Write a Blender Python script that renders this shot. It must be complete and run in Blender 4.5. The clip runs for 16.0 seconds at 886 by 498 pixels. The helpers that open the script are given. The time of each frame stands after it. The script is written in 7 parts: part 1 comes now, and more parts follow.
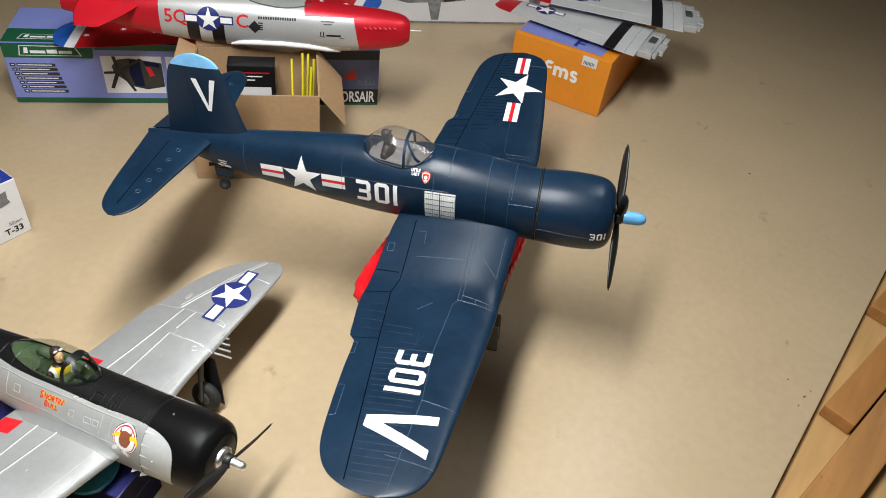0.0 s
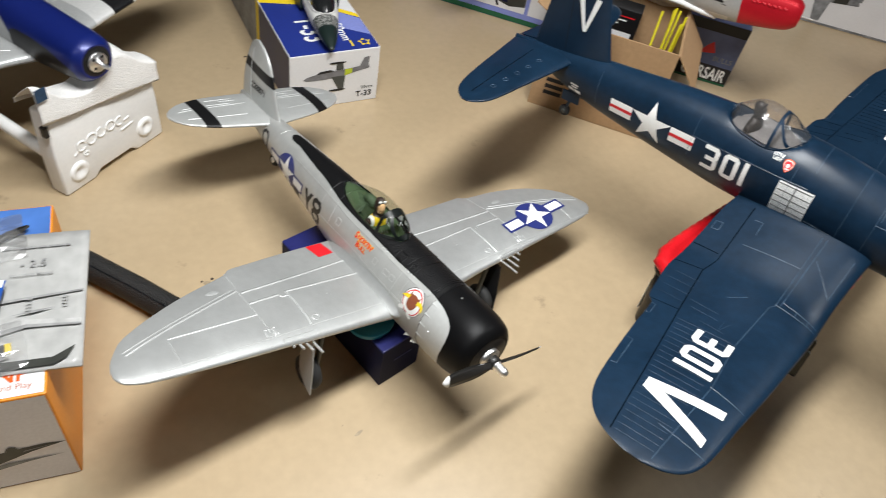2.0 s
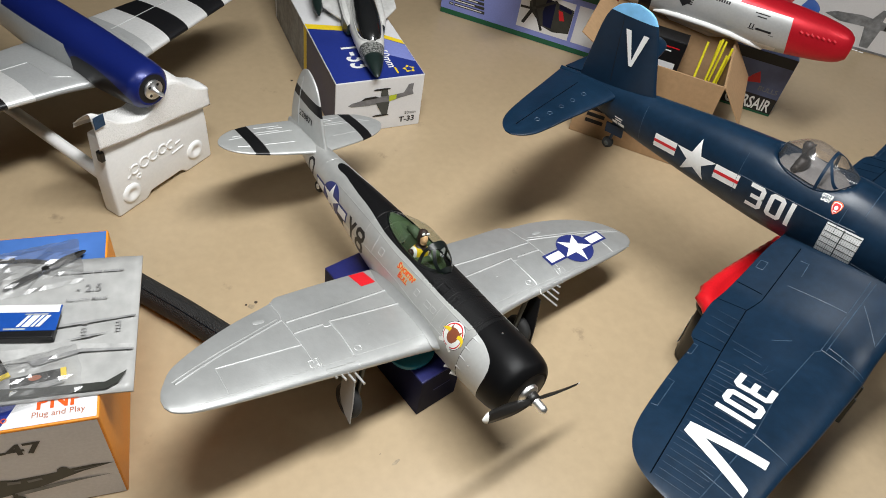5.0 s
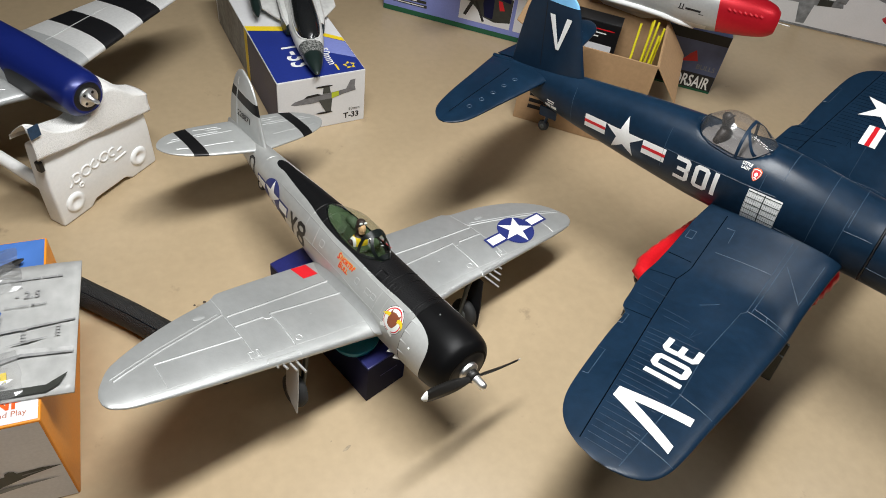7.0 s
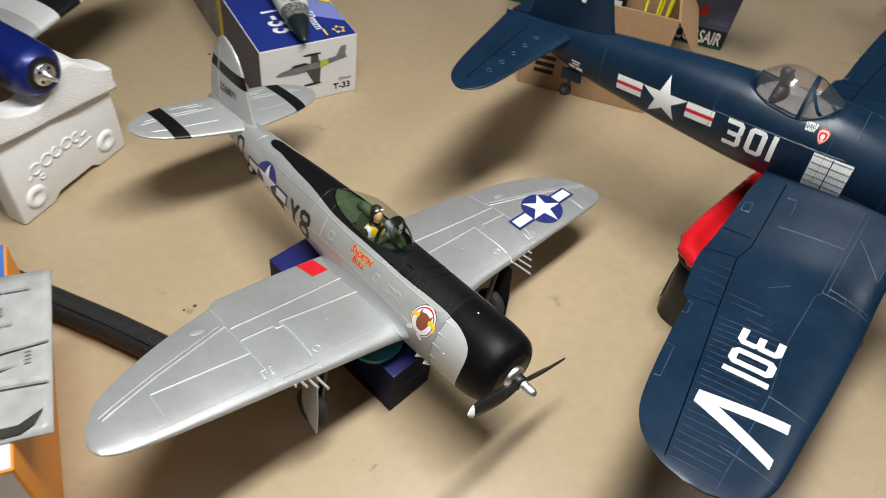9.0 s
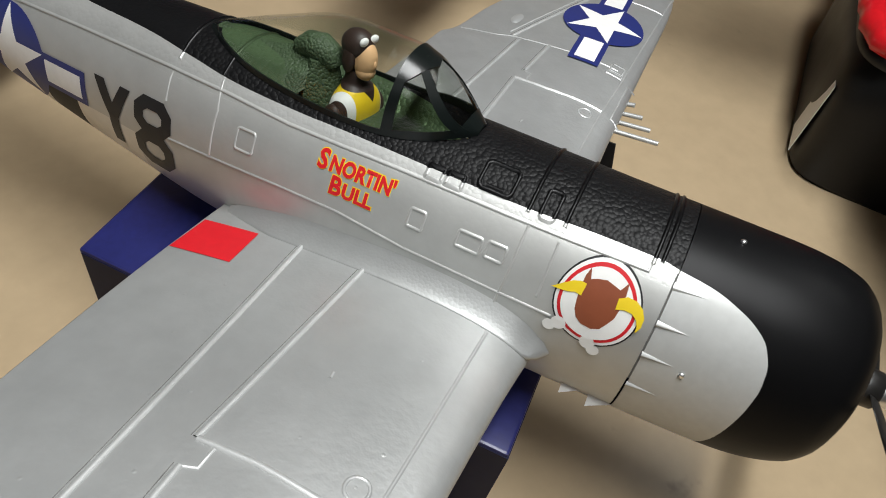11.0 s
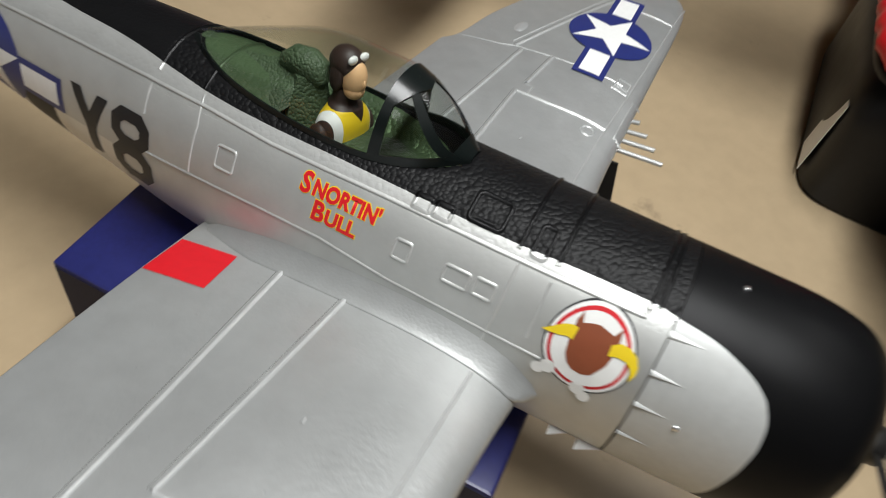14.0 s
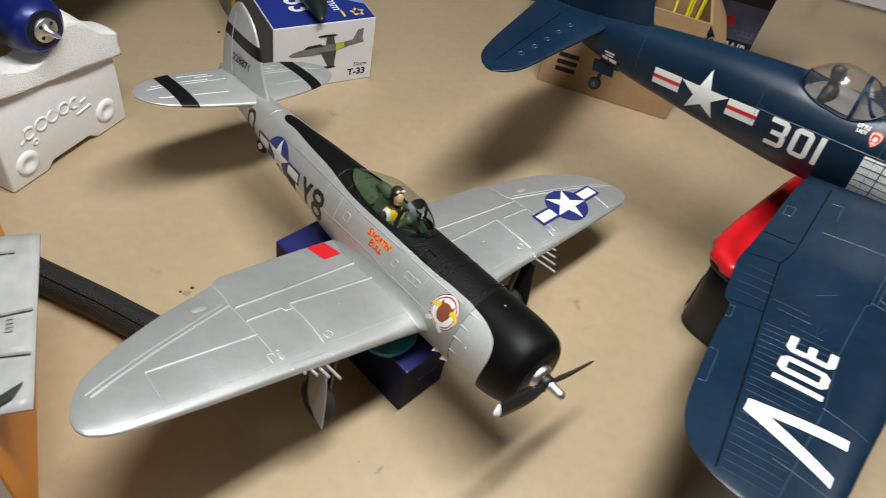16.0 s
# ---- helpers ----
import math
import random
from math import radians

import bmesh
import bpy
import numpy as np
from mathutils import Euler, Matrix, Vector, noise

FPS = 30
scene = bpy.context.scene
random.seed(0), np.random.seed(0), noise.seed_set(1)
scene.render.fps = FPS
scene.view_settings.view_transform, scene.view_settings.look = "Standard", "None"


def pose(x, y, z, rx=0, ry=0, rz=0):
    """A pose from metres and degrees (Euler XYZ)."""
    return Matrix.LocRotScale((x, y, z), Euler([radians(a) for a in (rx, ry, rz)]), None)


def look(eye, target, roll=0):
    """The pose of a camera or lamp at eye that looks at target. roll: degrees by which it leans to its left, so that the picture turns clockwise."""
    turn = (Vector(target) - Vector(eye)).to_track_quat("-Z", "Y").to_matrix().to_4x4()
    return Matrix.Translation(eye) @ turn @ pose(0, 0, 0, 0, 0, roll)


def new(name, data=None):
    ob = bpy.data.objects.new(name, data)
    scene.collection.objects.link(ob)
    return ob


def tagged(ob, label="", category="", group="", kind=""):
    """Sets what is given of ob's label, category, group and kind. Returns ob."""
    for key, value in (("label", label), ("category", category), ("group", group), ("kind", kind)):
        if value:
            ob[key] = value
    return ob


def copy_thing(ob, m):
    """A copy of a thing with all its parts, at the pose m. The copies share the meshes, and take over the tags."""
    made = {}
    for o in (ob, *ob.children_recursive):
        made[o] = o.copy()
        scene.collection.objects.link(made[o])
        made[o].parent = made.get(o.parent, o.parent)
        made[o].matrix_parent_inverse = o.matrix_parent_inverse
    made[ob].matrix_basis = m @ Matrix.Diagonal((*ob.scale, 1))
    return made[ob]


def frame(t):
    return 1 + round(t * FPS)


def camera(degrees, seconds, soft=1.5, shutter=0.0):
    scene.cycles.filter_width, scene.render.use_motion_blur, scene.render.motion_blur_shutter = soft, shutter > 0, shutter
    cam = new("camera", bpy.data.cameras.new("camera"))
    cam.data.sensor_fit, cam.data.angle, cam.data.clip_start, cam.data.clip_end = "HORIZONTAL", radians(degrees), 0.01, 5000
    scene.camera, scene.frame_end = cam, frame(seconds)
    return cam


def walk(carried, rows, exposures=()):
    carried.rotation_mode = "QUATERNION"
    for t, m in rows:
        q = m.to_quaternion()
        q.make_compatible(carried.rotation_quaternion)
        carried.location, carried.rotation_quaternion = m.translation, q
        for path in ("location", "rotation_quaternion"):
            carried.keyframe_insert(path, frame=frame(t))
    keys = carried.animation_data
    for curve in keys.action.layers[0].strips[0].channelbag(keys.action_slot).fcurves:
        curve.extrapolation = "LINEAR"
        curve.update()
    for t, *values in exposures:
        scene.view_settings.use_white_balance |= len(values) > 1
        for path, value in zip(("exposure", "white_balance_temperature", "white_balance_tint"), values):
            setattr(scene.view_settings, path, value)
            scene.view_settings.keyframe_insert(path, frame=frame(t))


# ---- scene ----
cam = camera(63.9, 16.0, soft=0.9, shutter=0.4)
PATH = [
    (0, (0.439, 0.205, 1.241), (0.836, 1.661, -0.072), 8.2),
    (0.5, (0.466, 0.214, 1.237), (0.839, 1.698, -0.051), 9.2),
    (1, (0.437, 0.207, 1.222), (0.712, 1.685, -0.097), 10.8),
    (1.5, (0.366, 0.191, 1.168), (0.309, 1.621, -0.229), 12.9),
    (2, (0.312, 0.182, 1.136), (0.082, 1.549, -0.306), 12.4),
    (2.5, (0.271, 0.165, 1.134), (-0.026, 1.496, -0.329), 11.7),
    (3, (0.259, 0.165, 1.148), (-0.03, 1.51, -0.304), 11.7),
    (3.5, (0.271, 0.17, 1.161), (-0.035, 1.539, -0.264), 12.5),
    (4, (0.283, 0.173, 1.164), (-0.052, 1.545, -0.252), 11.8),
    (4.2, (0.28, 0.178, 1.163), (-0.055, 1.546, -0.257), 12.0),
    (6.3, (0.326, 0.2, 1.181), (0.016, 1.552, -0.26), 9.2),
    (6.5, (0.338, 0.193, 1.174), (0.046, 1.558, -0.259), 10.5),
    (7, (0.368, 0.184, 1.183), (0.097, 1.556, -0.246), 9.3),
    (7.5, (0.341, 0.194, 1.164), (0.056, 1.579, -0.251), 9.7),
    (8, (0.293, 0.206, 1.146), (0.004, 1.572, -0.286), 10.6),
    (8.5, (0.233, 0.224, 1.12), (0.013, 1.583, -0.331), 12.5),
    (8.7, (0.258, 0.241, 1.113), (0.039, 1.59, -0.347), 11.0),
    (10.8, (0.006, 0.7, 0.533), (0.39, 1.93, -0.997), 13.6),
    (11, (0.005, 0.709, 0.515), (0.393, 1.944, -1.01), 14.3),
    (11.5, (0.004, 0.738, 0.494), (0.409, 1.992, -1.011), 13.5),
    (12, (0.005, 0.786, 0.435), (0.469, 2.033, -1.058), 13.7),
    (12.5, (-0.003, 0.805, 0.415), (0.457, 2.022, -1.104), 14.4),
    (13, (-0.004, 0.81, 0.417), (0.429, 2.04, -1.1), 13.5),
    (13.5, (-0.001, 0.8, 0.434), (0.408, 2.026, -1.092), 13.3),
    (14, (0.017, 0.74, 0.515), (0.398, 1.952, -1.03), 16.2),
    (14.5, (0.052, 0.592, 0.667), (0.144, 1.837, -0.895), 13.6),
    (15, (0.089, 0.449, 0.824), (0.1, 1.711, -0.729), 15.6),
    (15.5, (0.109, 0.35, 0.934), (0.014, 1.683, -0.554), 13.8),
    (16, (0.198, 0.299, 0.975), (0.059, 1.683, -0.463), 13.8),
]
walk(cam, [(t, look(e, g, r)) for t, e, g, r in PATH],
     exposures=[(0, 0.09), (1.5, 0.04), (3, -0.16), (7, -0.20), (8.5, -0.23), (11, -0.49), (12, -0.62), (13.5, -0.63), (14.5, -0.39), (15.5, -0.34), (16, -0.34)])

# ---- light ----
LAMP = (0.24, 0.90, 1.95)
world = bpy.data.worlds.new("world")
scene.world = world
world.use_nodes = True
world.node_tree.nodes["Background"].inputs[0].default_value = (0.9, 0.95, 1.0, 1)
world.node_tree.nodes["Background"].inputs[1].default_value = 0.002


def area_lamp(x, y, z, sx, sy, watts, turn):
    d = bpy.data.lights.new("tube_and_fill_light", "AREA")
    d.shape, d.size, d.size_y, d.energy, d.color = "RECTANGLE", sx, sy, watts, (0.965, 0.98, 0.975)
    ob = new("tube_and_fill_light", d)
    ob.matrix_world = pose(x, y, z, 0, 0, turn)
    return ob


# main tube placed from the cast shadows; the other two are added fill
LAMPS = [(LAMP[0], LAMP[1], 1.2, 0.22, 66), (1.75, 1.85, 1.15, 0.30, 10), (-0.75, -0.95, 1.15, 0.30, 8)]
for lx, ly, sx, sy, watts in LAMPS:
    area_lamp(lx, ly, LAMP[2], sx, sy, watts, 56)


# ---- materials ----
class E:
    """A small algebra on node sockets."""
    def __init__(self, nt, sock):
        self.nt, self.s = nt, sock

    def op(self, kind, other=0.0, third=0.0):
        n = self.nt.nodes.new("ShaderNodeMath")
        n.operation = kind
        for i, v in enumerate((self, other, third)):
            if isinstance(v, E):
                self.nt.links.new(v.s, n.inputs[i])
            else:
                n.inputs[i].default_value = v
        return E(self.nt, n.outputs[0])

    def __add__(self, o): return self.op("ADD", o)
    def __sub__(self, o): return self.op("SUBTRACT", o)
    def __mul__(self, o): return self.op("MULTIPLY", o)
    def gt(self, o): return self.op("GREATER_THAN", o)
    def lt(self, o): return self.op("LESS_THAN", o)
    def max(self, o): return self.op("MAXIMUM", o)
    def min(self, o): return self.op("MINIMUM", o)
    def abs(self): return self.op("ABSOLUTE")
    def flip(self): return self.op("MULTIPLY_ADD", -1.0, 1.0)

    def curve(self, pts, lo, hi):
        """A piecewise smooth function of this value; pts are (value, result) from lo to hi."""
        n = self.nt.nodes.new("ShaderNodeFloatCurve")
        a = (self - lo) * (1.0 / (hi - lo))
        self.nt.links.new(a.s, n.inputs["Value"])
        c = n.mapping.curves[0]
        q = [((v - lo) / (hi - lo), r) for v, r in pts]
        c.points[0].location, c.points[1].location = q[0], q[-1]
        for p in q[1:-1]:
            c.points.new(*p)
        n.mapping.update()
        return E(self.nt, n.outputs[0])


def noise_tex(nt, coord, scale, detail=3.0, rough=0.55):
    n = nt.nodes.new("ShaderNodeTexNoise")
    n.inputs["Scale"].default_value, n.inputs["Detail"].default_value, n.inputs["Roughness"].default_value = scale, detail, rough
    nt.links.new(coord, n.inputs["Vector"])
    return n.outputs["Fac"]


def wobble(nt, coord, scale):
    """Coordinates shaken by noise, for uneven cells."""
    n, mx = nt.nodes.new("ShaderNodeTexNoise"), nt.nodes.new("ShaderNodeVectorMath")
    n.inputs["Scale"].default_value = scale * 0.6
    nt.links.new(coord, n.inputs["Vector"])
    mx.operation = "MULTIPLY_ADD"
    mx.inputs[1].default_value = (0.45 / scale,) * 3
    nt.links.new(n.outputs["Color"], mx.inputs[0])
    nt.links.new(coord, mx.inputs[2])
    return mx.outputs[0]


def blend(nt, fac, a, b, kind="MIX"):
    n = nt.nodes.new("ShaderNodeMix")
    n.data_type, n.blend_type = "RGBA", kind
    for sock, v in ((n.inputs[0], fac), (n.inputs[6], a), (n.inputs[7], b)):
        if hasattr(v, "is_linked"):
            nt.links.new(v, sock)
        elif isinstance(v, tuple):
            sock.default_value = (*v, 1) if len(v) == 3 else v
        else:
            sock.default_value = v
    return n.outputs[2]


def mat(name, color, rough=0.5, metal=0.0, vary=0.10, fine=180.0, coarse=14.0, bump=0.0, bump_scale=400.0,
        bump_kind="noise", masked=False, coat=0.0, livery=None, spec=0.5, transmission=0.0, alpha=1.0, ior=1.45, stains=None, stretch=None, pits=0.0):
    """A paint, plastic, card or foam surface with grain at two scales. livery(coords) gives (mask, colour) pairs of paint fields."""
    m = bpy.data.materials.new(name)
    m.use_nodes = True
    nt = m.node_tree
    b = nt.nodes["Principled BSDF"]
    tc = nt.nodes.new("ShaderNodeTexCoord")
    base = color
    place = tc.outputs["Object"]
    if stretch:
        mp = nt.nodes.new("ShaderNodeMapping")
        mp.inputs["Scale"].default_value = stretch
        nt.links.new(place, mp.inputs[0])
        place = mp.outputs[0]
    x = y = z = None
    if livery:
        sep = nt.nodes.new("ShaderNodeSeparateXYZ")
        nt.links.new(tc.outputs["Object"], sep.inputs[0])
        x, y, z = (E(nt, sep.outputs[i]) for i in range(3))
        fields = livery(x, y, z)
        for mask, col in fields:
            base = blend(nt, mask.s, base, col)
    f1, f2 = noise_tex(nt, place, fine), noise_tex(nt, place, coarse, 4.0)
    g = (E(nt, f1) * 0.5 + E(nt, f2) * 0.5)
    if vary:
        dark = tuple(max(0.0, 1 - 2.2 * vary) for _ in range(3))
        light = tuple(1 + 1.2 * vary for _ in range(3))
        r = nt.nodes.new("ShaderNodeMapRange")
        r.inputs["From Min"].default_value, r.inputs["From Max"].default_value = 0.3, 0.7
        nt.links.new(g.s, r.inputs["Value"])
        tint = blend(nt, r.outputs[0], dark, light)
        base = blend(nt, 1.0, base, tint, "MULTIPLY")
    if stains:
        k = E(nt, noise_tex(nt, tc.outputs["Object"], stains[0], 5.0, 0.65)).op("SUBTRACT", stains[1]).op("MULTIPLY", stains[2]).max(0.0).min(1.0)
        base = blend(nt, k.s, base, stains[3])
    if hasattr(base, "is_linked"):
        nt.links.new(base, b.inputs["Base Color"])
    else:
        b.inputs["Base Color"].default_value = (*base, 1)
    rr = E(nt, f2).op("MULTIPLY_ADD", 0.18, rough - 0.09).max(0.02)
    nt.links.new(rr.s, b.inputs["Roughness"])
    b.inputs["Metallic"].default_value = metal
    if masked:
        nt.links.new((fields[0][0].flip() * metal).s, b.inputs["Metallic"])
    b.inputs["Coat Weight"].default_value = coat
    b.inputs["Coat Roughness"].default_value = 0.12
    b.inputs["Specular IOR Level"].default_value = spec
    b.inputs["Transmission Weight"].default_value = transmission
    b.inputs["IOR"].default_value = ior
    b.inputs["Alpha"].default_value = alpha
    if bump:
        if bump_kind == "cells":
            v = nt.nodes.new("ShaderNodeTexVoronoi")
            v.feature = "F1"
            v.inputs["Scale"].default_value = bump_scale
            nt.links.new(wobble(nt, tc.outputs["Object"], bump_scale), v.inputs["Vector"])
            d = E(nt, v.outputs["Distance"])
            h = d * d * -1.6
            if masked:
                h = h * fields[0][0].max(fields[-1][0]).op("MULTIPLY", x.gt(-0.476)).max(z.gt(0.034) * 0.15).op("MULTIPLY_ADD", 0.95, 0.05)
        else:
            h = E(nt, noise_tex(nt, tc.outputs["Object"], bump_scale, 2.0))
        if pits:
            v = nt.nodes.new("ShaderNodeTexVoronoi")
            v.inputs["Scale"].default_value = pits
            nt.links.new(tc.outputs["Object"], v.inputs["Vector"])
            h = h + (E(nt, v.outputs["Distance"]) * -14.0 + 1.0).max(0.0) * 1.3
        bp = nt.nodes.new("ShaderNodeBump")
        bp.inputs["Strength"].default_value = bump
        bp.inputs["Distance"].default_value = 0.001
        nt.links.new(h.s, bp.inputs["Height"])
        nt.links.new(bp.outputs[0], b.inputs["Normal"])
    return m


def glass_mat(name, tint, rough=0.13, gloss=0.42, most=0.34, haze=0.0):
    """Thin clear moulded plastic: mostly see-through, with its sheen."""
    m = bpy.data.materials.new(name)
    m.use_nodes = True
    nt = m.node_tree
    nt.nodes.remove(nt.nodes["Principled BSDF"])
    t, g, mix, fr = (nt.nodes.new(k) for k in ("ShaderNodeBsdfTransparent", "ShaderNodeBsdfGlossy", "ShaderNodeMixShader", "ShaderNodeFresnel"))
    t.inputs[0].default_value = (*tint, 1)
    g.inputs["Roughness"].default_value = rough
    fr.inputs[0].default_value = 1.45
    k = E(nt, fr.outputs[0]).op("MULTIPLY_ADD", gloss, 0.02).min(most)
    nt.links.new(k.s, mix.inputs[0])
    clear = t.outputs[0]
    if haze:
        d, hz = nt.nodes.new("ShaderNodeBsdfDiffuse"), nt.nodes.new("ShaderNodeMixShader")
        hz.inputs[0].default_value = haze
        nt.links.new(clear, hz.inputs[1])
        nt.links.new(d.outputs[0], hz.inputs[2])
        clear = hz.outputs[0]
    nt.links.new(clear, mix.inputs[1])
    nt.links.new(g.outputs[0], mix.inputs[2])
    nt.links.new(mix.outputs[0], nt.nodes["Material Output"].inputs[0])
    return m


# ---- mesh tools ----
def mesh_from(name, verts, faces, mats, parent=None, label="", smooth=True, fmat=None):
    me = bpy.data.meshes.new(name)
    me.from_pydata([tuple(v) for v in verts], [], faces)
    bm = bmesh.new()
    bm.from_mesh(me)
    bmesh.ops.recalc_face_normals(bm, faces=bm.faces[:])
    bm.to_mesh(me)
    bm.free()
    for m in (mats if isinstance(mats, (list, tuple)) else [mats]):
        me.materials.append(m)
    me.polygons.foreach_set("use_smooth", [smooth] * len(me.polygons))
    if fmat:
        me.polygons.foreach_set("material_index", fmat)
    ob = new(name, me)
    if parent:
        ob.parent = parent
    if label:
        tagged(ob, label)
    return ob


def part(name, bm, mats, parent=None, label="", smooth=False):
    me = bpy.data.meshes.new(name)
    bm.to_mesh(me)
    bm.free()
    for m in (mats if isinstance(mats, (list, tuple)) else [mats]):
        me.materials.append(m)
    me.polygons.foreach_set("use_smooth", [smooth] * len(me.polygons))
    ob = new(name, me)
    if parent:
        ob.parent = parent
    if label:
        tagged(ob, label)
    return ob


def empty(name, m, label, category, group="", kind=""):
    ob = new(name)
    ob.empty_display_size = 0.02
    ob.matrix_world = m
    return tagged(ob, label, category, group, kind)


def box_bm(x0, x1, y0, y1, z0, z1, bevel=0.002, seg=2):
    bm = bmesh.new()
    bmesh.ops.create_cube(bm, size=1)
    for v in bm.verts:
        v.co = Vector((x0 if v.co.x < 0 else x1, y0 if v.co.y < 0 else y1, z0 if v.co.z < 0 else z1))
    if bevel:
        bmesh.ops.bevel(bm, geom=bm.edges[:], offset=bevel, segments=seg, affect="EDGES", profile=0.6)
    return bm


def tube_mesh(points, radii, n=14, cap=True):
    """Verts and faces of a round bar along points."""
    vs, fs = [], []
    P = [Vector(p) for p in points]
    up = Vector((0, 0, 1))
    for i, p in enumerate(P):
        d = (P[min(i + 1, len(P) - 1)] - P[max(i - 1, 0)]).normalized()
        a = d.cross(up if abs(d.dot(up)) < 0.95 else Vector((1, 0, 0))).normalized()
        b = d.cross(a)
        r = radii[i] if isinstance(radii, (list, tuple)) else radii
        for k in range(n):
            t = 2 * math.pi * k / n
            vs.append(p + a * (r * math.cos(t)) + b * (r * math.sin(t)))
    for i in range(len(P) - 1):
        for k in range(n):
            k2 = (k + 1) % n
            fs.append((i * n + k, i * n + k2, (i + 1) * n + k2, (i + 1) * n + k))
    if cap:
        for first in (0, (len(P) - 1) * n):
            fs.append(tuple(range(len(vs), len(vs) + n)))
            vs += [v.copy() for v in vs[first:first + n]]
    return vs, fs


def rod(name, points, radii, material, parent=None, label="", n=14, smooth=True):
    vs, fs = tube_mesh(points, radii, n)
    return mesh_from(name, vs, fs, material, parent, label, smooth)


def spun(name, profile, material, parent, m, label="", n=32):
    """A turned body: profile of (along x, radius), set at the pose m."""
    vs, fs = [], []
    for x, r in profile:
        for k in range(n):
            t = 2 * math.pi * k / n
            vs.append(m @ Vector((x, r * math.cos(t), r * math.sin(t))))
    for i in range(len(profile) - 1):
        for k in range(n):
            k2 = (k + 1) % n
            fs.append((i * n + k, i * n + k2, (i + 1) * n + k2, (i + 1) * n + k))
    for first in (0, (len(profile) - 1) * n):
        fs.append(tuple(range(len(vs), len(vs) + n)))
        vs += [v.copy() for v in vs[first:first + n]]
    return mesh_from(name, vs, fs, material, parent, label)


def lerp_rows(rows, t):
    """Smooth interpolation of rows sorted by their first number."""
    if t <= rows[0][0]:
        return rows[0][1:]
    for i in range(len(rows) - 1):
        a, b = rows[i], rows[i + 1]
        if t <= b[0]:
            u = (t - a[0]) / (b[0] - a[0])
            p, q = rows[max(i - 1, 0)], rows[min(i + 2, len(rows) - 1)]
            out = []
            for j in range(1, len(a)):
                h = b[0] - a[0]
                m0 = (b[j] - p[j]) / (b[0] - p[0]) * h if b[0] != p[0] else 0
                m1 = (q[j] - a[j]) / (q[0] - a[0]) * h if q[0] != a[0] else 0
                out.append((2 * u**3 - 3 * u**2 + 1) * a[j] + (u**3 - 2 * u**2 + u) * m0 + (-2 * u**3 + 3 * u**2) * b[j] + (u**3 - u**2) * m1)
            return out
    return rows[-1][1:]


class Body:
    """A fuselage: rows of (x, half width, top z, bottom z), x rising; sections are rounded by power n."""
    def __init__(self, rows, n=2.25):
        self.rows, self.n = sorted(rows), n

    def at(self, x):
        return lerp_rows(self.rows, x)

    def point(self, x, a):
        """a: angle from the top, 0..2 pi, growing towards -y."""
        w, zt, zb = self.at(x)
        c, h = (zt + zb) / 2, (zt - zb) / 2
        s, k = math.sin(a), math.cos(a)
        e = 2 / self.n
        return Vector((x, -w * math.copysign(abs(s) ** e, s), c + h * math.copysign(abs(k) ** e, k)))

    def side(self, x, z, sign=-1, lift=0.0004):
        w, zt, zb = self.at(x)
        c, h = (zt + zb) / 2, (zt - zb) / 2
        u = min(abs((z - c) / h), 0.999)
        return Vector((x, sign * (w * (1 - u ** self.n) ** (1 / self.n) + lift), z))

    def top(self, x, y, lift=0.0004):
        w, zt, zb = self.at(x)
        c, h = (zt + zb) / 2, (zt - zb) / 2
        u = min(abs(y / w), 0.999)
        return Vector((x, y, c + h * (1 - u ** self.n) ** (1 / self.n) + lift))

    def mesh(self, name, material, parent, label="", nx=90, na=56, x0=None, x1=None, shape=None):
        a, b = (self.rows[0][0] if x0 is None else x0), (self.rows[-1][0] if x1 is None else x1)
        vs, fs = [], []
        for i in range(nx + 1):
            x = a + (b - a) * i / nx
            for k in range(na):
                v = self.point(x, 2 * math.pi * k / na)
                vs.append(shape(v) if shape else v)
        for i in range(nx):
            for k in range(na):
                k2 = (k + 1) % na
                fs.append((i * na + k, i * na + k2, (i + 1) * na + k2, (i + 1) * na + k))
        for first in (0, nx * na):
            fs.append(tuple(range(len(vs), len(vs) + na)))
            vs += [v.copy() for v in vs[first:first + na]]
        return mesh_from(name, vs, fs, material, parent, label)


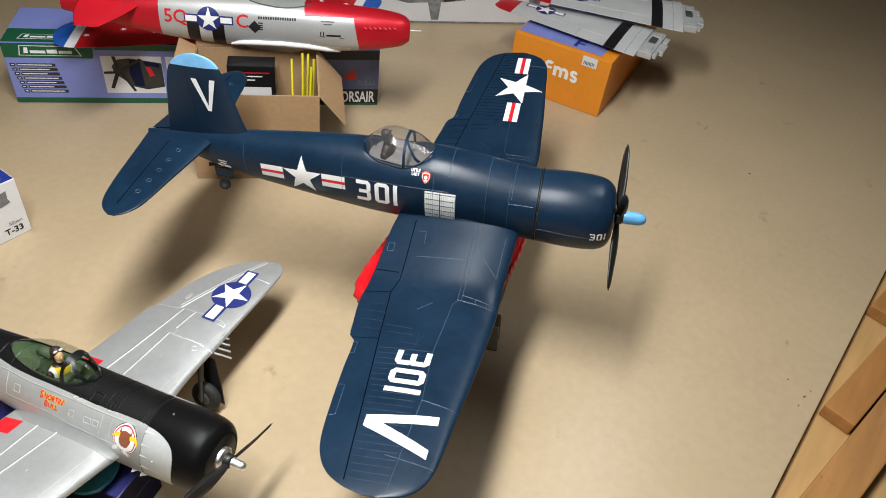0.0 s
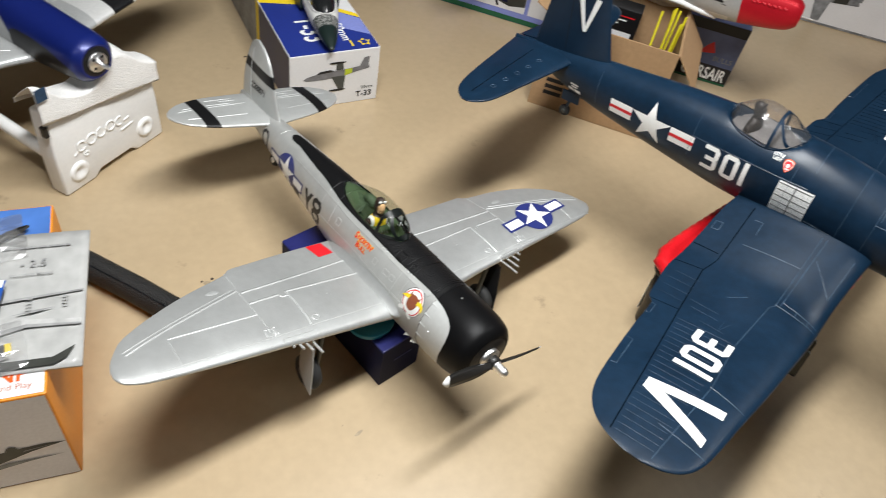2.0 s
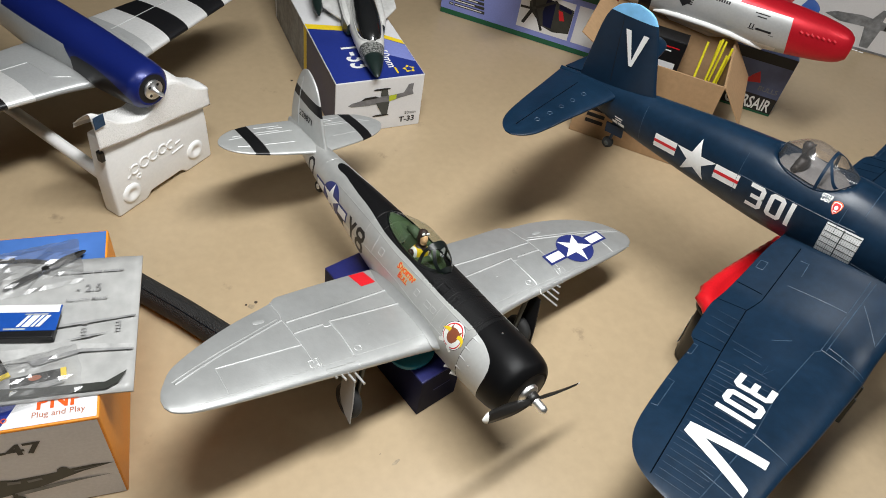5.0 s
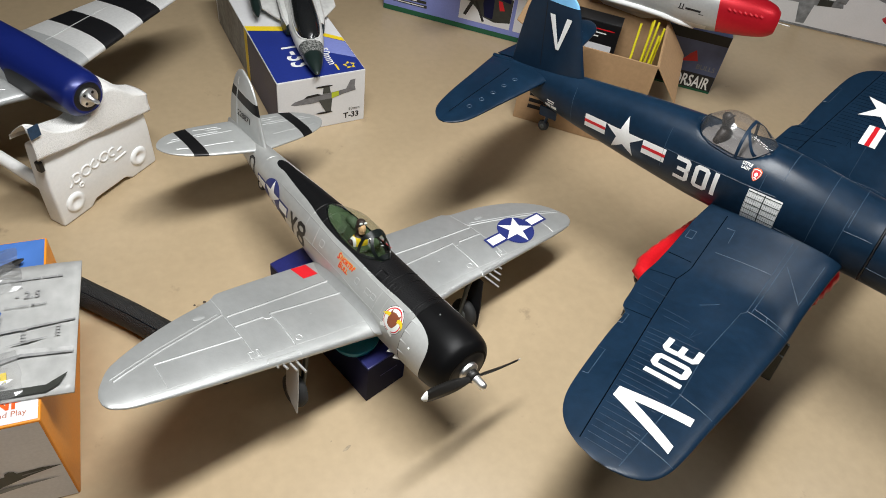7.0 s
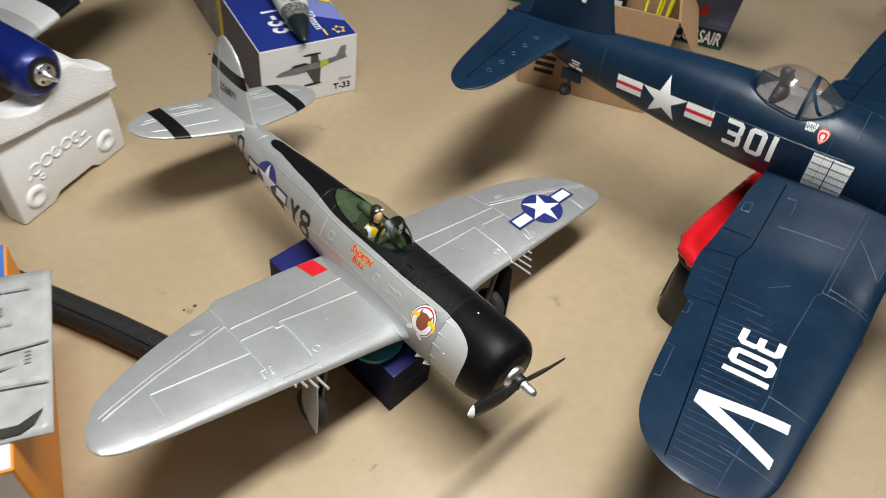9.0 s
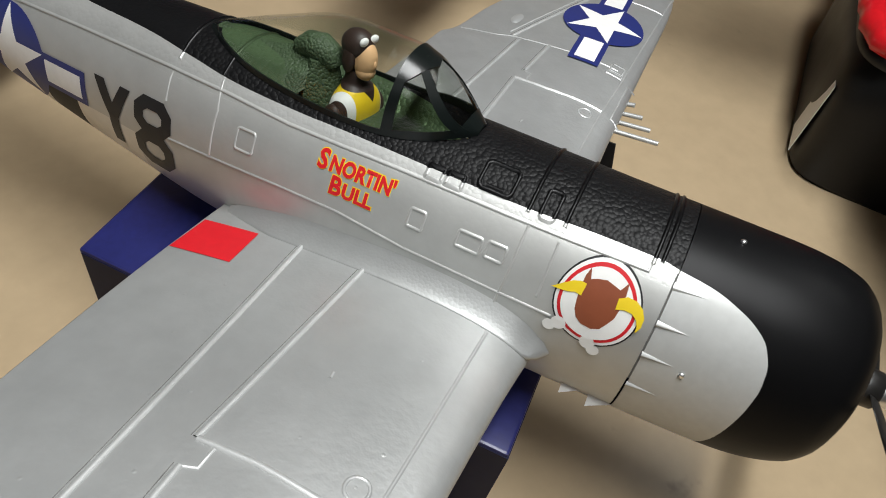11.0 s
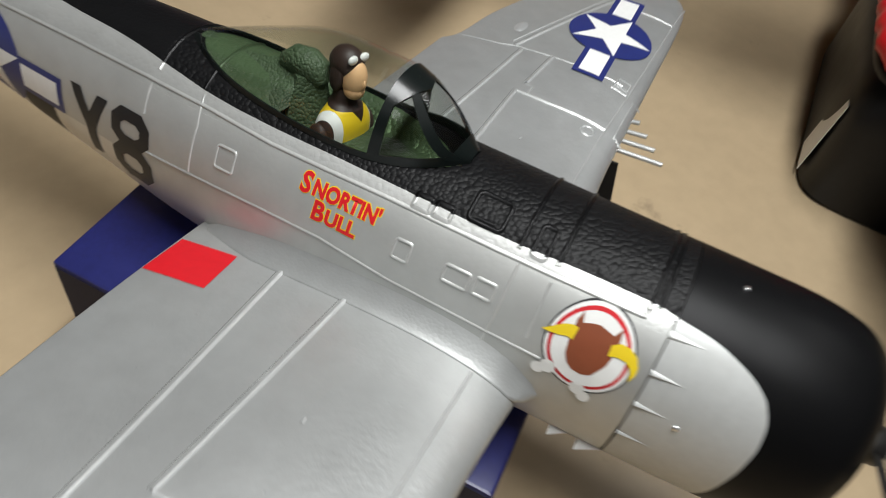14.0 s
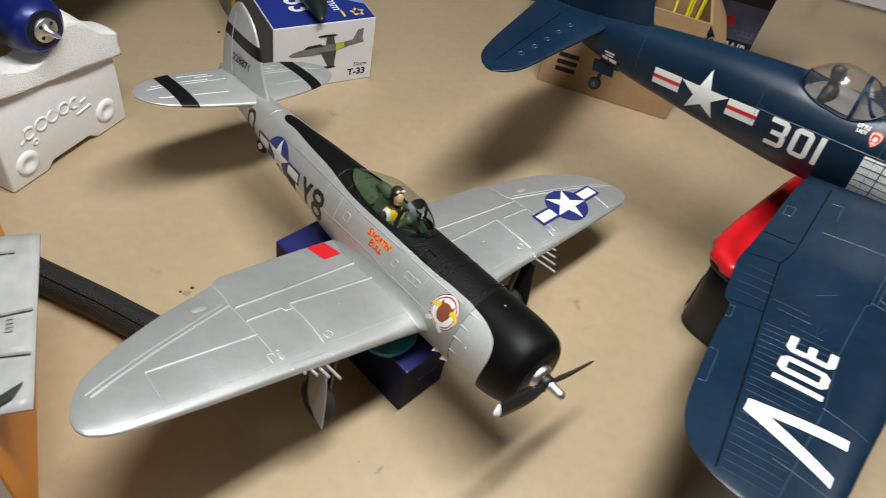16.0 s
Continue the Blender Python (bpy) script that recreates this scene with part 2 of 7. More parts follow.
class Wing:
    """A lifting surface: rows of (span y, leading x, trailing x, middle z, thickness). side: -1 or 1 on the y axis."""
    def __init__(self, rows, side=1, upright=False):
        self.rows, self.side, self.upright = rows, side, upright

    def at(self, y):
        return lerp_rows(self.rows, y)

    @staticmethod
    def form(u):
        return 10 * (0.2969 * math.sqrt(max(u, 0)) - 0.126 * u - 0.3516 * u * u + 0.2843 * u**3 - 0.1015 * u**4)

    def point(self, y, u, up=1, lift=0.0):
        xl, xt, zm, th = self.at(y)
        x = xl + (xt - xl) * u
        d = up * (th / 2 * min(self.form(u), 1.0) + 0.0004 + lift)
        if self.upright:
            return Vector((x, d, y))
        return Vector((x, self.side * y, zm + d))

    def top(self, x, y, lift=0.0004):
        """The place on the upper skin over (x, |y|)."""
        xl, xt, zm, th = self.at(abs(y))
        u = min(max((x - xl) / (xt - xl), 0.0), 1.0)
        return Vector((x, self.side * abs(y), zm + th / 2 * min(self.form(u), 1.0) + 0.0004 + lift))

    def mesh(self, name, material, parent, label="", ny=44, nu=26):
        y0, y1 = self.rows[0][0], self.rows[-1][0]
        vs, fs = [], []
        us = [0.5 * (1 - math.cos(math.pi * k / nu)) for k in range(nu + 1)]
        ring = [(u, 1) for u in us] + [(u, -1) for u in reversed(us[1:-1])]
        n = len(ring)
        for i in range(ny + 1):
            s = i / ny
            y = y0 + (y1 - y0) * (1 - (1 - s) ** 1.6)
            for u, up in ring:
                vs.append(self.point(y, u, up))
        for i in range(ny):
            for k in range(n):
                k2 = (k + 1) % n
                fs.append((i * n + k, i * n + k2, (i + 1) * n + k2, (i + 1) * n + k))
        for first in (0, ny * n):
            fs.append(tuple(range(len(vs), len(vs) + n)))
            vs += [v.copy() for v in vs[first:first + n]]
        return mesh_from(name, vs, fs, material, parent, label)


# flat shapes that are laid on a skin
def star_poly(r, turn=0.0, inner=0.382):
    return [((r if k % 2 == 0 else r * inner) * math.sin(turn + math.pi * k / 5), (r if k % 2 == 0 else r * inner) * math.cos(turn + math.pi * k / 5)) for k in range(10)]


def disc_poly(r, n=40, sx=1.0):
    return [(sx * r * math.cos(2 * math.pi * k / n), r * math.sin(2 * math.pi * k / n)) for k in range(n)]


def rect_poly(x0, x1, y0, y1):
    return [(x0, y0), (x1, y0), (x1, y1), (x0, y1)]


def poly_bm(polys, step=0.008):
    bm = bmesh.new()
    for p in polys:
        f = bm.faces.new([bm.verts.new((q[0], q[1], 0)) for q in p])
        if len(p) > 4:
            bmesh.ops.triangulate(bm, faces=[f])
    return refine(bm, step)


def refine(bm, step):
    for _ in range(7):
        long = [e for e in bm.edges if e.calc_length() > step]
        if not long:
            break
        bmesh.ops.subdivide_edges(bm, edges=long, cuts=1)
        bmesh.ops.triangulate(bm, faces=[f for f in bm.faces if len(f.verts) > 3])
    return bm


def text_bm(words, height, step=0.008, bold=0.0, align="CENTER", stretch=1.0):
    cu = bpy.data.curves.new("words", "FONT")
    cu.body, cu.size, cu.align_x, cu.align_y, cu.offset, cu.resolution_u = words, height * 1.38, align, "CENTER", bold, 3
    ob = bpy.data.objects.new("words", cu)
    scene.collection.objects.link(ob)
    me = bpy.data.meshes.new_from_object(ob.evaluated_get(bpy.context.evaluated_depsgraph_get()))
    bm = bmesh.new()
    bm.from_mesh(me)
    bpy.data.objects.remove(ob)
    bpy.data.curves.remove(cu)
    bpy.data.meshes.remove(me)
    for v in bm.verts:
        v.co.x *= stretch
    bmesh.ops.triangulate(bm, faces=bm.faces[:])
    return refine(bm, step)


def laid(name, bm, onto, material, parent, label=""):
    """Lays a flat mesh on a skin: onto(a, b) gives the place for its two coordinates."""
    for v in bm.verts:
        v.co = onto(v.co.x, v.co.y)
    return part(name, bm, material, parent, label, smooth=True)


def ridge(name, lines, onto, material, parent, width=0.0016, height=0.0007, step=0.008, closed=False):
    """Raised seams along lines of a skin; onto(a, b, lift)."""
    vs, fs = [], []
    for line in lines:
        pts = []
        for i in range(len(line) - 1):
            (a0, b0), (a1, b1) = line[i], line[i + 1]
            n = max(1, int(math.hypot(a1 - a0, b1 - b0) / step))
            pts += [(a0 + (a1 - a0) * k / n, b0 + (b1 - b0) * k / n) for k in range(n)]
        pts.append(line[-1])
        base = len(vs)
        for i, (a, b) in enumerate(pts):
            p, q = pts[max(i - 1, 0)], pts[min(i + 1, len(pts) - 1)]
            dx, dy = q[0] - p[0], q[1] - p[1]
            L = math.hypot(dx, dy) or 1
            nx, ny = -dy / L * width / 2, dx / L * width / 2
            vs += [onto(a + nx, b + ny, -0.0003), onto(a + nx * 0.4, b + ny * 0.4, height), onto(a - nx * 0.4, b - ny * 0.4, height), onto(a - nx, b - ny, -0.0003)]
        for i in range(len(pts) - 1):
            for k in range(3):
                fs.append((base + i * 4 + k, base + i * 4 + k + 1, base + (i + 1) * 4 + k + 1, base + (i + 1) * 4 + k))
    return tagged(mesh_from(name, vs, fs, material, parent), kind="stuff")


def sq_line(x, y, w, h, r=0.14):
    """The closed outline of a rounded square."""
    c = r * min(w, h)
    out = []
    for k, (sx, sy) in enumerate(((1, 1), (-1, 1), (-1, -1), (1, -1))):
        out += [(x + sx * (w / 2 - c) + c * math.cos(math.pi / 2 * (k + q / 3)), y + sy * (h / 2 - c) + c * math.sin(math.pi / 2 * (k + q / 3))) for q in range(4)]
    return out + out[:1]


# ---- surfaces shared by several things ----
WHITE = mat("white_decal", (0.86, 0.86, 0.84), 0.42, vary=0.03)
NAVY_DECAL = mat("blue_decal", (0.02, 0.03, 0.16), 0.4, vary=0.05)
RED_DECAL = mat("red_decal", (0.62, 0.012, 0.02), 0.38, vary=0.04)
BLACK_DECAL = mat("black_decal", (0.012, 0.012, 0.014), 0.45, vary=0.05)
YELLOW_DECAL = mat("yellow_decal", (0.85, 0.62, 0.02), 0.45, vary=0.04)
ORANGE_DECAL = mat("orange_decal", (0.80, 0.10, 0.01), 0.45, vary=0.04)
BROWN_DECAL = mat("brown_decal", (0.26, 0.07, 0.03), 0.5, vary=0.04)
SILVER_SEAM = mat("silver_seam", (0.55, 0.56, 0.555), 0.42, 0.5, vary=0.06, fine=60, coarse=9)
# dark grey that paints in the shade of scribed grooves and joints
GROOVE_SHADE = mat("scribed_groove_shade", (0.17, 0.17, 0.165), 0.6, vary=0.2, fine=120, spec=0.2)
CHROME = mat("polished_metal", (0.88, 0.88, 0.88), 0.37, 1.0, vary=0.04)
BLACK_PLASTIC = mat("black_plastic", (0.008, 0.008, 0.009), 0.40, vary=0.06)
RUBBER = mat("black_rubber", (0.02, 0.02, 0.02), 0.75, vary=0.1)
GROOVE = mat("dark_scribed_groove", (0.002, 0.004, 0.008), 0.9, vary=0.1, spec=0.05)
GREY_PLASTIC = mat("dark_grey_plastic", (0.06, 0.065, 0.06), 0.45, vary=0.08)
CLEAR = glass_mat("clear_canopy_plastic", (0.93, 0.95, 0.93))


# ---- silver fighter with black upper nose ----
def silver_livery(x, y, z):
    edge = x.curve([(-0.68, 0.060), (-0.655, 0.0495), (-0.605, 0.0490), (-0.55, 0.0485), (-0.50, 0.0480), (-0.465, 0.0455), (-0.437, 0.0430), (-0.396, 0.0415), (-0.35, 0.0414), (-0.30, 0.0410), (-0.25, 0.0407), (-0.20, 0.0418), (-0.05, 0.0417)], -0.68, -0.05)
    front = z.curve([(-0.09, 0.112), (-0.0483, 0.1032), (-0.0227, 0.0993), (-0.004, 0.0973), (0.0109, 0.0973), (0.0241, 0.1016), (0.0314, 0.1092), (0.0364, 0.122), (0.0398, 0.1387), (0.0412, 0.157), (0.0435, 0.175)], -0.09, 0.0435)
    black = z.gt(edge).max((x + front).gt(0.0)) * x.gt(-0.67)
    pit = (x + 0.380).op("MULTIPLY", 11.6)
    pit = (pit * pit + (y * 32.0) * (y * 32.0)).lt(0.97) * z.gt(0.0)
    low = z.lt(-0.0135)
    white = low * x.gt(-0.622) * x.lt(-0.4985)
    dark = low * (x.gt(-0.655) * x.lt(-0.622)).max(x.gt(-0.585) * x.lt(-0.553))
    return [(black, (0.0055, 0.0055, 0.006)), (white, (0.72, 0.71, 0.68)), (dark, (0.014, 0.014, 0.015)), (pit, (0.062, 0.096, 0.048))]


SILVER = mat("silver_painted_foam", (0.51, 0.52, 0.515), 0.41, 0.60, vary=0.05, fine=60, coarse=9, bump=0.20, bump_scale=230, coat=0.05, pits=62.0)
SILVER_PEBBLE = mat("pebbled_silver_foam", (0.50, 0.51, 0.505), 0.40, 0.60, vary=0.05, fine=60, coarse=9, bump=0.055, bump_scale=560, bump_kind="cells")
SILVER_BODY = mat("silver_and_black_painted_foam", (0.54, 0.545, 0.53), 0.46, 0.56, vary=0.05, fine=60, coarse=9, bump=0.36, bump_scale=370, bump_kind="cells", masked=True, livery=silver_livery, coat=0.0, spec=0.20)
SEAM_BODY = mat("smooth_silver_and_black_seam", (0.60, 0.605, 0.59), 0.34, 0.45, vary=0.05, fine=60, coarse=9, livery=silver_livery, spec=0.4)
COWL_PAINT = mat("silver_and_black_cowl_paint", (0.57, 0.58, 0.57), 0.42, 0.25, vary=0.04, coarse=9, livery=silver_livery, spec=0.15)
DOOR_PAINT = mat("pale_silver_plastic", (0.36, 0.36, 0.35), 0.4, vary=0.04)
FLESH = mat("painted_figure_skin", (0.74, 0.45, 0.23), 0.6, vary=0.05)
LEATHER = mat("painted_figure_leather", (0.035, 0.02, 0.016), 0.5, vary=0.08)
PIT_GREEN = mat("green_cockpit_foam", (0.054, 0.084, 0.042), 0.55, vary=0.12, bump=0.55, bump_scale=560, bump_kind="cells")
FRAME_GREEN = mat("near_black_frame_paint", (0.006, 0.0085, 0.008), 0.30, vary=0.05, spec=0.4)
PROP_BLACK = mat("black_propeller_plastic", (0.014, 0.013, 0.012), 0.4, vary=0.1)

fighter = empty("model_fighter_plane", pose(0.346, 0.853, 0.209, -10, -3, -32.2), "silver foam model fighter with black nose on a blue box", "model plane")
BODY = Body([(-0.866, 0.004, 0.038, 0.014), (-0.83, 0.012, 0.043, 0.002), (-0.76, 0.022, 0.045, -0.014), (-0.68, 0.032, 0.048, -0.031), (-0.60, 0.040, 0.052, -0.047), (-0.52, 0.047, 0.056, -0.063), (-0.46, 0.053, 0.057, -0.073),
             (-0.36, 0.058, 0.055, -0.083), (-0.26, 0.060, 0.054, -0.086), (-0.19, 0.061, 0.053, -0.084), (-0.12, 0.061, 0.053, -0.081), (-0.085, 0.060, 0.052, -0.077), (-0.062, 0.056, 0.047, -0.068), (-0.052, 0.049, 0.040, -0.059), (-0.048, 0.042, 0.034, -0.050)], 2.08)
CROWS = [(-0.472, 0.006, 0.0575), (-0.455, 0.017, 0.064), (-0.43, 0.026, 0.074), (-0.39, 0.031, 0.088), (-0.35, 0.0318, 0.089), (-0.331, 0.030, 0.0875), (-0.312, 0.025, 0.077), (-0.298, 0.017, 0.066), (-0.286, 0.006, 0.056)]


def dig_cockpit(v):
    """Sinks the cockpit into the fuselage under the canopy."""
    if v.z > 0 and -0.404 < v.x < -0.290:
        w = lerp_rows(CROWS, v.x)[0] * 0.93
        f = abs(v.y) / max(w, 0.001)
        if f < 1:
            v.z -= min(0.020, 1.0 * w) * min(1.0, (1 - f) * 2.2) * min(1.0, (v.x + 0.404) / 0.006)
    return v


BODY.mesh("fuselage", SILVER_BODY, fighter, "silver foam fuselage with black back", nx=150, na=128, x1=-0.1566, shape=dig_cockpit)
BODY.mesh("cowling", COWL_PAINT, fighter, "smooth black and silver engine cowling", nx=50, na=72, x0=-0.1560)

WROWS = [(0.03, -0.206, -0.430, -0.040, 0.036), (0.09, -0.2115, -0.427, -0.035, 0.034), (0.16, -0.2145, -0.421, -0.028, 0.031), (0.25, -0.2165, -0.4095, -0.017, 0.027), (0.270, -0.2168, -0.4055, -0.014, 0.026), (0.279, -0.217, -0.397, -0.013, 0.0258),
         (0.36, -0.2178, -0.368, -0.002, 0.021), (0.42, -0.2185, -0.341, 0.007, 0.016), (0.46, -0.220, -0.319, 0.013, 0.013), (0.485, -0.223, -0.302, 0.016, 0.010), (0.500, -0.228, -0.283, 0.018, 0.008), (0.509, -0.234, -0.269, 0.019, 0.005), (0.5135, -0.243, -0.257, 0.019, 0.002)]
WROWS_L = [(0.03, -0.206, -0.437, -0.040, 0.036), (0.09, -0.219, -0.434, -0.035, 0.034), (0.16, -0.2265, -0.428, -0.028, 0.031), (0.25, -0.2285, -0.4205, -0.017, 0.027), (0.268, -0.2288, -0.4175, -0.014, 0.026), (0.277, -0.229, -0.410, -0.013, 0.0258),
           (0.34, -0.2298, -0.3975, -0.004, 0.022), (0.41, -0.2305, -0.372, 0.006, 0.017), (0.455, -0.2325, -0.343, 0.0125, 0.0135), (0.477, -0.236, -0.321, 0.0155, 0.010), (0.490, -0.242, -0.300, 0.0175, 0.008), (0.497, -0.250, -0.283, 0.0185, 0.005), (0.501, -0.259, -0.270, 0.019, 0.002)]
wing_r, wing_l = Wing(WROWS, -1), Wing(WROWS_L, 1)
for w in (wing_r, wing_l):
    wo = w.mesh("wing", SILVER, fighter, "silver foam wing with raised panel lines", ny=60, nu=30)
    on = (lambda a, b, lift=0.0004, w=w: w.top(a - (0.007 if w.side > 0 else 0.0), b, lift))
    L = [[(-0.3597, 0.068), (-0.3395, 0.282)], [(-0.3174, 0.066), (-0.3185, 0.2145)], [(-0.315, 0.229), (-0.3105, 0.284)], [(-0.348, 0.285), (-0.3071, 0.4053), (-0.2743, 0.4876)],
         [(-0.3178, 0.2143), (-0.2886, 0.2125), (-0.237, 0.2145)], [(-0.2822, 0.4265), (-0.2837, 0.285)]]
    ridge("panel_ridge", L, on, SILVER_SEAM, wo, 0.0040, 0.0012)
    # thin dark strip for the groove shade beside each ridge
    ridge("panel_groove_shade", [[(a - 0.0027, b) for a, b in line] for line in L[:4]], on, GROOVE_SHADE, wo, 0.0008, 0.0002)
    L = [[(-0.398, 0.2805), (-0.3600, 0.2815), (-0.350, 0.285), (-0.2427, 0.2851)], [(-0.2365, 0.073), (-0.2370, 0.20), (-0.2340, 0.28), (-0.2306, 0.429), (-0.2290, 0.480)], [(-0.2822, 0.4265), (-0.2306, 0.4285)], [(-0.353, 0.292), (-0.312, 0.410), (-0.280, 0.490)],
         [(-0.3150, 0.229), (-0.3080, 0.2265), (-0.3085, 0.2155)], sq_line(-0.2430, 0.2870, 0.013, 0.013, 0.05), sq_line(-0.2435, 0.2770, 0.015, 0.005, 0.05),
         [(-0.2486 + 0.0055 * math.cos(k * math.pi / 9), 0.2005 + 0.0060 * math.sin(k * math.pi / 9)) for k in range(19)], [(-0.290, 0.150), (-0.2895, 0.154)]]
    ridge("panel_seam", L, on, SILVER_SEAM, wo, 0.0024, 0.0006)
    pod = [(-0.3565 + 0.0055 * math.cos(k * math.pi / 10), 0.322 + 0.0115 * math.sin(k * math.pi / 10)) for k in range(20)]
    laid("wing_light", poly_bm([pod], 0.006), lambda a, b: on(a, b, 0.0018 - 0.0016 * min(1.0, ((a + 0.3565) / 0.0055) ** 2 + ((b - 0.322) / 0.0115) ** 2) ** 3), SILVER_SEAM, wo, "pale oval wing light")
    for k in range(4):
        y = (0.222 if w.side < 0 else 0.224) + 0.0125 * k
        xl, _, zm, th = w.at(y)
        p = Vector((xl - 0.012, w.side * y, zm - 0.30 * th + 0.001 * k))
        q = p + Vector((0.0375 - 0.0075 * k if w.side < 0 else 0.050 - 0.0105 * k, 0, 0.004))
        gun = rod("gun_barrel", [p, q], 0.0021, SILVER_SEAM, fighter, n=10)
    ridge("gun_bay_seam", [[(-0.2185, 0.214), (-0.2275, 0.214), (-0.2275, 0.272), (-0.2200, 0.274)]], on, SILVER_SEAM, wo, 0.0024, 0.0008)
    # undercarriage
    s = w.side
    rod("landing_gear_leg", [(-0.238, s * 0.190, -0.03), (-0.237, s * 0.188, -0.126)], [0.0050, 0.0045], GREY_PLASTIC, fighter, "grey undercarriage leg", n=10)
    wm = pose(-0.237, s * 0.203, -0.126, 0, 0, 90) @ Matrix.Scale(0.98, 4)
    wheel = spun("wheel", [(-0.010, 0.014), (-0.0105, 0.024), (-0.0075, 0.0305), (0, 0.033), (0.0075, 0.0305), (0.0105, 0.024), (0.010, 0.014)], RUBBER, fighter, wm, "black rubber wheel", 28)
    spun("wheel_hub", [(-0.0118, 0.003), (-0.0112, 0.009), (-0.0100, 0.0145), (0.0100, 0.0145), (0.0112, 0.009), (0.0118, 0.003)], GREY_PLASTIC, wheel, wm, "grey hub", 18)
    bm = bmesh.new()
    rim_pts = [(-0.247, -0.035), (-0.2505, -0.085), (-0.2475, -0.112), (-0.2380, -0.128), (-0.2240, -0.140), (-0.2045, -0.1465), (-0.2100, -0.100), (-0.2230, -0.035)]
    vs_d = [[bm.verts.new((px, s * (0.2145 + dy + 0.10 * (px + 0.24) ** 2 * 10), pz)) for px, pz in rim_pts] for dy in (0.0, 0.0022)]
    # inner face and the far door's edges go black in place of shade
    bm.faces.new(vs_d[0]).material_index = 1
    bm.faces.new(list(reversed(vs_d[1])))
    for q in range(8):
        bm.faces.new([vs_d[0][q], vs_d[1][q], vs_d[1][(q + 1) % 8], vs_d[0][(q + 1) % 8]]).material_index = int(s > 0)
    bmesh.ops.recalc_face_normals(bm, faces=bm.faces[:])
    part("gear_door", bm, [DOOR_PAINT, BLACK_PLASTIC], fighter, "thin silver gear door, shade painted black inside")
# red squares at the trailing edge by the root
for w in (wing_r, wing_l):
    laid("red_marking", poly_bm([[(-0.4265, 0.0727), (-0.3887, 0.0705), (-0.3852, 0.1038), (-0.4250, 0.1068)]]), lambda a, b, w=w: w.top(a, b), RED_DECAL, fighter)


def roundel(onto, parent, r):
    """Blue disc with white star and white bars edged in blue; onto(a along the bars, b across)."""
    laid("roundel_blue", poly_bm([disc_poly(r), rect_poly(-2.05 * r, 2.05 * r, -0.36 * r, 0.36 * r)]), lambda a, b: onto(a, b, 0.0004), NAVY_DECAL, parent)
    laid("roundel_star", poly_bm([star_poly(0.98 * r)]), lambda a, b: onto(a, b, 0.0007), WHITE, parent)
    laid("roundel_bar", poly_bm([rect_poly(-1.93 * r, -0.98 * r, -0.24 * r, 0.24 * r)]), lambda a, b: onto(a, b, 0.0007), WHITE, parent)
    laid("roundel_bar", poly_bm([rect_poly(0.98 * r, 1.93 * r, -0.24 * r, 0.24 * r)]), lambda a, b: onto(a, b, 0.0007), WHITE, parent)


roundel(lambda a, b, lift: wing_l.top(-0.2850 + b + 0.037 * a, 0.3585 - a, lift + 0.0009), fighter, 0.0412)
BS = lambda x0, z0: (lambda a, b, lift=0.0004: BODY.side(x0 + a, z0 + b, -1, lift))
roundel(lambda a, b, lift: BODY.side(-0.6115 + a, -0.001 + b, -1, lift), fighter, 0.034)


def oct_ring(cx, cy, w, h, st):
    """An eight-cornered ring of straight strokes."""
    c = min(w, h) * 0.28
    o = [(-w / 2, -h / 2 + c), (-w / 2 + c, -h / 2), (w / 2 - c, -h / 2), (w / 2, -h / 2 + c), (w / 2, h / 2 - c), (w / 2 - c, h / 2), (-w / 2 + c, h / 2), (-w / 2, h / 2 - c)]
    kx, ky = (w - 2 * st) / w, (h - 2 * st) / h
    i = [(x * kx, y * ky) for x, y in o]
    return [[(cx + q[0], cy + q[1]) for q in (o[k], o[(k + 1) % 8], i[(k + 1) % 8], i[k])] for k in range(8)]


Y_SHAPE = [[(-0.0155, 0.0225), (-0.0070, 0.0225), (0.0, 0.0085), (0.0, -0.002), (-0.0042, -0.002)], [(0.0155, 0.0225), (0.0042, -0.002), (0.0, -0.002), (0.0, 0.0085), (0.0070, 0.0225)], rect_poly(-0.0042, 0.0042, -0.0225, -0.002)]
laid("code_letter", poly_bm(Y_SHAPE, 0.006), BS(-0.5180, -0.0080), BLACK_DECAL, fighter)
laid("code_letter", poly_bm(oct_ring(0, 0.0130, 0.031, 0.0255, 0.0078) + oct_ring(0, -0.0118, 0.033, 0.0285, 0.0082), 0.006), BS(-0.4832, -0.0085), BLACK_DECAL, fighter)
laid("code_letter", poly_bm(oct_ring(0, 0, 0.027, 0.040, 0.0058) + [[(0.001, -0.012), (0.005, -0.016), (0.014, -0.024), (0.010, -0.026)]], 0.006), BS(-0.713, 0.010), BLACK_DECAL, fighter)
for m, lift, bold in ((YELLOW_DECAL, 0.0003, 0.00085), (RED_DECAL, 0.0005, 0.00045)):
    for word, size, x0, z0, wide in (("S", 0.0102, -0.3612, 0.0262, 1.0), ("NORTIN'", 0.0078, -0.3355, 0.0258, 0.97), ("B", 0.0104, -0.3494, 0.0151, 1.0), ("ULL", 0.0078, -0.3350, 0.0144, 1.08)):
        laid("name_lettering", text_bm(word, size, 0.005, bold), lambda a, b, x0=x0, z0=z0, lift=lift, wide=wide: BODY.side(x0 + a * wide, z0 + b, -1, lift), m, fighter, "red nose-art lettering edged yellow")
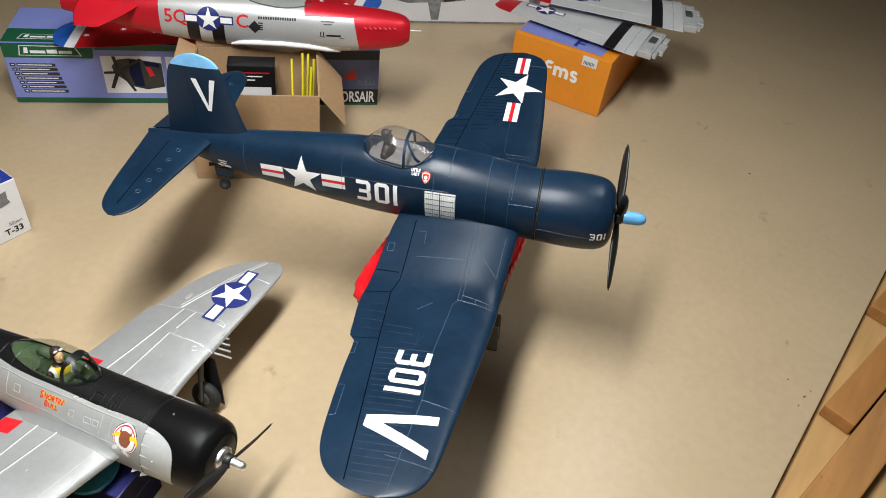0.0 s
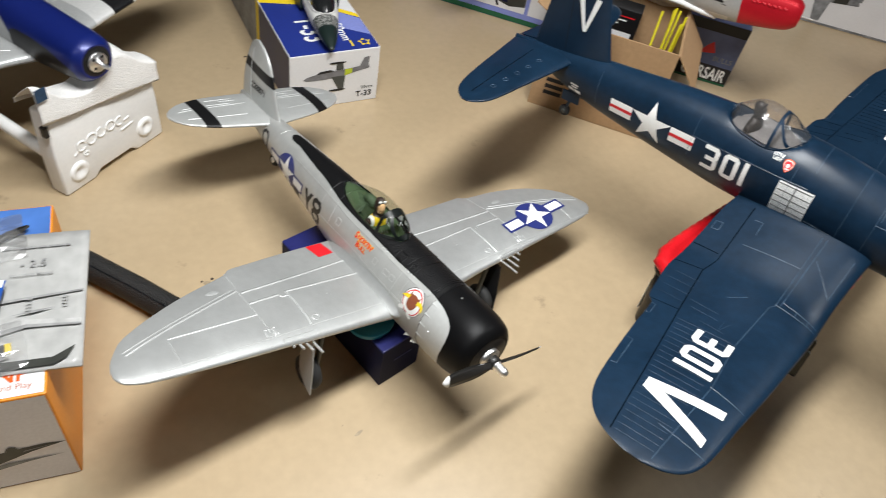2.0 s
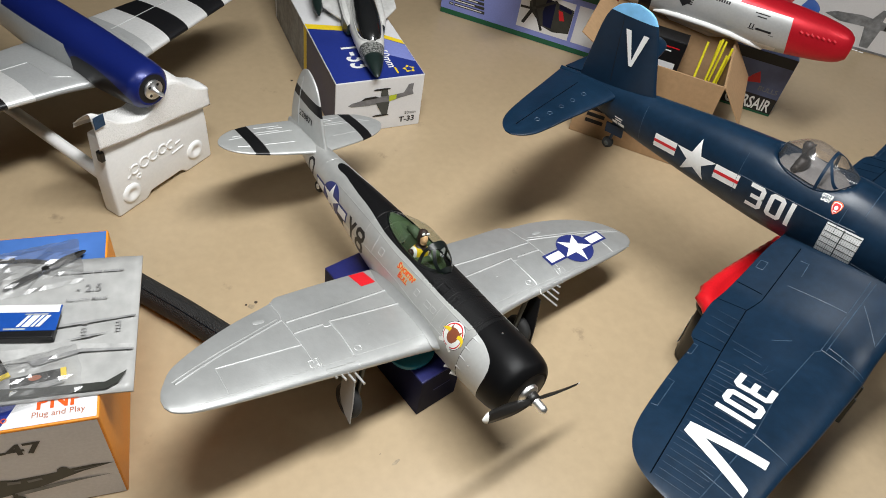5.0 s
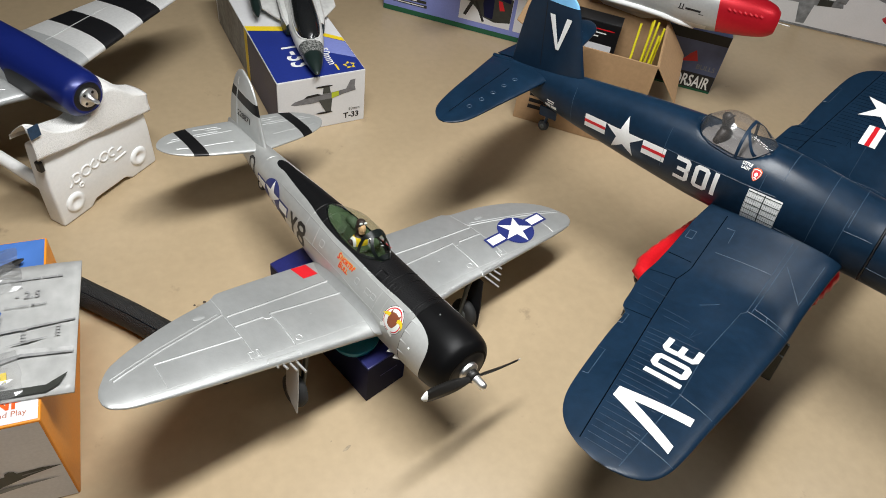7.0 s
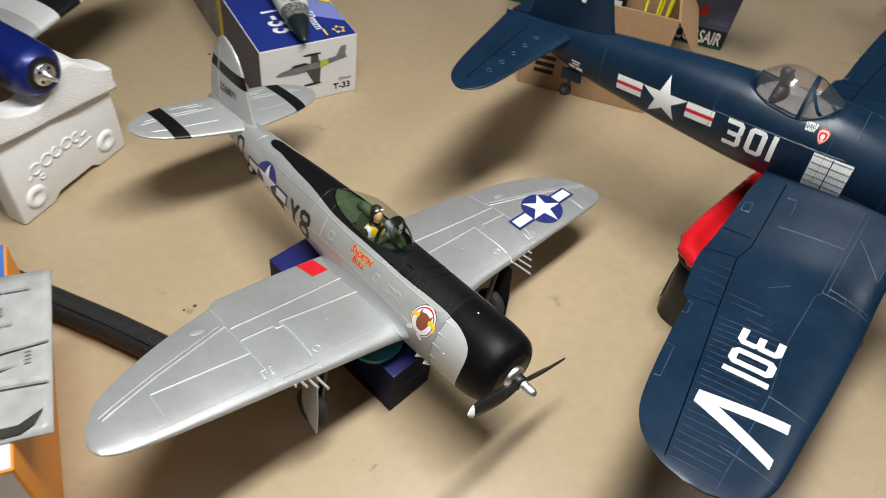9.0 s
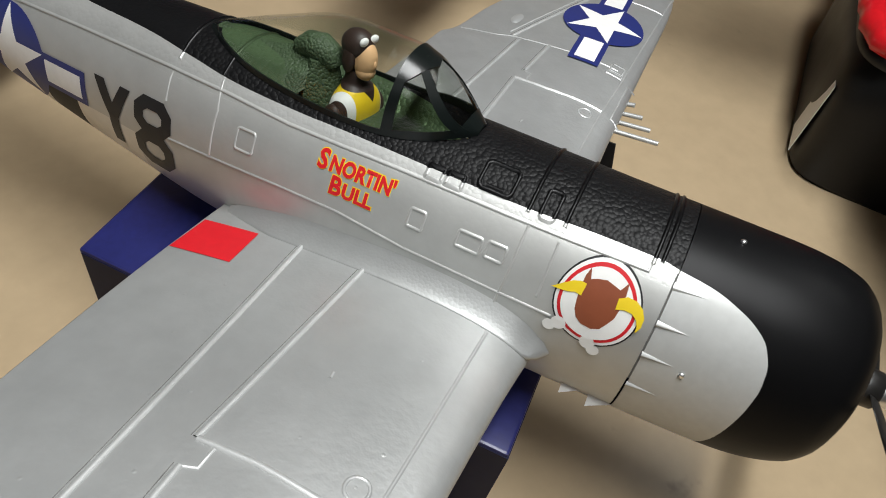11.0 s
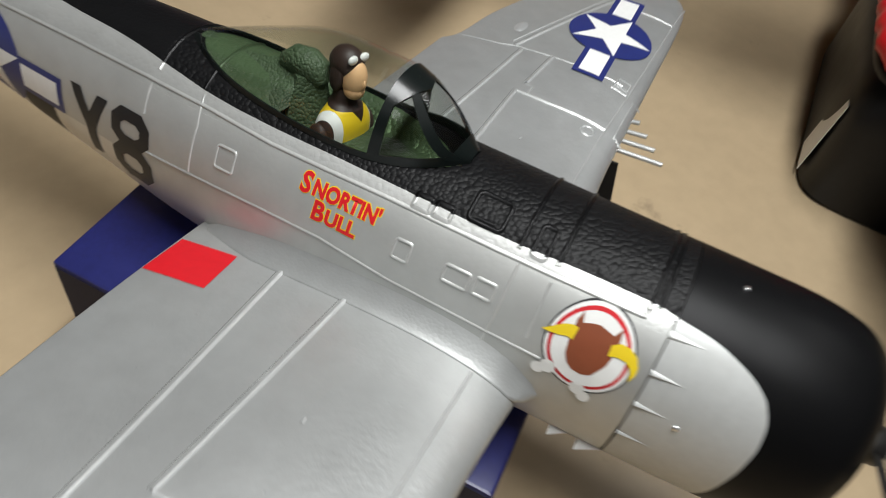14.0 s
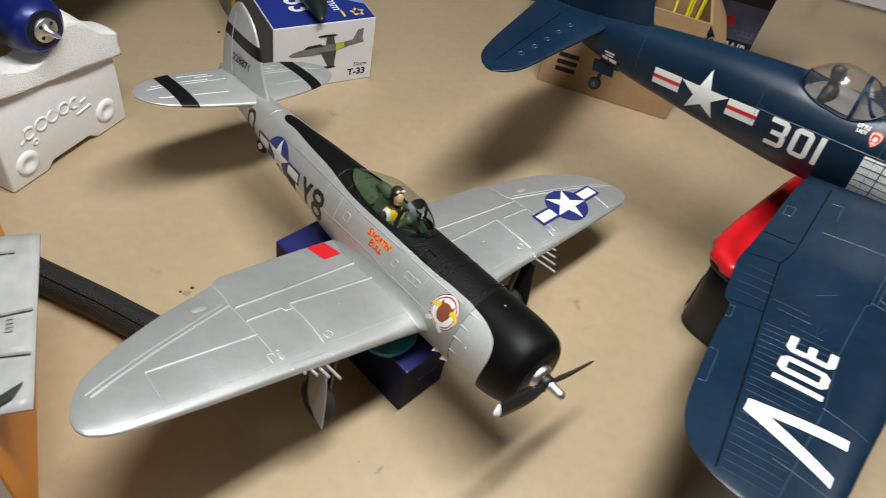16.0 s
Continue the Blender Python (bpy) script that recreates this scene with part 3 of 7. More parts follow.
for r, m, h in ((0.0235, BLACK_DECAL, 0.0003), (0.0226, WHITE, 0.0005), (0.0208, RED_DECAL, 0.0007), (0.0190, WHITE, 0.0009)):
    laid("round_badge", poly_bm([disc_poly(r)], 0.006), lambda a, b, h=h: BODY.side(-0.1878 + a, 0.0135 + b, -1, h), m, fighter)
HEAD = [(-0.0105, 0.0165), (-0.0085, 0.0115), (-0.005, 0.0128), (0.0, 0.0138), (0.005, 0.0128), (0.0085, 0.0120), (0.0115, 0.0165), (0.0125, 0.0110), (0.0125, 0.004), (0.0115, -0.002), (0.009, -0.0065), (0.0065, -0.0105), (0.002, -0.0125), (-0.004, -0.0120), (-0.008, -0.0095), (-0.0105, -0.005), (-0.0115, 0.001), (-0.0120, 0.007), (-0.0120, 0.012)]
laid("badge_patch", poly_bm([HEAD], 0.005), lambda a, b: BODY.side(-0.1878 + 0.95 * a, 0.0135 + b, -1, 0.0011), BROWN_DECAL, fighter)
for sx in (-1, 1):
    horn = [(-0.0090, 0.0090), (-0.0120, 0.0092), (-0.0160, 0.0080), (-0.0205, 0.0050), (-0.0258, 0.0010), (-0.0215, 0.0012), (-0.0165, 0.0018), (-0.0130, 0.0030), (-0.0095, 0.0025)] if sx < 0 else [(0.0090, 0.0085), (0.0130, 0.0108), (0.0180, 0.0106), (0.0225, 0.0082), (0.0250, 0.0040), (0.0252, -0.0005), (0.0234, -0.0045), (0.0230, -0.0008), (0.0215, 0.0022), (0.0182, 0.0042), (0.0140, 0.0044), (0.0095, 0.0030)]
    laid("badge_patch", poly_bm([horn], 0.003), lambda a, b: BODY.side(-0.1878 + a, 0.0135 + b, -1, 0.0015), YELLOW_DECAL, fighter)
    laid("badge_patch", poly_bm([disc_poly(0.0042, 14), [(q[0] + sx * 0.0045, q[1] - 0.0035) for q in disc_poly(0.0036, 12)]], 0.005), lambda a, b, sx=sx: BODY.side(-0.1878 + a + sx * 0.009 - 0.006, -0.0055 + b - 0.002 * sx, -1, 0.0013 + 0.0002 * (b > 0)), WHITE, fighter)
SIDE = lambda a, b, lift: BODY.side(a, b, -1, lift)
ridge("body_seam", [[(-0.4735, 0.0465), (-0.4746, 0.033), (-0.4738, 0.0195)], [(-0.4415, 0.0475), (-0.4365, 0.027), (-0.4373, -0.001)], [(-0.2375, 0.036), (-0.2382, 0.011), (-0.2402, -0.012)], [(-0.2190, 0.0335), (-0.2187, 0.005)],
                     [(-0.2402, -0.003), (-0.2080, -0.0028)], sq_line(-0.4136, 0.0175, 0.0125, 0.0125), sq_line(-0.2972, 0.0166, 0.0095, 0.010), sq_line(-0.2645, 0.0168, 0.0145, 0.0085), sq_line(-0.2485, 0.0175, 0.0110, 0.0085)], SIDE, SEAM_BODY, fighter, 0.0021, 0.0007)
ridge("longeron", [[(-0.62, 0.0345), (-0.55, 0.0365), (-0.478, 0.0378), (-0.435, 0.0372), (-0.39, 0.0350), (-0.356, 0.0352), (-0.32, 0.0357), (-0.25, 0.0357), (-0.218, 0.0360), (-0.1705, 0.0368), (-0.1705, 0.0410)],
                    [(-0.470, -0.0040), (-0.387, 0.0002), (-0.345, 0.0012), (-0.300, -0.0026), (-0.2402, -0.0032)]], SIDE, SILVER_BODY, fighter, 0.0023, 0.0007)
ridge("cowl_joint", [[(-0.1568, z0 / 1000), (-0.1568, (z0 + 4) / 1000)] for z0 in range(-64, -20, 4)], SIDE, GROOVE, fighter, 0.0016, 0.0002)
ridge("cowl_joint", [[(-0.1568, z0 / 1000), (-0.1568, (z0 + 4) / 1000)] for z0 in range(-20, 40, 4)], SIDE, GROOVE_SHADE, fighter, 0.0011, 0.0002)
TOPB = lambda a, b, lift: BODY.top(a, b, lift)
ridge("nose_seam", [[(-0.241, -0.038), (-0.241, 0.038)], [(-0.2195, -0.038), (-0.2195, 0.038)], [(-0.1700, -0.038), (-0.1700, 0.038)], [(-0.1660, -0.036), (-0.1660, 0.036)], sq_line(-0.2628, -0.0282, 0.0195, 0.0150, 0.18), sq_line(-0.2305, -0.0305, 0.0080, 0.0150, 0.25), [(-0.268, -0.034), (-0.2575, -0.034)],
                     [(-0.4415, -0.034), (-0.4415, 0.034)], [(-0.4735, -0.034), (-0.4735, 0.034)], sq_line(-0.2969, -0.0378, 0.0095, 0.0060), sq_line(-0.2850, -0.0376, 0.0095, 0.0060)], TOPB, SEAM_BODY, fighter, 0.0030, 0.0011)
# wedge-shaped strakes run forward from the cowl joint
for z in (0.0350, 0.0176, -0.0010, -0.0245):
    vs = [BODY.side(-0.1565 + 0.0195 * k / 8, z + q * 0.0017 * (1 - k / 8) + 0.0006 * k / 8, -1, h * (1 - k / 8) - 0.0002) for k in range(9) for q, h in ((1.0, 0.0), (0.25, 0.0016), (-0.25, 0.0016), (-1.0, 0.0))]
    mesh_from("cowl_strake", vs, [(k * 4 + q, k * 4 + q + 1, k * 4 + q + 5, k * 4 + q + 4) for k in range(8) for q in range(3)], COWL_PAINT, fighter)
for p, m in ((BODY.top(-0.1310, -0.006, 0), pose(0, 0, 0, 0, -90, 0)), (BODY.side(-0.1335, -0.003, -1, 0), pose(0, 0, 0, 0, 0, -90))):
    spun("screw_head", [(0, 0.0017), (0.0012, 0.0015), (0.0014, 0.0005)], CHROME, fighter, Matrix.Translation(p) @ m, n=10)
for x0, long, out in ((-0.155, 0.0155, 0.0062), (-0.1755, 0.0120, 0.0050)):
    # wedge flaps under the cowl, hinged in front and open to the rear
    top0, top1 = BODY.side(x0, -0.0575, -1, -0.0004), BODY.side(x0 - long, -0.0575, -1, -0.0004)
    low = Vector((x0 - long * 0.96, top1.y - 0.0045, top1.z - out))
    bm = bmesh.new()
    ring = [[bm.verts.new(p + Vector((0, dy, -0.25 * dy))) for p in (top0, top1, low)] for dy in (0.0, 0.014)]
    bm.faces.new(ring[0])
    bm.faces.new(list(reversed(ring[1])))
    for q in range(3):
        bm.faces.new([ring[0][q], ring[1][q], ring[1][(q + 1) % 3], ring[0][(q + 1) % 3]])
    bmesh.ops.recalc_face_normals(bm, faces=bm.faces[:])
    part("cowl_flap", bm, WHITE, fighter, "white wedge-shaped cowl flap")

# wing fillet strip along the root
for s in (-1, 1):
    vs, fs = [], []
    N, K = 48, 8
    w = wing_r if s < 0 else wing_l
    for i in range(N + 1):
        q = i / N
        x = -0.2010 - 0.2205 * q
        wide = (0.0115 + 0.003 * q) * math.sqrt(min(1.0, q / 0.055)) * (1 - 0.6 * max(0.0, q - 0.82) / 0.18)
        zw = w.top(max(min(x, -0.2135), -0.428), 0.062, 0).z - 0.0006
        rise = 0.013 * math.sqrt(min(1.0, q / 0.06)) * math.sqrt(min(1.0, (1.001 - q) / 0.25)) + 0.001
        b = BODY.side(x, zw + rise, s, -0.0006)
        foot = abs(BODY.side(x, zw, s, 0).y)
        a = Vector((x, s * (foot + wide), zw))
        c = Vector((x, s * (foot + 0.002 + 0.35 * wide), zw + 0.0045))
        a.z += 0.0009 * math.sqrt(min(1.0, q / 0.05)) * min(1.0, (1.001 - q) / 0.1)
        sink = min(1.0, 0.12 + q * 5.0)
        vs.append(Vector((x, s * foot * 0.96, zw - 0.012 * sink)))
        vs.append(Vector((x, s * (foot + wide * 0.93), zw - 0.0050 * sink)))
        for k in range(K + 1):
            t = k / K
            vs.append(a * (1 - t) ** 2 + c * (2 * t * (1 - t)) + b * t * t)
    R = K + 3
    for i in range(N):
        for k in range(R - 1):
            q = i * R + k
            fs.append((q, q + 1, q + R + 1, q + R))
    mesh_from("wing_fillet", vs, fs, SILVER_PEBBLE, fighter, "pebbled silver foam fillet along the wing root")

# tail
TROWS = [(y * 0.935, xl + 0.006, xt + 0.005, z, th) for y, xl, xt, z, th in [(0.008, -0.722, -0.855, 0.036, 0.016), (0.06, -0.731, -0.856, 0.036, 0.014), (0.115, -0.742, -0.855, 0.036, 0.012), (0.160, -0.756, -0.846, 0.036, 0.009), (0.188, -0.771, -0.832, 0.036, 0.006), (0.203, -0.787, -0.817, 0.036, 0.004), (0.208, -0.799, -0.806, 0.036, 0.002)]]


def tail_livery(x, y, z):
    return [(y.abs().gt(0.112) * y.abs().lt(0.140), (0.014, 0.014, 0.015))]


def fin_livery(x, y, z):
    d = z + x * 0.03
    return [(d.gt(0.0785) * d.lt(0.1000), (0.014, 0.014, 0.015))]


TAIL_PAINT = mat("silver_foam_with_black_stripe", (0.52, 0.53, 0.52), 0.36, 0.42, vary=0.05, fine=60, coarse=9, bump=0.15, bump_scale=260, livery=tail_livery)
FIN_PAINT = mat("silver_fin_with_black_stripe", (0.52, 0.53, 0.52), 0.36, 0.42, vary=0.05, fine=60, coarse=9, bump=0.15, bump_scale=260, livery=fin_livery)
for s in (-1, 1):
    w = Wing(TROWS, s)
    o = w.mesh("tailplane", TAIL_PAINT, fighter, "silver tailplane with one black stripe", ny=30, nu=18)
    ridge("tail_seam", [[(-0.811, 0.03), (-0.8115, 0.117)], [(-0.8120, 0.151), (-0.8105, 0.182)], [(-0.829, 0.045), (-0.831, 0.085), (-0.822, 0.087)], [(-0.818, 0.060), (-0.820, 0.117)], [(-0.819, 0.151), (-0.819, 0.170)], [(-0.766, 0.05), (-0.772, 0.117)], [(-0.776, 0.151), (-0.781, 0.175)], [(-0.838, 0.050), (-0.840, 0.110)]], lambda a, b, l, w=w: w.top(a + 0.0055, b * 0.935, l), SILVER_SEAM, o, 0.0024, 0.0009)
FROWS = [(0.030, -0.697, -0.858, 0, 0.016), (0.07, -0.724, -0.862, 0, 0.014), (0.105, -0.744, -0.860, 0, 0.012), (0.13, -0.758, -0.854, 0, 0.010), (0.15, -0.774, -0.846, 0, 0.008), (0.163, -0.792, -0.838, 0, 0.006), (0.170, -0.808, -0.829, 0, 0.004), (0.1725, -0.816, -0.822, 0, 0.002)]
fin = Wing(FROWS, upright=True)
fin.mesh("fin", FIN_PAINT, fighter, "silver fin with black stripe", ny=30, nu=18)
bm = text_bm("228871", 0.0135, 0.01, 0.0004)
for v in bm.verts:
    v.co = Vector((-0.790 + v.co.x, fin.point(0.09, 0.3, -1).y - 0.0012, 0.078 + v.co.y))
part("serial_number", bm, BLACK_DECAL, fighter)
rod("rudder_hinge", [fin.point(0.045 + 0.012 * k, 0.745, -1, 0.0001) for k in range(10)], 0.0011, SILVER_SEAM, fighter, "pale raised rudder hinge line", 6)
ridge("body_seam", [[(-0.676, -0.026), (-0.672, 0.0), (-0.676, 0.026)]], TOPB, SILVER_BODY, fighter, 0.0030, 0.0008)
rod("tail_wheel_leg", [(-0.70, 0, -0.025), (-0.710, 0, -0.040)], 0.003, CHROME, fighter, n=8)
spun("tail_wheel", [(-0.005, 0.006), (-0.005, 0.0120), (0, 0.0142), (0.005, 0.0120), (0.005, 0.006)], RUBBER, fighter, pose(-0.711, 0, -0.046, 0, 0, 90), "small black tail wheel", 18)
spun("tail_wheel_hub", [(-0.0065, 0.001), (-0.006, 0.0062), (0.006, 0.0062), (0.0065, 0.001)], CHROME, fighter, pose(-0.711, 0, -0.046, 0, 0, 90), "", 12)

# canopy


def canopy_point(rows, body, x, t):
    """t: 0 at the one rim, 1 at the other."""
    w, top = lerp_rows(rows, x)
    zr = body.top(x, w, 0).z
    a = math.pi * t
    h = max(top - zr, 0.001)
    return Vector((x, -w * math.copysign(abs(math.cos(a)) ** 0.85, math.cos(a)), zr + h * math.sin(a) ** 0.85))


def canopy_mesh(name, rows, body, material, parent, label, x0, x1, nx=36, nt=24):
    vs, fs = [], []
    for i in range(nx + 1):
        x = x0 + (x1 - x0) * i / nx
        vs += [canopy_point(rows, body, x, k / nt) for k in range(nt + 1)]
    for i in range(nx):
        for k in range(nt):
            q = i * (nt + 1) + k
            fs.append((q, q + 1, q + nt + 2, q + nt + 1))
    return mesh_from(name, vs, fs, material, parent, label)


glass = canopy_mesh("canopy", CROWS, BODY, CLEAR, fighter, "clear bubble canopy", -0.471, -0.287)


def canopy_band(name, rows, body, material, parent, edge, n=24, lift=0.0008, label=""):
    """A flat band moulded on a canopy; edge(k) gives its two sides as (x, t)."""
    vs, fs, rings = [], [], []
    for i in range(n + 1):
        pair = [canopy_point(rows, body, x, t) for x, t in edge(i / n)]
        out = []
        for p, (x, t) in zip(pair, edge(i / n)):
            c = Vector((p.x, 0, body.top(p.x, lerp_rows(rows, p.x)[0], 0).z))
            out.append((p + (p - c).normalized() * lift, p - (p - c).normalized() * 0.0005))
        rings.append((out[0][0], out[1][0], out[1][1], out[0][1]))
    for k in range(4):
        first = len(vs)
        for ring in rings:
            vs += [ring[k], ring[(k + 1) % 4]]
        fs += [(first + 2 * i, first + 2 * i + 1, first + 2 * i + 3, first + 2 * i + 2) for i in range(n)]
    return mesh_from(name, vs, fs, material, parent, label)


def rim_t(rows, body, x, tall):
    """How far up the glass a band of that height reaches."""
    w, top = lerp_rows(rows, x)
    h = max(top - body.top(x, w, 0).z, 0.001)
    return math.asin(min(1.0, (min(tall, 0.8 * h) / h) ** (1 / 0.85))) / math.pi


canopy_band("canopy_frame", CROWS, BODY, FRAME_GREEN, fighter, lambda k: ((-0.3368 + 0.0020 * math.sin(math.pi * k), k), (-0.3302 + 0.0105 * max(0.0, 1 - abs(k - 0.5) * 4.2) ** 0.7, k)), 48, label="dark windscreen arch")
canopy_band("canopy_nose", CROWS, BODY, FRAME_GREEN, fighter, lambda k: ((-0.2968 + 0.0030 * math.sin(math.pi * k), k), (-0.2864, k)), 32, label="dark front point of the windscreen")
for far in (0, 1):
    turn = (lambda t: 1 - t) if far else (lambda t: t)
    canopy_band("windscreen_bar", CROWS, BODY, FRAME_GREEN, fighter, lambda k: ((-0.3255 + 0.0285 * k, turn(0.365 - 0.305 * k)), (-0.3220 + 0.0310 * k, turn(0.412 - 0.275 * k))), 24, label="broad dark windscreen bar")
    canopy_band("canopy_rim", CROWS, BODY, FRAME_GREEN, fighter, lambda k: ((-0.470 + 0.182 * k, turn(0.0)), (-0.470 + 0.182 * k, turn(rim_t(CROWS, BODY, -0.470 + 0.182 * k, 0.0032 if k < 0.72 else 0.0032 + 0.0022 * min(1.0, (k - 0.72) / 0.10))))), 40, label="dark canopy rim")
# seat hump and instrument coaming under the glass
vs, fs = [], []
for i in range(25):
    x = -0.468 + 0.072 * i / 24
    w = lerp_rows(CROWS, x)[0]
    h = 0.003 + 0.017 * (i / 24) ** 1.6
    for k in range(17):
        u = -1 + k / 8
        ridge_h = 0.55 * max(0.0, 1 - abs(u) * 3.2) * (i / 24)
        vs.append(Vector((x, u * w * 0.985, BODY.top(x, w * 0.985, 0).z - 0.0008 + h * (1 - abs(u) ** 1.7) * (0.75 + ridge_h))))
for i in range(24):
    for k in range(16):
        q = i * 17 + k
        fs.append((q, q + 1, q + 18, q + 17))
fs.append(tuple(24 * 17 + k for k in range(17)))
mesh_from("rear_deck", vs, fs, PIT_GREEN, fighter, "green pebbled foam deck behind the seat")
vs, fs = tube_mesh([(-0.412, 0, 0.062), (-0.404, 0, 0.0655), (-0.396, 0, 0.066), (-0.389, 0, 0.063), (-0.386, 0, 0.058)], [0.005, 0.0088, 0.0098, 0.0088, 0.006], 16)
mesh_from("headrest", vs, fs, PIT_GREEN, fighter, "dark green foam headrest")
vs, fs = tube_mesh([(-0.3955, 0, 0.034), (-0.3955, 0, 0.062)], [0.021, 0.012], 4)
mesh_from("seat_back", vs, fs, PIT_GREEN, fighter, "", False)


def ball(bm, c, r, mi, sub=3, sq=(1, 1, 1)):
    g = bmesh.ops.create_icosphere(bm, subdivisions=sub, radius=1.0)
    for v in g["verts"]:
        v.co = Vector((v.co.x * r * sq[0] + c[0], v.co.y * r * sq[1] + c[1], v.co.z * r * sq[2] + c[2]))
    for f in {f for v in g["verts"] for f in v.link_faces}:
        f.material_index = mi
        f.smooth = True


def vest(x, y, z):
    a, up = y.abs(), z.lt(0.0128)
    return [(a.lt(0.0166) * up, (0.80, 0.80, 0.78)), (a.lt(0.0122) * up, (0.80, 0.56, 0.02)), (x.gt(0.002) * a.lt((z - 0.0055) * 0.75) * up, (0.035, 0.02, 0.016))]


VEST = mat("painted_figure_vest", (0.035, 0.02, 0.016), 0.45, vary=0.05, livery=vest)


def pilot(m, mats, k=1.0):
    """A small painted bust, one plain mesh: rounded shoulders with a vest, neck, head in a helmet with goggles."""
    bm = bmesh.new()
    rows = [(-0.014, 0.0098, 0.0185), (-0.006, 0.0106, 0.0192), (0.001, 0.0108, 0.0182), (0.006, 0.0102, 0.0158), (0.0100, 0.0090, 0.0122), (0.0125, 0.0080, 0.0095), (0.0145, 0.0066, 0.0072), (0.0185, 0.0060, 0.0064), (0.022, 0.0058, 0.0060)]
    n, rings = 72, []
    for z, rx, ry in [(-0.014 + 0.036 * q / 36, *lerp_rows(rows, -0.014 + 0.036 * q / 36)) for q in range(37)]:
        rings.append([bm.verts.new((rx * math.cos(2 * math.pi * q / n) + 0.0015 * (z < 0.012), ry * math.sin(2 * math.pi * q / n), z)) for q in range(n)])
    for r0, r1 in zip(rings, rings[1:]):
        for q in range(n):
            f = bm.faces.new((r0[q], r0[(q + 1) % n], r1[(q + 1) % n], r1[q]))
            c = f.calc_center_median()
            f.material_index = 0 if c.z > 0.0118 else 4
            f.smooth = True
    # arms, then face, jaw, nose, brow, helmet with ear flaps, goggles; the head is turned a little aside
    for y in (-1, 1):
        ball(bm, (0.001, y * 0.0172, -0.0055), 0.0074, 0, 3, (0.95, 0.62, 1.35))
    body_verts = set(bm.verts)
    for y in (-1, 1):
        ball(bm, (-0.0012, y * 0.0066, 0.0280), 0.0054, 0, 3, (0.85, 0.42, 1.50))
        ball(bm, (0.0062, y * 0.0040, 0.0402), 0.0032, 3, 3, (0.50, 1.0, 0.78))
    ball(bm, (0.0054, 0, 0.0288), 0.0086, 2, 4, (0.80, 0.74, 1.22))
    ball(bm, (0.0060, 0, 0.0226), 0.0062, 2, 3, (0.94, 0.92, 0.85))
    ball(bm, (0.0120, 0, 0.0282), 0.0019, 2, 3, (0.75, 0.60, 1.35))
    ball(bm, (-0.0012, 0, 0.0352), 0.0096, 0, 4, (1.02, 0.88, 0.92))
    ball(bm, (-0.0030, 0, 0.0285), 0.0078, 0, 3, (0.84, 0.90, 1.15))
    for v in bm.verts:
        if v not in body_verts:
            v.co = Matrix.Rotation(math.radians(-14), 3, "Z") @ v.co
    for v in bm.verts:
        v.co *= k
    ob = part("pilot_figure", bm, mats, None, "", smooth=True)
    ob.matrix_world = m
    return tagged(ob, "small painted pilot bust with brown helmet under the clear canopy", "figure")


pilot(fighter.matrix_world @ pose(-0.371, 0, 0.039, 0, 0, 0), [LEATHER, YELLOW_DECAL, FLESH, WHITE, VEST], 1.08)


def blade(parent, hub, ang, length, width, material, tip=None, name="propeller_blade", tip_len=0.012):
    """A twisted blade from the hub, at an angle about the x axis."""
    vs, fs = [], []
    N = 18
    m = Matrix.Translation(hub) @ Matrix.Rotation(ang, 4, "X")
    prof = lambda t: width * (0.35 + 0.65 * math.sin(min(1, t * 1.9) * math.pi / 2)) * (1 if t < 0.8 else max(0.12, math.sqrt(max(0, 1 - ((t - 0.8) / 0.2) ** 2))))
    for i in range(N + 1):
        t = i / N
        r, c = 0.006 + (length - 0.006) * t, prof(t)
        tw = math.radians(62 - 42 * t)
        for u, h in ((-0.5, 0.0), (-0.2, 0.12), (0.2, 0.10), (0.5, 0.0), (0.2, -0.05), (-0.2, -0.05)):
            a, b = u * c, h * c
            vs.append(m @ Vector((-a * math.sin(tw) + b * math.cos(tw), a * math.cos(tw) + b * math.sin(tw), r)))
    for i in range(N):
        for k in range(6):
            k2 = (k + 1) % 6
            fs.append((i * 6 + k, i * 6 + k2, i * 6 + 6 + k2, i * 6 + 6 + k))
    fs += [tuple(range(6)), tuple(range(N * 6, N * 6 + 6))]
    fm = None
    if tip:
        cut = N - max(1, round(tip_len / length * N))
        fm = [1 if (k // 6) >= cut and k < N * 6 else 0 for k in range(len(fs))]
    return mesh_from(name, vs, fs, [material, tip] if tip else material, parent, "", True, fm)


prop = spun("propeller_hub", [(-0.045, 0.010), (-0.043, 0.0125), (-0.038, 0.0125), (-0.0365, 0.0115)], CHROME, fighter, pose(-0.003, 0, -0.008), "polished metal propeller collar", 24)
spun("propeller_boss", [(-0.0372, 0.0110), (-0.036, 0.0118), (-0.025, 0.0112), (-0.0235, 0.0085)], PROP_BLACK, prop, pose(-0.003, 0, -0.008), "black propeller boss", 24)
spun("spinner_nut", [(-0.0238, 0.0086), (-0.0215, 0.0086), (-0.0205, 0.0078), (-0.006, 0.0075), (-0.001, 0.0054), (0.001, 0.001)], CHROME, prop, pose(-0.003, 0, -0.008), "polished metal spinner nut", 24)
for a in (-math.pi / 2 - 0.17, math.pi / 2 - 0.17):
    blade(prop, Vector((-0.030, 0, -0.008)), a, 0.124, 0.022, PROP_BLACK, WHITE)
spun("cowl_mouth", [(-0.0482, 0.0385), (-0.0474, 0.0375), (-0.0478, 0.001)], BLACK_PLASTIC, fighter, pose(0, 0, -0.008), "black cowl mouth", 32)
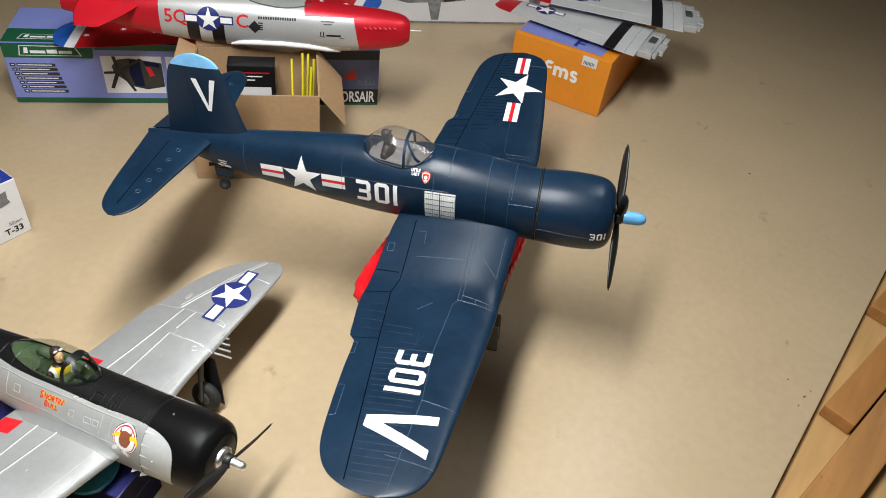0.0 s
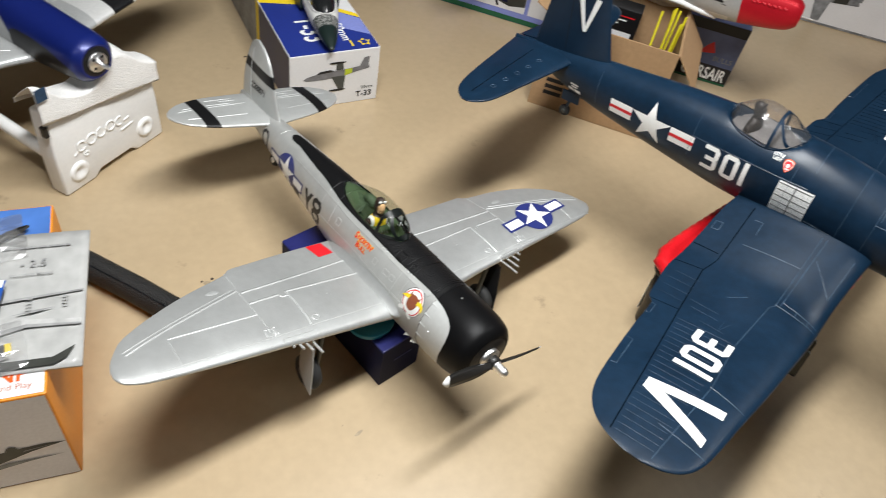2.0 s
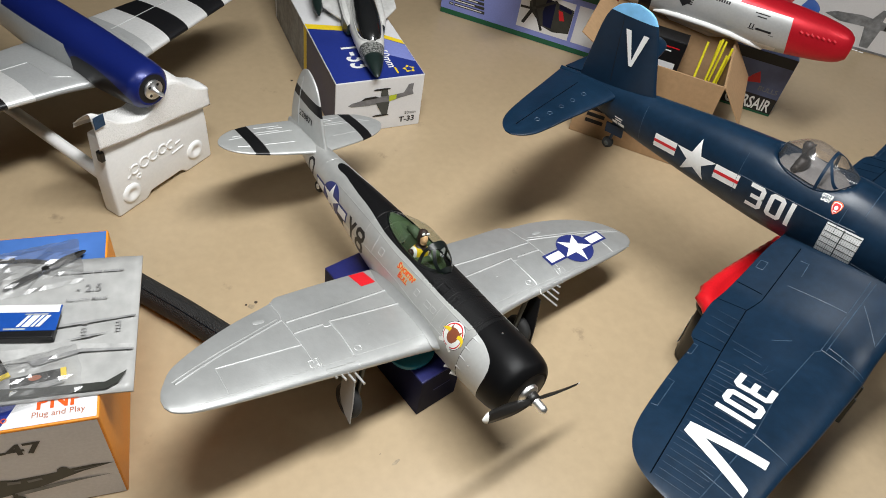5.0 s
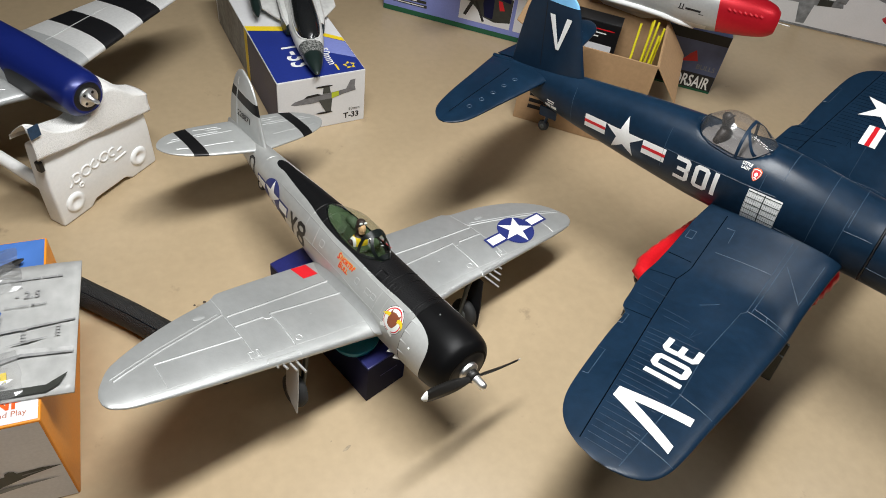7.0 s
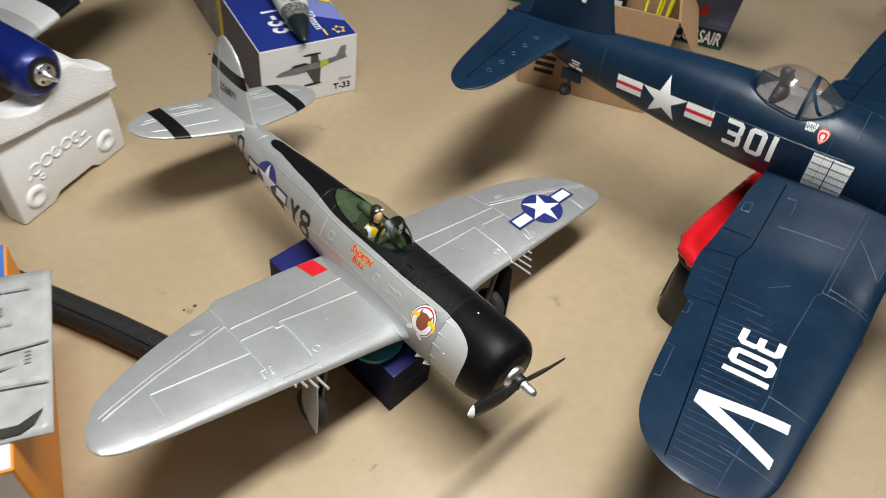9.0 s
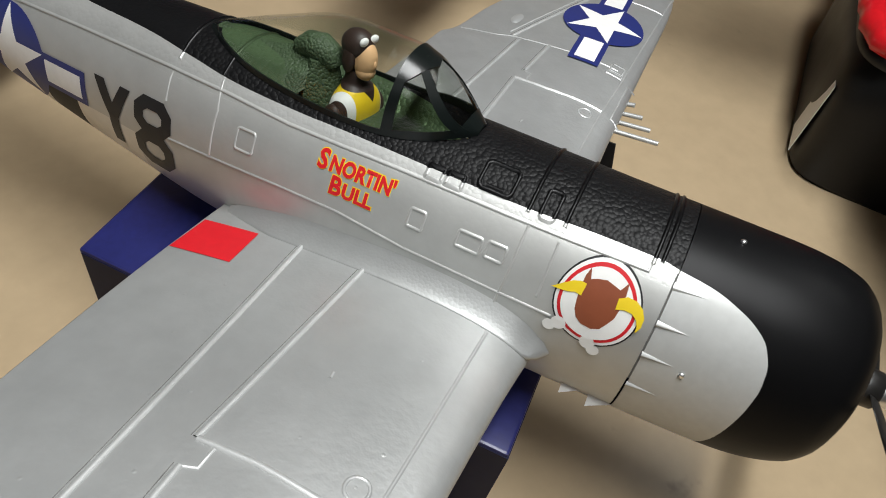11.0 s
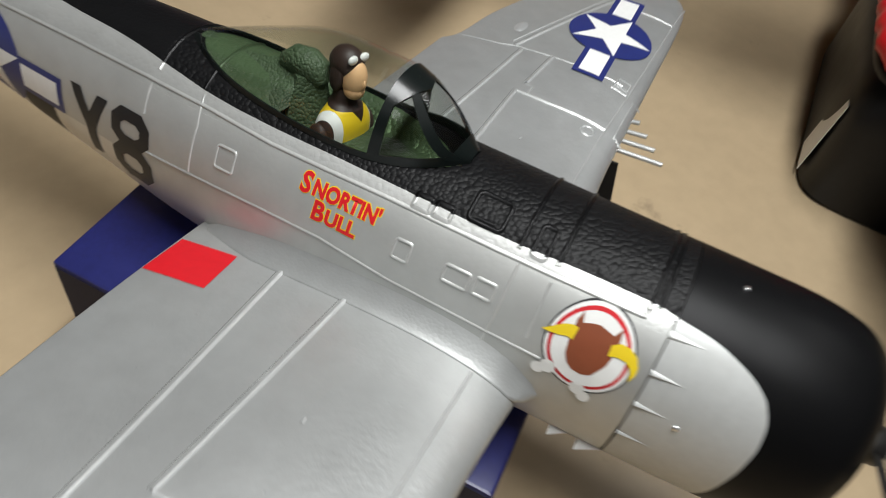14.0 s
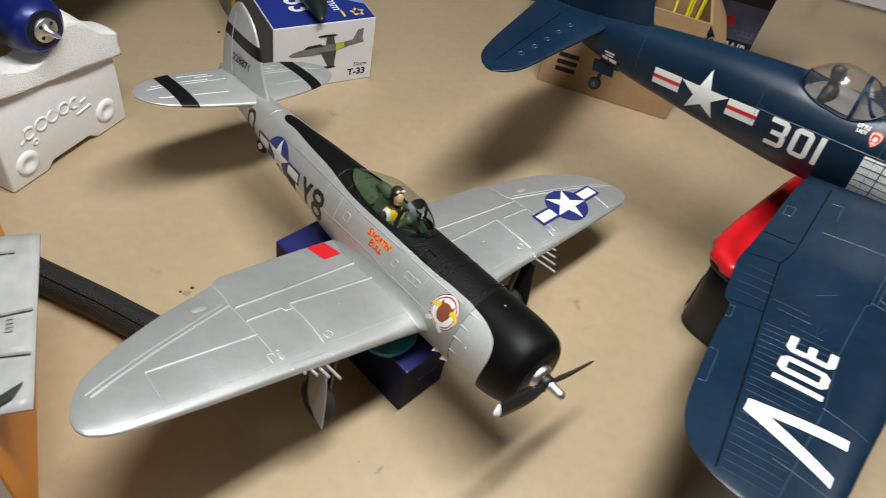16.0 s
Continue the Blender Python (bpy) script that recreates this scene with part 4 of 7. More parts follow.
spun("motor_face", [(-0.0476, 0.0188), (-0.0420, 0.0188), (-0.0400, 0.0165), (-0.0385, 0.011), (-0.0380, 0.004)], CHROME, fighter, pose(0, 0, -0.008), "bright metal motor", 24)



# ---- navy blue gull-wing fighter ----
def navy_livery(x, y, z):
    return [(z.gt(0.199), (0.20, 0.48, 0.78))]


NAVY = mat("navy_blue_painted_foam", (0.0060, 0.0200, 0.0425), 0.33, 0.0, vary=0.16, fine=70, coarse=11, bump=0.13, bump_scale=300, spec=0.32)
NAVY_FIN = mat("navy_fin_with_light_blue_top", (0.0060, 0.0200, 0.0430), 0.40, 0.0, vary=0.10, fine=70, coarse=7, bump=0.12, bump_scale=240, livery=navy_livery)
NAVY_SEAM = mat("worn_navy_seam", (0.036, 0.068, 0.110), 0.35, vary=0.3, fine=90, coarse=30)
LIGHT_BLUE = mat("light_blue_plastic", (0.11, 0.35, 0.62), 0.35, vary=0.04)
NAVY_RIB = mat("navy_rib_seam", (0.018, 0.039, 0.070), 0.35, vary=0.3, fine=90, coarse=30)
BARE = mat("bare_foam_scuff", (0.75, 0.75, 0.74), 0.7, vary=0.1)

gull = empty("gull_wing_model_plane", pose(1.1414, 1.191, 0.432, 2.2, -5.5, -22.1), "navy blue foam model plane with bent wings on a stand", "model plane")
GB = Body([(-1.092, 0.005, 0.036, 0.016), (-1.0, 0.019, 0.043, -0.012), (-0.90, 0.033, 0.056, -0.040), (-0.80, 0.043, 0.065, -0.057), (-0.70, 0.053, 0.073, -0.071), (-0.60, 0.062, 0.077, -0.083),
           (-0.565, 0.064, 0.076, -0.086), (-0.52, 0.067, 0.074, -0.088), (-0.485, 0.069, 0.074, -0.090), (-0.45, 0.070, 0.074, -0.091), (-0.38, 0.072, 0.065, -0.094), (-0.30, 0.073, 0.051, -0.096), (-0.252, 0.073, 0.045, -0.096),
           (-0.18, 0.076, 0.047, -0.101), (-0.13, 0.074, 0.043, -0.099), (-0.110, 0.068, 0.036, -0.093), (-0.098, 0.056, 0.024, -0.082), (-0.095, 0.046, 0.015, -0.073)], 2.15)
GCROWS = [(-0.602, 0.010, 0.079), (-0.590, 0.032, 0.089), (-0.567, 0.042, 0.105), (-0.545, 0.045, 0.110), (-0.52, 0.0475, 0.104), (-0.50, 0.046, 0.096), (-0.485, 0.040, 0.087), (-0.472, 0.028, 0.080), (-0.460, 0.010, 0.0755)]


def dig_gull(v):
    if v.z > 0 and -0.60 < v.x < -0.466:
        w = lerp_rows(GCROWS, v.x)[0] * 0.92
        f = abs(v.y) / max(w, 0.001)
        if f < 1:
            v.z -= min(0.022, 1.0 * w) * min(1.0, (1 - f) * 3)
    return v


GB.mesh("fuselage", NAVY, gull, "navy blue foam fuselage", nx=110, na=100, x1=-0.246, shape=lambda v: dig_gull(v))
GB.mesh("cowling", NAVY, gull, "navy blue engine cowling", nx=36, na=60, x0=-0.241)
rod("cowl_gap", [Vector((-0.2435, GB.point(-0.2435, 2 * math.pi * k / 40).y * 0.992, GB.point(-0.2435, 2 * math.pi * k / 40).z * 0.992)) for k in range(41)], 0.0019, BLACK_DECAL, gull, n=6)
GROWS = [(0.05, -0.270, -0.520, -0.050, 0.038), (0.10, -0.277, -0.530, -0.066, 0.038), (0.18, -0.284, -0.537, -0.090, 0.037), (0.22, -0.285, -0.541, -0.099, 0.036), (0.27, -0.286, -0.545, -0.098, 0.035), (0.335, -0.291, -0.537, -0.089, 0.033), (0.370, -0.294, -0.531, -0.0835, 0.0315), (0.378, -0.2945, -0.521, -0.0822, 0.031),
         (0.45, -0.301, -0.516, -0.071, 0.027), (0.53, -0.310, -0.509, -0.058, 0.022), (0.60, -0.317, -0.500, -0.047, 0.016), (0.635, -0.324, -0.488, -0.042, 0.012), (0.66, -0.338, -0.468, -0.038, 0.008), (0.675, -0.360, -0.440, -0.036, 0.005), (0.682, -0.385, -0.412, -0.035, 0.003)]
g_fwd = lambda y: 0.034 * max(0, y - 0.1) + 0.014 * min(1.0, max(0.0, (y - 0.1) / 0.15))
g_r, g_l = Wing(GROWS, -1), Wing([(y * 0.97, xl + g_fwd(y), xt + g_fwd(y), zm, th) for y, xl, xt, zm, th in GROWS], 1)
for w in (g_r, g_l):
    wo = w.mesh("wing", NAVY, gull, "navy blue bent foam wing with scribed panel lines", ny=70, nu=30)
    on = lambda a, b, lift=0.0004, w=w: w.top(a + g_fwd(b), b * 0.97, lift) if w.side > 0 else w.top(a, b, lift)
    # left-wing seams take darker colours, painting in that wing's shade
    ribs = [[(-0.470 + 0.12 * (y - 0.39), y), (-0.380, y - 0.002)] for y in [0.393 + 0.01275 * k for k in range(22)]]
    ribs += [[(-0.528, y), (-0.482, y + 0.004)] for y in (0.275, 0.298, 0.322, 0.345)] + [[(-0.475, 0.334), (-0.425, 0.339)], [(-0.465, 0.352), (-0.42, 0.355)], [(-0.44, 0.375), (-0.40, 0.378)], [(-0.41, 0.35), (-0.41, 0.378), (-0.40, 0.35)]]
    ridge("rib_seam", ribs, on, NAVY_RIB if w.side < 0 else GROOVE, wo, 0.0009, 0.0004)
    ridge("hinge_groove", [[(-0.482, 0.075), (-0.482, 0.207), (-0.4915, 0.245), (-0.4774, 0.372), (-0.456, 0.547), (-0.4425, 0.665)], [(-0.525, 0.374), (-0.477, 0.3725)], [(-0.535, 0.190), (-0.488, 0.1945)], [(-0.543, 0.246), (-0.492, 0.243)]], on, GROOVE, wo, 0.0028, 0.0003)
    ridge("panel_seam", [[(-0.359, 0.081), (-0.3623, 0.25), (-0.3686, 0.259), (-0.3764, 0.393), (-0.3686, 0.499), (-0.3784, 0.670)], [(-0.3502, 0.081), (-0.3552, 0.244)], [(-0.363, 0.2459), (-0.288, 0.2541)], [(-0.3546, 0.233), (-0.289, 0.244)], [(-0.330, 0.239), (-0.328, 0.249)], [(-0.308, 0.243), (-0.306, 0.252)],
                          [(-0.3469, 0.128), (-0.300, 0.181), (-0.2955, 0.093)], [(-0.4624, 0.157), (-0.3616, 0.1555)], [(-0.3708, 0.4997), (-0.3085, 0.509)], [(-0.3974, 0.613), (-0.322, 0.622)], sq_line(-0.519, 0.138, 0.013, 0.018, 0.05), [(-0.511, 0.489), (-0.500, 0.489), (-0.494, 0.553), (-0.503, 0.555)], [(-0.519, 0.385), (-0.512, 0.385), (-0.510, 0.412), (-0.517, 0.413)],
                          [(-0.470, 0.10), (-0.455, 0.10), (-0.453, 0.13)], [(-0.43, 0.285), (-0.405, 0.262)]], on, NAVY_SEAM if w.side < 0 else NAVY_RIB, wo, 0.0019, 0.0006)
    s = w.side
    # undercarriage with its flat doors
    rod("landing_gear_leg", [(-0.300, s * 0.240, -0.10), (-0.288, s * 0.240, -0.180)], [0.005, 0.004], GREY_PLASTIC, gull, n=10)
    for dy in (-0.016, 0.016):
        part("gear_door", box_bm(-0.306, -0.280, s * 0.240 + dy - 0.001, s * 0.240 + dy + 0.001, -0.195, -0.128, 0.003), GREY_PLASTIC, gull, "grey gear door")
laid("scuff", poly_bm([[(-0.272, 0.10), (-0.266, 0.115), (-0.280, 0.118), (-0.285, 0.106)]]), lambda a, b: g_l.top(a, b, 0.001), BARE, gull)


def white_star_bars(onto, parent, r, gap=1.18, wide=0.33):
    laid("star_marking", poly_bm([star_poly(r)]), lambda a, b: onto(a, b, 0.0004), WHITE, parent)
    for s in (-1, 1):
        a0, a1 = sorted((s * gap * r * 0.82, s * gap * r * 1.78))
        laid("bar_marking", poly_bm([rect_poly(a0, a1, -wide * r, wide * r)]), lambda a, b: onto(a, b, 0.0004), WHITE, parent)
        laid("bar_stripe", poly_bm([rect_poly(a0, a1, -0.075 * r, 0.075 * r)]), lambda a, b: onto(a, b, 0.0007), RED_DECAL, parent)


GS = lambda x0, z0: (lambda a, b, lift=0.0004: GB.side(x0 + a, z0 + b, -1, lift))
white_star_bars(lambda a, b, lift: GB.side(-0.7285 + a, 0.002 + b + 0.035 * a, -1, lift), gull, 0.045)
white_star_bars(lambda a, b, lift: g_l.top(-0.353 + b, 0.495 - a, lift + 0.0007), gull, 0.064, 1.18, 0.27)


def numerals(h, w, st):
    """The number 301 in square-shouldered stencil strokes."""
    g = w * 0.28
    x3, x0, x1 = -(w + g + st / 2), -st / 2, w - st / 2 + g
    c = h * 0.12
    out = [rect_poly(x3, x3 + w - st, -h / 2, -h / 2 + st), rect_poly(x3, x3 + w - st, h / 2 - st, h / 2), rect_poly(x3 + 0.18 * w, x3 + w - st, -st / 2, st / 2)]
    xr = x3 + w
    out.append([(xr - st, -h / 2), (xr - c, -h / 2), (xr, -h / 2 + c), (xr, -c * 0.7), (xr - c * 0.7, 0), (xr, c * 0.7), (xr, h / 2 - c), (xr - c, h / 2), (xr - st, h / 2)])
    out += [[(x0, -h / 2 + c), (x0 + c, -h / 2), (x0 + w - c, -h / 2), (x0 + w, -h / 2 + c), (x0 + w - st, -h / 2 + c + st * 0.3), (x0 + w - st - c * 0.4, -h / 2 + st), (x0 + st + c * 0.4, -h / 2 + st), (x0 + st, -h / 2 + c + st * 0.3)],
            [(x0, h / 2 - c), (x0 + st, h / 2 - c - st * 0.3), (x0 + st + c * 0.4, h / 2 - st), (x0 + w - st - c * 0.4, h / 2 - st), (x0 + w - st, h / 2 - c - st * 0.3), (x0 + w, h / 2 - c), (x0 + w - c, h / 2), (x0 + c, h / 2)],
            [(x0, -h / 2 + c), (x0 + st, -h / 2 + c + st * 0.3), (x0 + st, h / 2 - c - st * 0.3), (x0, h / 2 - c)], [(x0 + w - st, -h / 2 + c + st * 0.3), (x0 + w, -h / 2 + c), (x0 + w, h / 2 - c), (x0 + w - st, h / 2 - c - st * 0.3)]]
    out.append(rect_poly(x1, x1 + st, -h / 2, h / 2))
    return out


laid("number_301", poly_bm(numerals(0.050, 0.0305, 0.0085)), GS(-0.5660, -0.0035), WHITE, gull, "white number 301 on the side")
laid("number_301", poly_bm(numerals(0.016, 0.0105, 0.003)), GS(-0.122, -0.030), WHITE, gull, "small white number 301 on the cowling")
laid("number_301", poly_bm(numerals(0.060, 0.0335, 0.0100)), lambda a, b: g_r.top(-0.4045 + b, 0.4440 + a, 0.0010), WHITE, gull, "white number 301 on the wing")


def letter_v(w, h, st):
    return [[(-w / 2, h / 2), (-w / 2 + st * 1.15, h / 2), (0, -h / 2 + st * 1.2), (0, -h / 2), (-st * 0.35, -h / 2)], [(w / 2, h / 2), (st * 0.35, -h / 2), (0, -h / 2), (0, -h / 2 + st * 1.2), (w / 2 - st * 1.15, h / 2)]]


WING_V = [[(-0.4445, 0.5675), (-0.4450, 0.5459), (-0.4165, 0.5578)], [(-0.4450, 0.5459), (-0.3340, 0.5275), (-0.3331, 0.5445), (-0.4165, 0.5578)], [(-0.4445, 0.5675), (-0.4165, 0.5578), (-0.3370, 0.5918), (-0.3371, 0.6085)]]
laid("letter_v", poly_bm(WING_V), lambda a, b: g_r.top(a, b, 0.0010), WHITE, gull, "large white letter V on the wing")
GFROWS = [(0.040, -0.855, -1.042, 0, 0.018), (0.08, -0.866, -1.034, 0, 0.016), (0.13, -0.877, -1.023, 0, 0.013), (0.17, -0.886, -1.013, 0, 0.011), (0.195, -0.893, -1.002, 0, 0.009), (0.212, -0.903, -0.986, 0, 0.006), (0.222, -0.920, -0.968, 0, 0.004), (0.226, -0.938, -0.952, 0, 0.002)]
gfin = Wing(GFROWS, upright=True)
gfin.mesh("fin", NAVY_FIN, gull, "navy fin with light blue top", ny=30, nu=18)
bm = poly_bm(letter_v(0.052, 0.072, 0.0105), 0.02)
for v in bm.verts:
    v.co = Vector((-0.929 + v.co.x, -0.0095, 0.141 + v.co.y))
part("letter_v", bm, WHITE, gull, "white letter V on the fin")
bm = poly_bm([rect_poly(-0.9658, -0.9642, 0.055, 0.20)], 0.02)
for v in bm.verts:
    v.co = Vector((v.co.x, -0.0078, v.co.y))
part("rudder_line", bm, BLACK_DECAL, gull)
GTROWS = [(0.01, -0.935, -1.088, 0.033, 0.018), (0.10, -0.949, -1.077, 0.033, 0.015), (0.16, -0.959, -1.070, 0.033, 0.013), (0.22, -0.968, -1.060, 0.033, 0.010), (0.25, -0.976, -1.050, 0.033, 0.008), (0.27, -0.990, -1.035, 0.033, 0.005), (0.28, -1.005, -1.020, 0.033, 0.002)]
for s in (-1, 1):
    w = Wing(GTROWS, s)
    o = w.mesh("tailplane", NAVY, gull, "navy blue tailplane", ny=30, nu=18)
    ridge("hinge_groove", [[(-1.022, 0.04), (-1.018, 0.25)]], lambda a, b, l, w=w: w.top(a, b, l), GROOVE, o, 0.0028, 0.0004)
    ridge("round_boss", [[(x + 0.005 * math.cos(k * math.pi / 6), y + 0.005 * math.sin(k * math.pi / 6)) for k in range(13)] for x, y in ((-0.985, 0.07), (-0.988, 0.105), (-0.990, 0.14), (-0.993, 0.175), (-0.997, 0.21))],
          lambda a, b, l, w=w: w.top(a, b, l), NAVY_SEAM, o, 0.0014, 0.0007, 0.003)
laid("small_writing", poly_bm([rect_poly(-0.010, 0.010, 0.009, 0.012), rect_poly(-0.008, 0.008, 0.003, 0.006), rect_poly(-0.016, -0.002, -0.008, 0.0), rect_poly(0.0, 0.016, -0.008, 0.0)]), GS(-0.915, -0.012), WHITE, gull)
ridge("panel_seam", [[(-0.64, -0.02), (-0.64, 0.06)], [(-0.64, 0.022), (-0.42, 0.024)], [(-0.45, -0.07), (-0.45, 0.05)], [(-0.345, -0.07), (-0.345, 0.05)], [(-0.30, -0.07), (-0.30, 0.05)], [(-0.30, 0.015), (-0.252, 0.013)], [(-0.245, -0.03), (-0.11, -0.036)], [(-0.40, -0.035), (-0.31, -0.04)],
                      [(-0.86, -0.03), (-0.86, 0.05)]], lambda a, b, l: GB.side(a, b, -1, l), NAVY_SEAM, gull, 0.0013, 0.0006)
ridge("nose_seam", [[(-0.345, -0.06), (-0.345, 0.06)], [(-0.42, -0.05), (-0.42, 0.05)], [(-0.295, -0.06), (-0.295, 0.06)]], lambda a, b, l: GB.top(a, b, l), NAVY_SEAM, gull, 0.0016, 0.0007)
# white walkway grille on the wing root side
laid("grille_panel", poly_bm([rect_poly(-0.031, 0.031, -0.037, 0.037)]), GS(-0.4350, -0.0160), WHITE, gull, "white grille marking on the side")
laid("grille_print", poly_bm([rect_poly(-0.001, 0.001, -0.036, 0.036)] + [rect_poly(-0.030, 0.030, -0.030 + 0.0125 * k, -0.0285 + 0.0125 * k) for k in range(6)] + [rect_poly(-0.030 + 0.00375 * k, -0.0297 + 0.00375 * k, -0.030, 0.030) for k in range(17)]),
     lambda a, b: GB.side(-0.4350 + a, -0.0160 + b, -1, 0.0011), GREY_PLASTIC, gull)
for word, dz in (("LITTLE", 0.0035), ("LADY", -0.0024)):
    laid("name_lettering", text_bm(word, 0.0045, 0.004, 0.0002), GS(-0.4875, 0.0505 + dz), WHITE, gull, "small white lettering")
SHIELD = [(-0.0085, 0.0075), (-0.004, 0.0100), (0.004, 0.0100), (0.0085, 0.0075), (0.0085, 0.001), (0.005, -0.006), (0.0, -0.0105), (-0.005, -0.006), (-0.0085, 0.001)]
for k, m, h in ((1.0, ORANGE_DECAL, 0.0004), (0.84, WHITE, 0.0007), (0.74, RED_DECAL, 0.0010)):
    laid("small_badge", poly_bm([[(k * q[0], k * q[1]) for q in SHIELD]], 0.005), lambda a, b, h=h: GB.side(-0.466 + a, 0.0445 + b, -1, h), m, gull)
laid("small_badge", poly_bm([disc_poly(0.0032, 12), rect_poly(-0.0022, 0.0030, -0.0060, -0.0042)], 0.005), lambda a, b: GB.side(-0.466 + a, 0.0455 + b, -1, 0.0014), WHITE, gull)
SMOKED_CLEAR = glass_mat("faintly_smoked_canopy_plastic", (0.88, 0.86, 0.86), 0.13, 0.42, 0.34, 0.03)
canopy_mesh("canopy", GCROWS, GB, SMOKED_CLEAR, gull, "clear sliding canopy", -0.601, -0.461)
canopy_band("canopy_frame", GCROWS, GB, NAVY, gull, lambda k: ((-0.5155, k), (-0.5100, k)), label="navy windscreen arch")
canopy_band("canopy_frame", GCROWS, GB, NAVY, gull, lambda k: ((-0.5995, k), (-0.5955, k)))
for far in (0, 1):
    turn = (lambda t: 1 - t) if far else (lambda t: t)
    canopy_band("windscreen_bar", GCROWS, GB, NAVY, gull, lambda k: ((-0.5145 + 0.030 * k, turn(0.40 - 0.36 * k)), (-0.5100 + 0.030 * k, turn(0.42 - 0.36 * k))), 12)
    canopy_band("canopy_rim", GCROWS, GB, NAVY, gull, lambda k: ((-0.600 + 0.139 * k, turn(0.0)), (-0.600 + 0.139 * k, turn(rim_t(GCROWS, GB, -0.600 + 0.139 * k, 0.0022)))), 36)
DARKFIG = mat("dark_figure_paint", (0.03, 0.024, 0.02), 0.5, vary=0.1)
SILVER_TUB = mat("grey_cockpit_tub", (0.17, 0.165, 0.16), 0.6, vary=0.1)
laid("cockpit_tub", poly_bm([disc_poly(0.0415, 30, 1.58)], 0.006), lambda a, b: dig_gull(GB.top(-0.532 + a, b, 0.0)) + Vector((0, 0, 0.0015)), SILVER_TUB, gull)
pilot(gull.matrix_world @ pose(-0.558, 0, 0.060), [DARKFIG, DARKFIG, DARKFIG, DARKFIG, DARKFIG], 1.08)
gh = spun("propeller_hub", [(-0.096, 0.012), (-0.092, 0.015), (-0.078, 0.015), (-0.074, 0.012)], PROP_BLACK, gull, pose(0, 0, -0.029), "black propeller hub", 20)
spun("spinner", [(-0.076, 0.0125), (-0.070, 0.0135), (-0.045, 0.0130), (-0.036, 0.0105), (-0.031, 0.006), (-0.030, 0.001)], LIGHT_BLUE, gh, pose(0, 0, -0.029), "light blue spinner", 24)
for k in range(4):
    blade(gh, Vector((-0.085, 0, -0.029)), math.radians(38 + 90 * k), 0.152, 0.024, PROP_BLACK)
spun("cowl_mouth", [(-0.0952, 0.0425), (-0.0944, 0.0415), (-0.0946, 0.001)], BLACK_PLASTIC, gull, pose(0, 0, -0.029), "", 24)
rod("tail_wheel_leg", [(-0.925, 0, -0.03), (-0.940, 0, -0.085)], 0.004, NAVY, gull, n=8)
spun("tail_wheel", [(-0.006, 0.004), (-0.006, 0.011), (0, 0.013), (0.006, 0.011), (0.006, 0.004)], RUBBER, gull, pose(-0.942, 0, -0.090, 0, 0, 90), "small black tail wheel", 18)
spun("tail_wheel_hub", [(-0.0068, 0.002), (-0.0064, 0.0055), (0.0064, 0.0055), (0.0068, 0.002)], GREY_PLASTIC, gull, pose(-0.942, 0, -0.090, 0, 0, 90), "", 14)
for s in (-1, 1):
    part("tail_gear_door", box_bm(-0.948, -0.905, s * 0.014 - 0.001, s * 0.014 + 0.001, -0.056, -0.032, 0.002), NAVY, gull)

# ---- the workbench and the room ----
TABLE_PAINT = mat("tan_painted_bench_top", (0.46, 0.352, 0.222), 0.31, 0.0, vary=0.042, fine=45, coarse=2.6, bump=0.03, bump_scale=60, stains=(9.0, 0.66, 7.0, (0.20, 0.15, 0.10)))
PINE = mat("planed_pine", (0.36, 0.165, 0.048), 0.5, vary=0.16, fine=40, coarse=9, stretch=(0.12, 1, 1))
PINE_PALE = mat("pale_pine_board", (0.48, 0.29, 0.115), 0.5, vary=0.10, fine=40, coarse=9, stretch=(0.12, 1, 1))
PINE_KNOT = mat("knotty_pine", (0.36, 0.175, 0.058), 0.5, vary=0.16, fine=40, coarse=9, stretch=(0.12, 1, 1), stains=(13.0, 0.64, 9.0, (0.17, 0.07, 0.02)))
WALL_PAINT = mat("grey_wall_paint", (0.21, 0.21, 0.205), 0.8, vary=0.05, coarse=1.5)
CEIL_PAINT = mat("white_ceiling_paint", (0.36, 0.36, 0.345), 0.85, vary=0.04, coarse=1.5)
FLOOR_PAINT = mat("grey_concrete_floor", (0.12, 0.12, 0.12), 0.7, vary=0.2, coarse=2.0)
BD, BN = Vector((0.757, 0.653, 0)), Vector((-0.653, 0.757, 0))
B0 = Vector((1.353, 0.80, 0))
BENCH = Matrix(((BD.x, BN.x, 0, B0.x), (BD.y, BN.y, 0, B0.y), (0, 0, 1, 0), (0, 0, 0, 1)))


def placed(ob, m):
    ob.matrix_world = m
    return ob


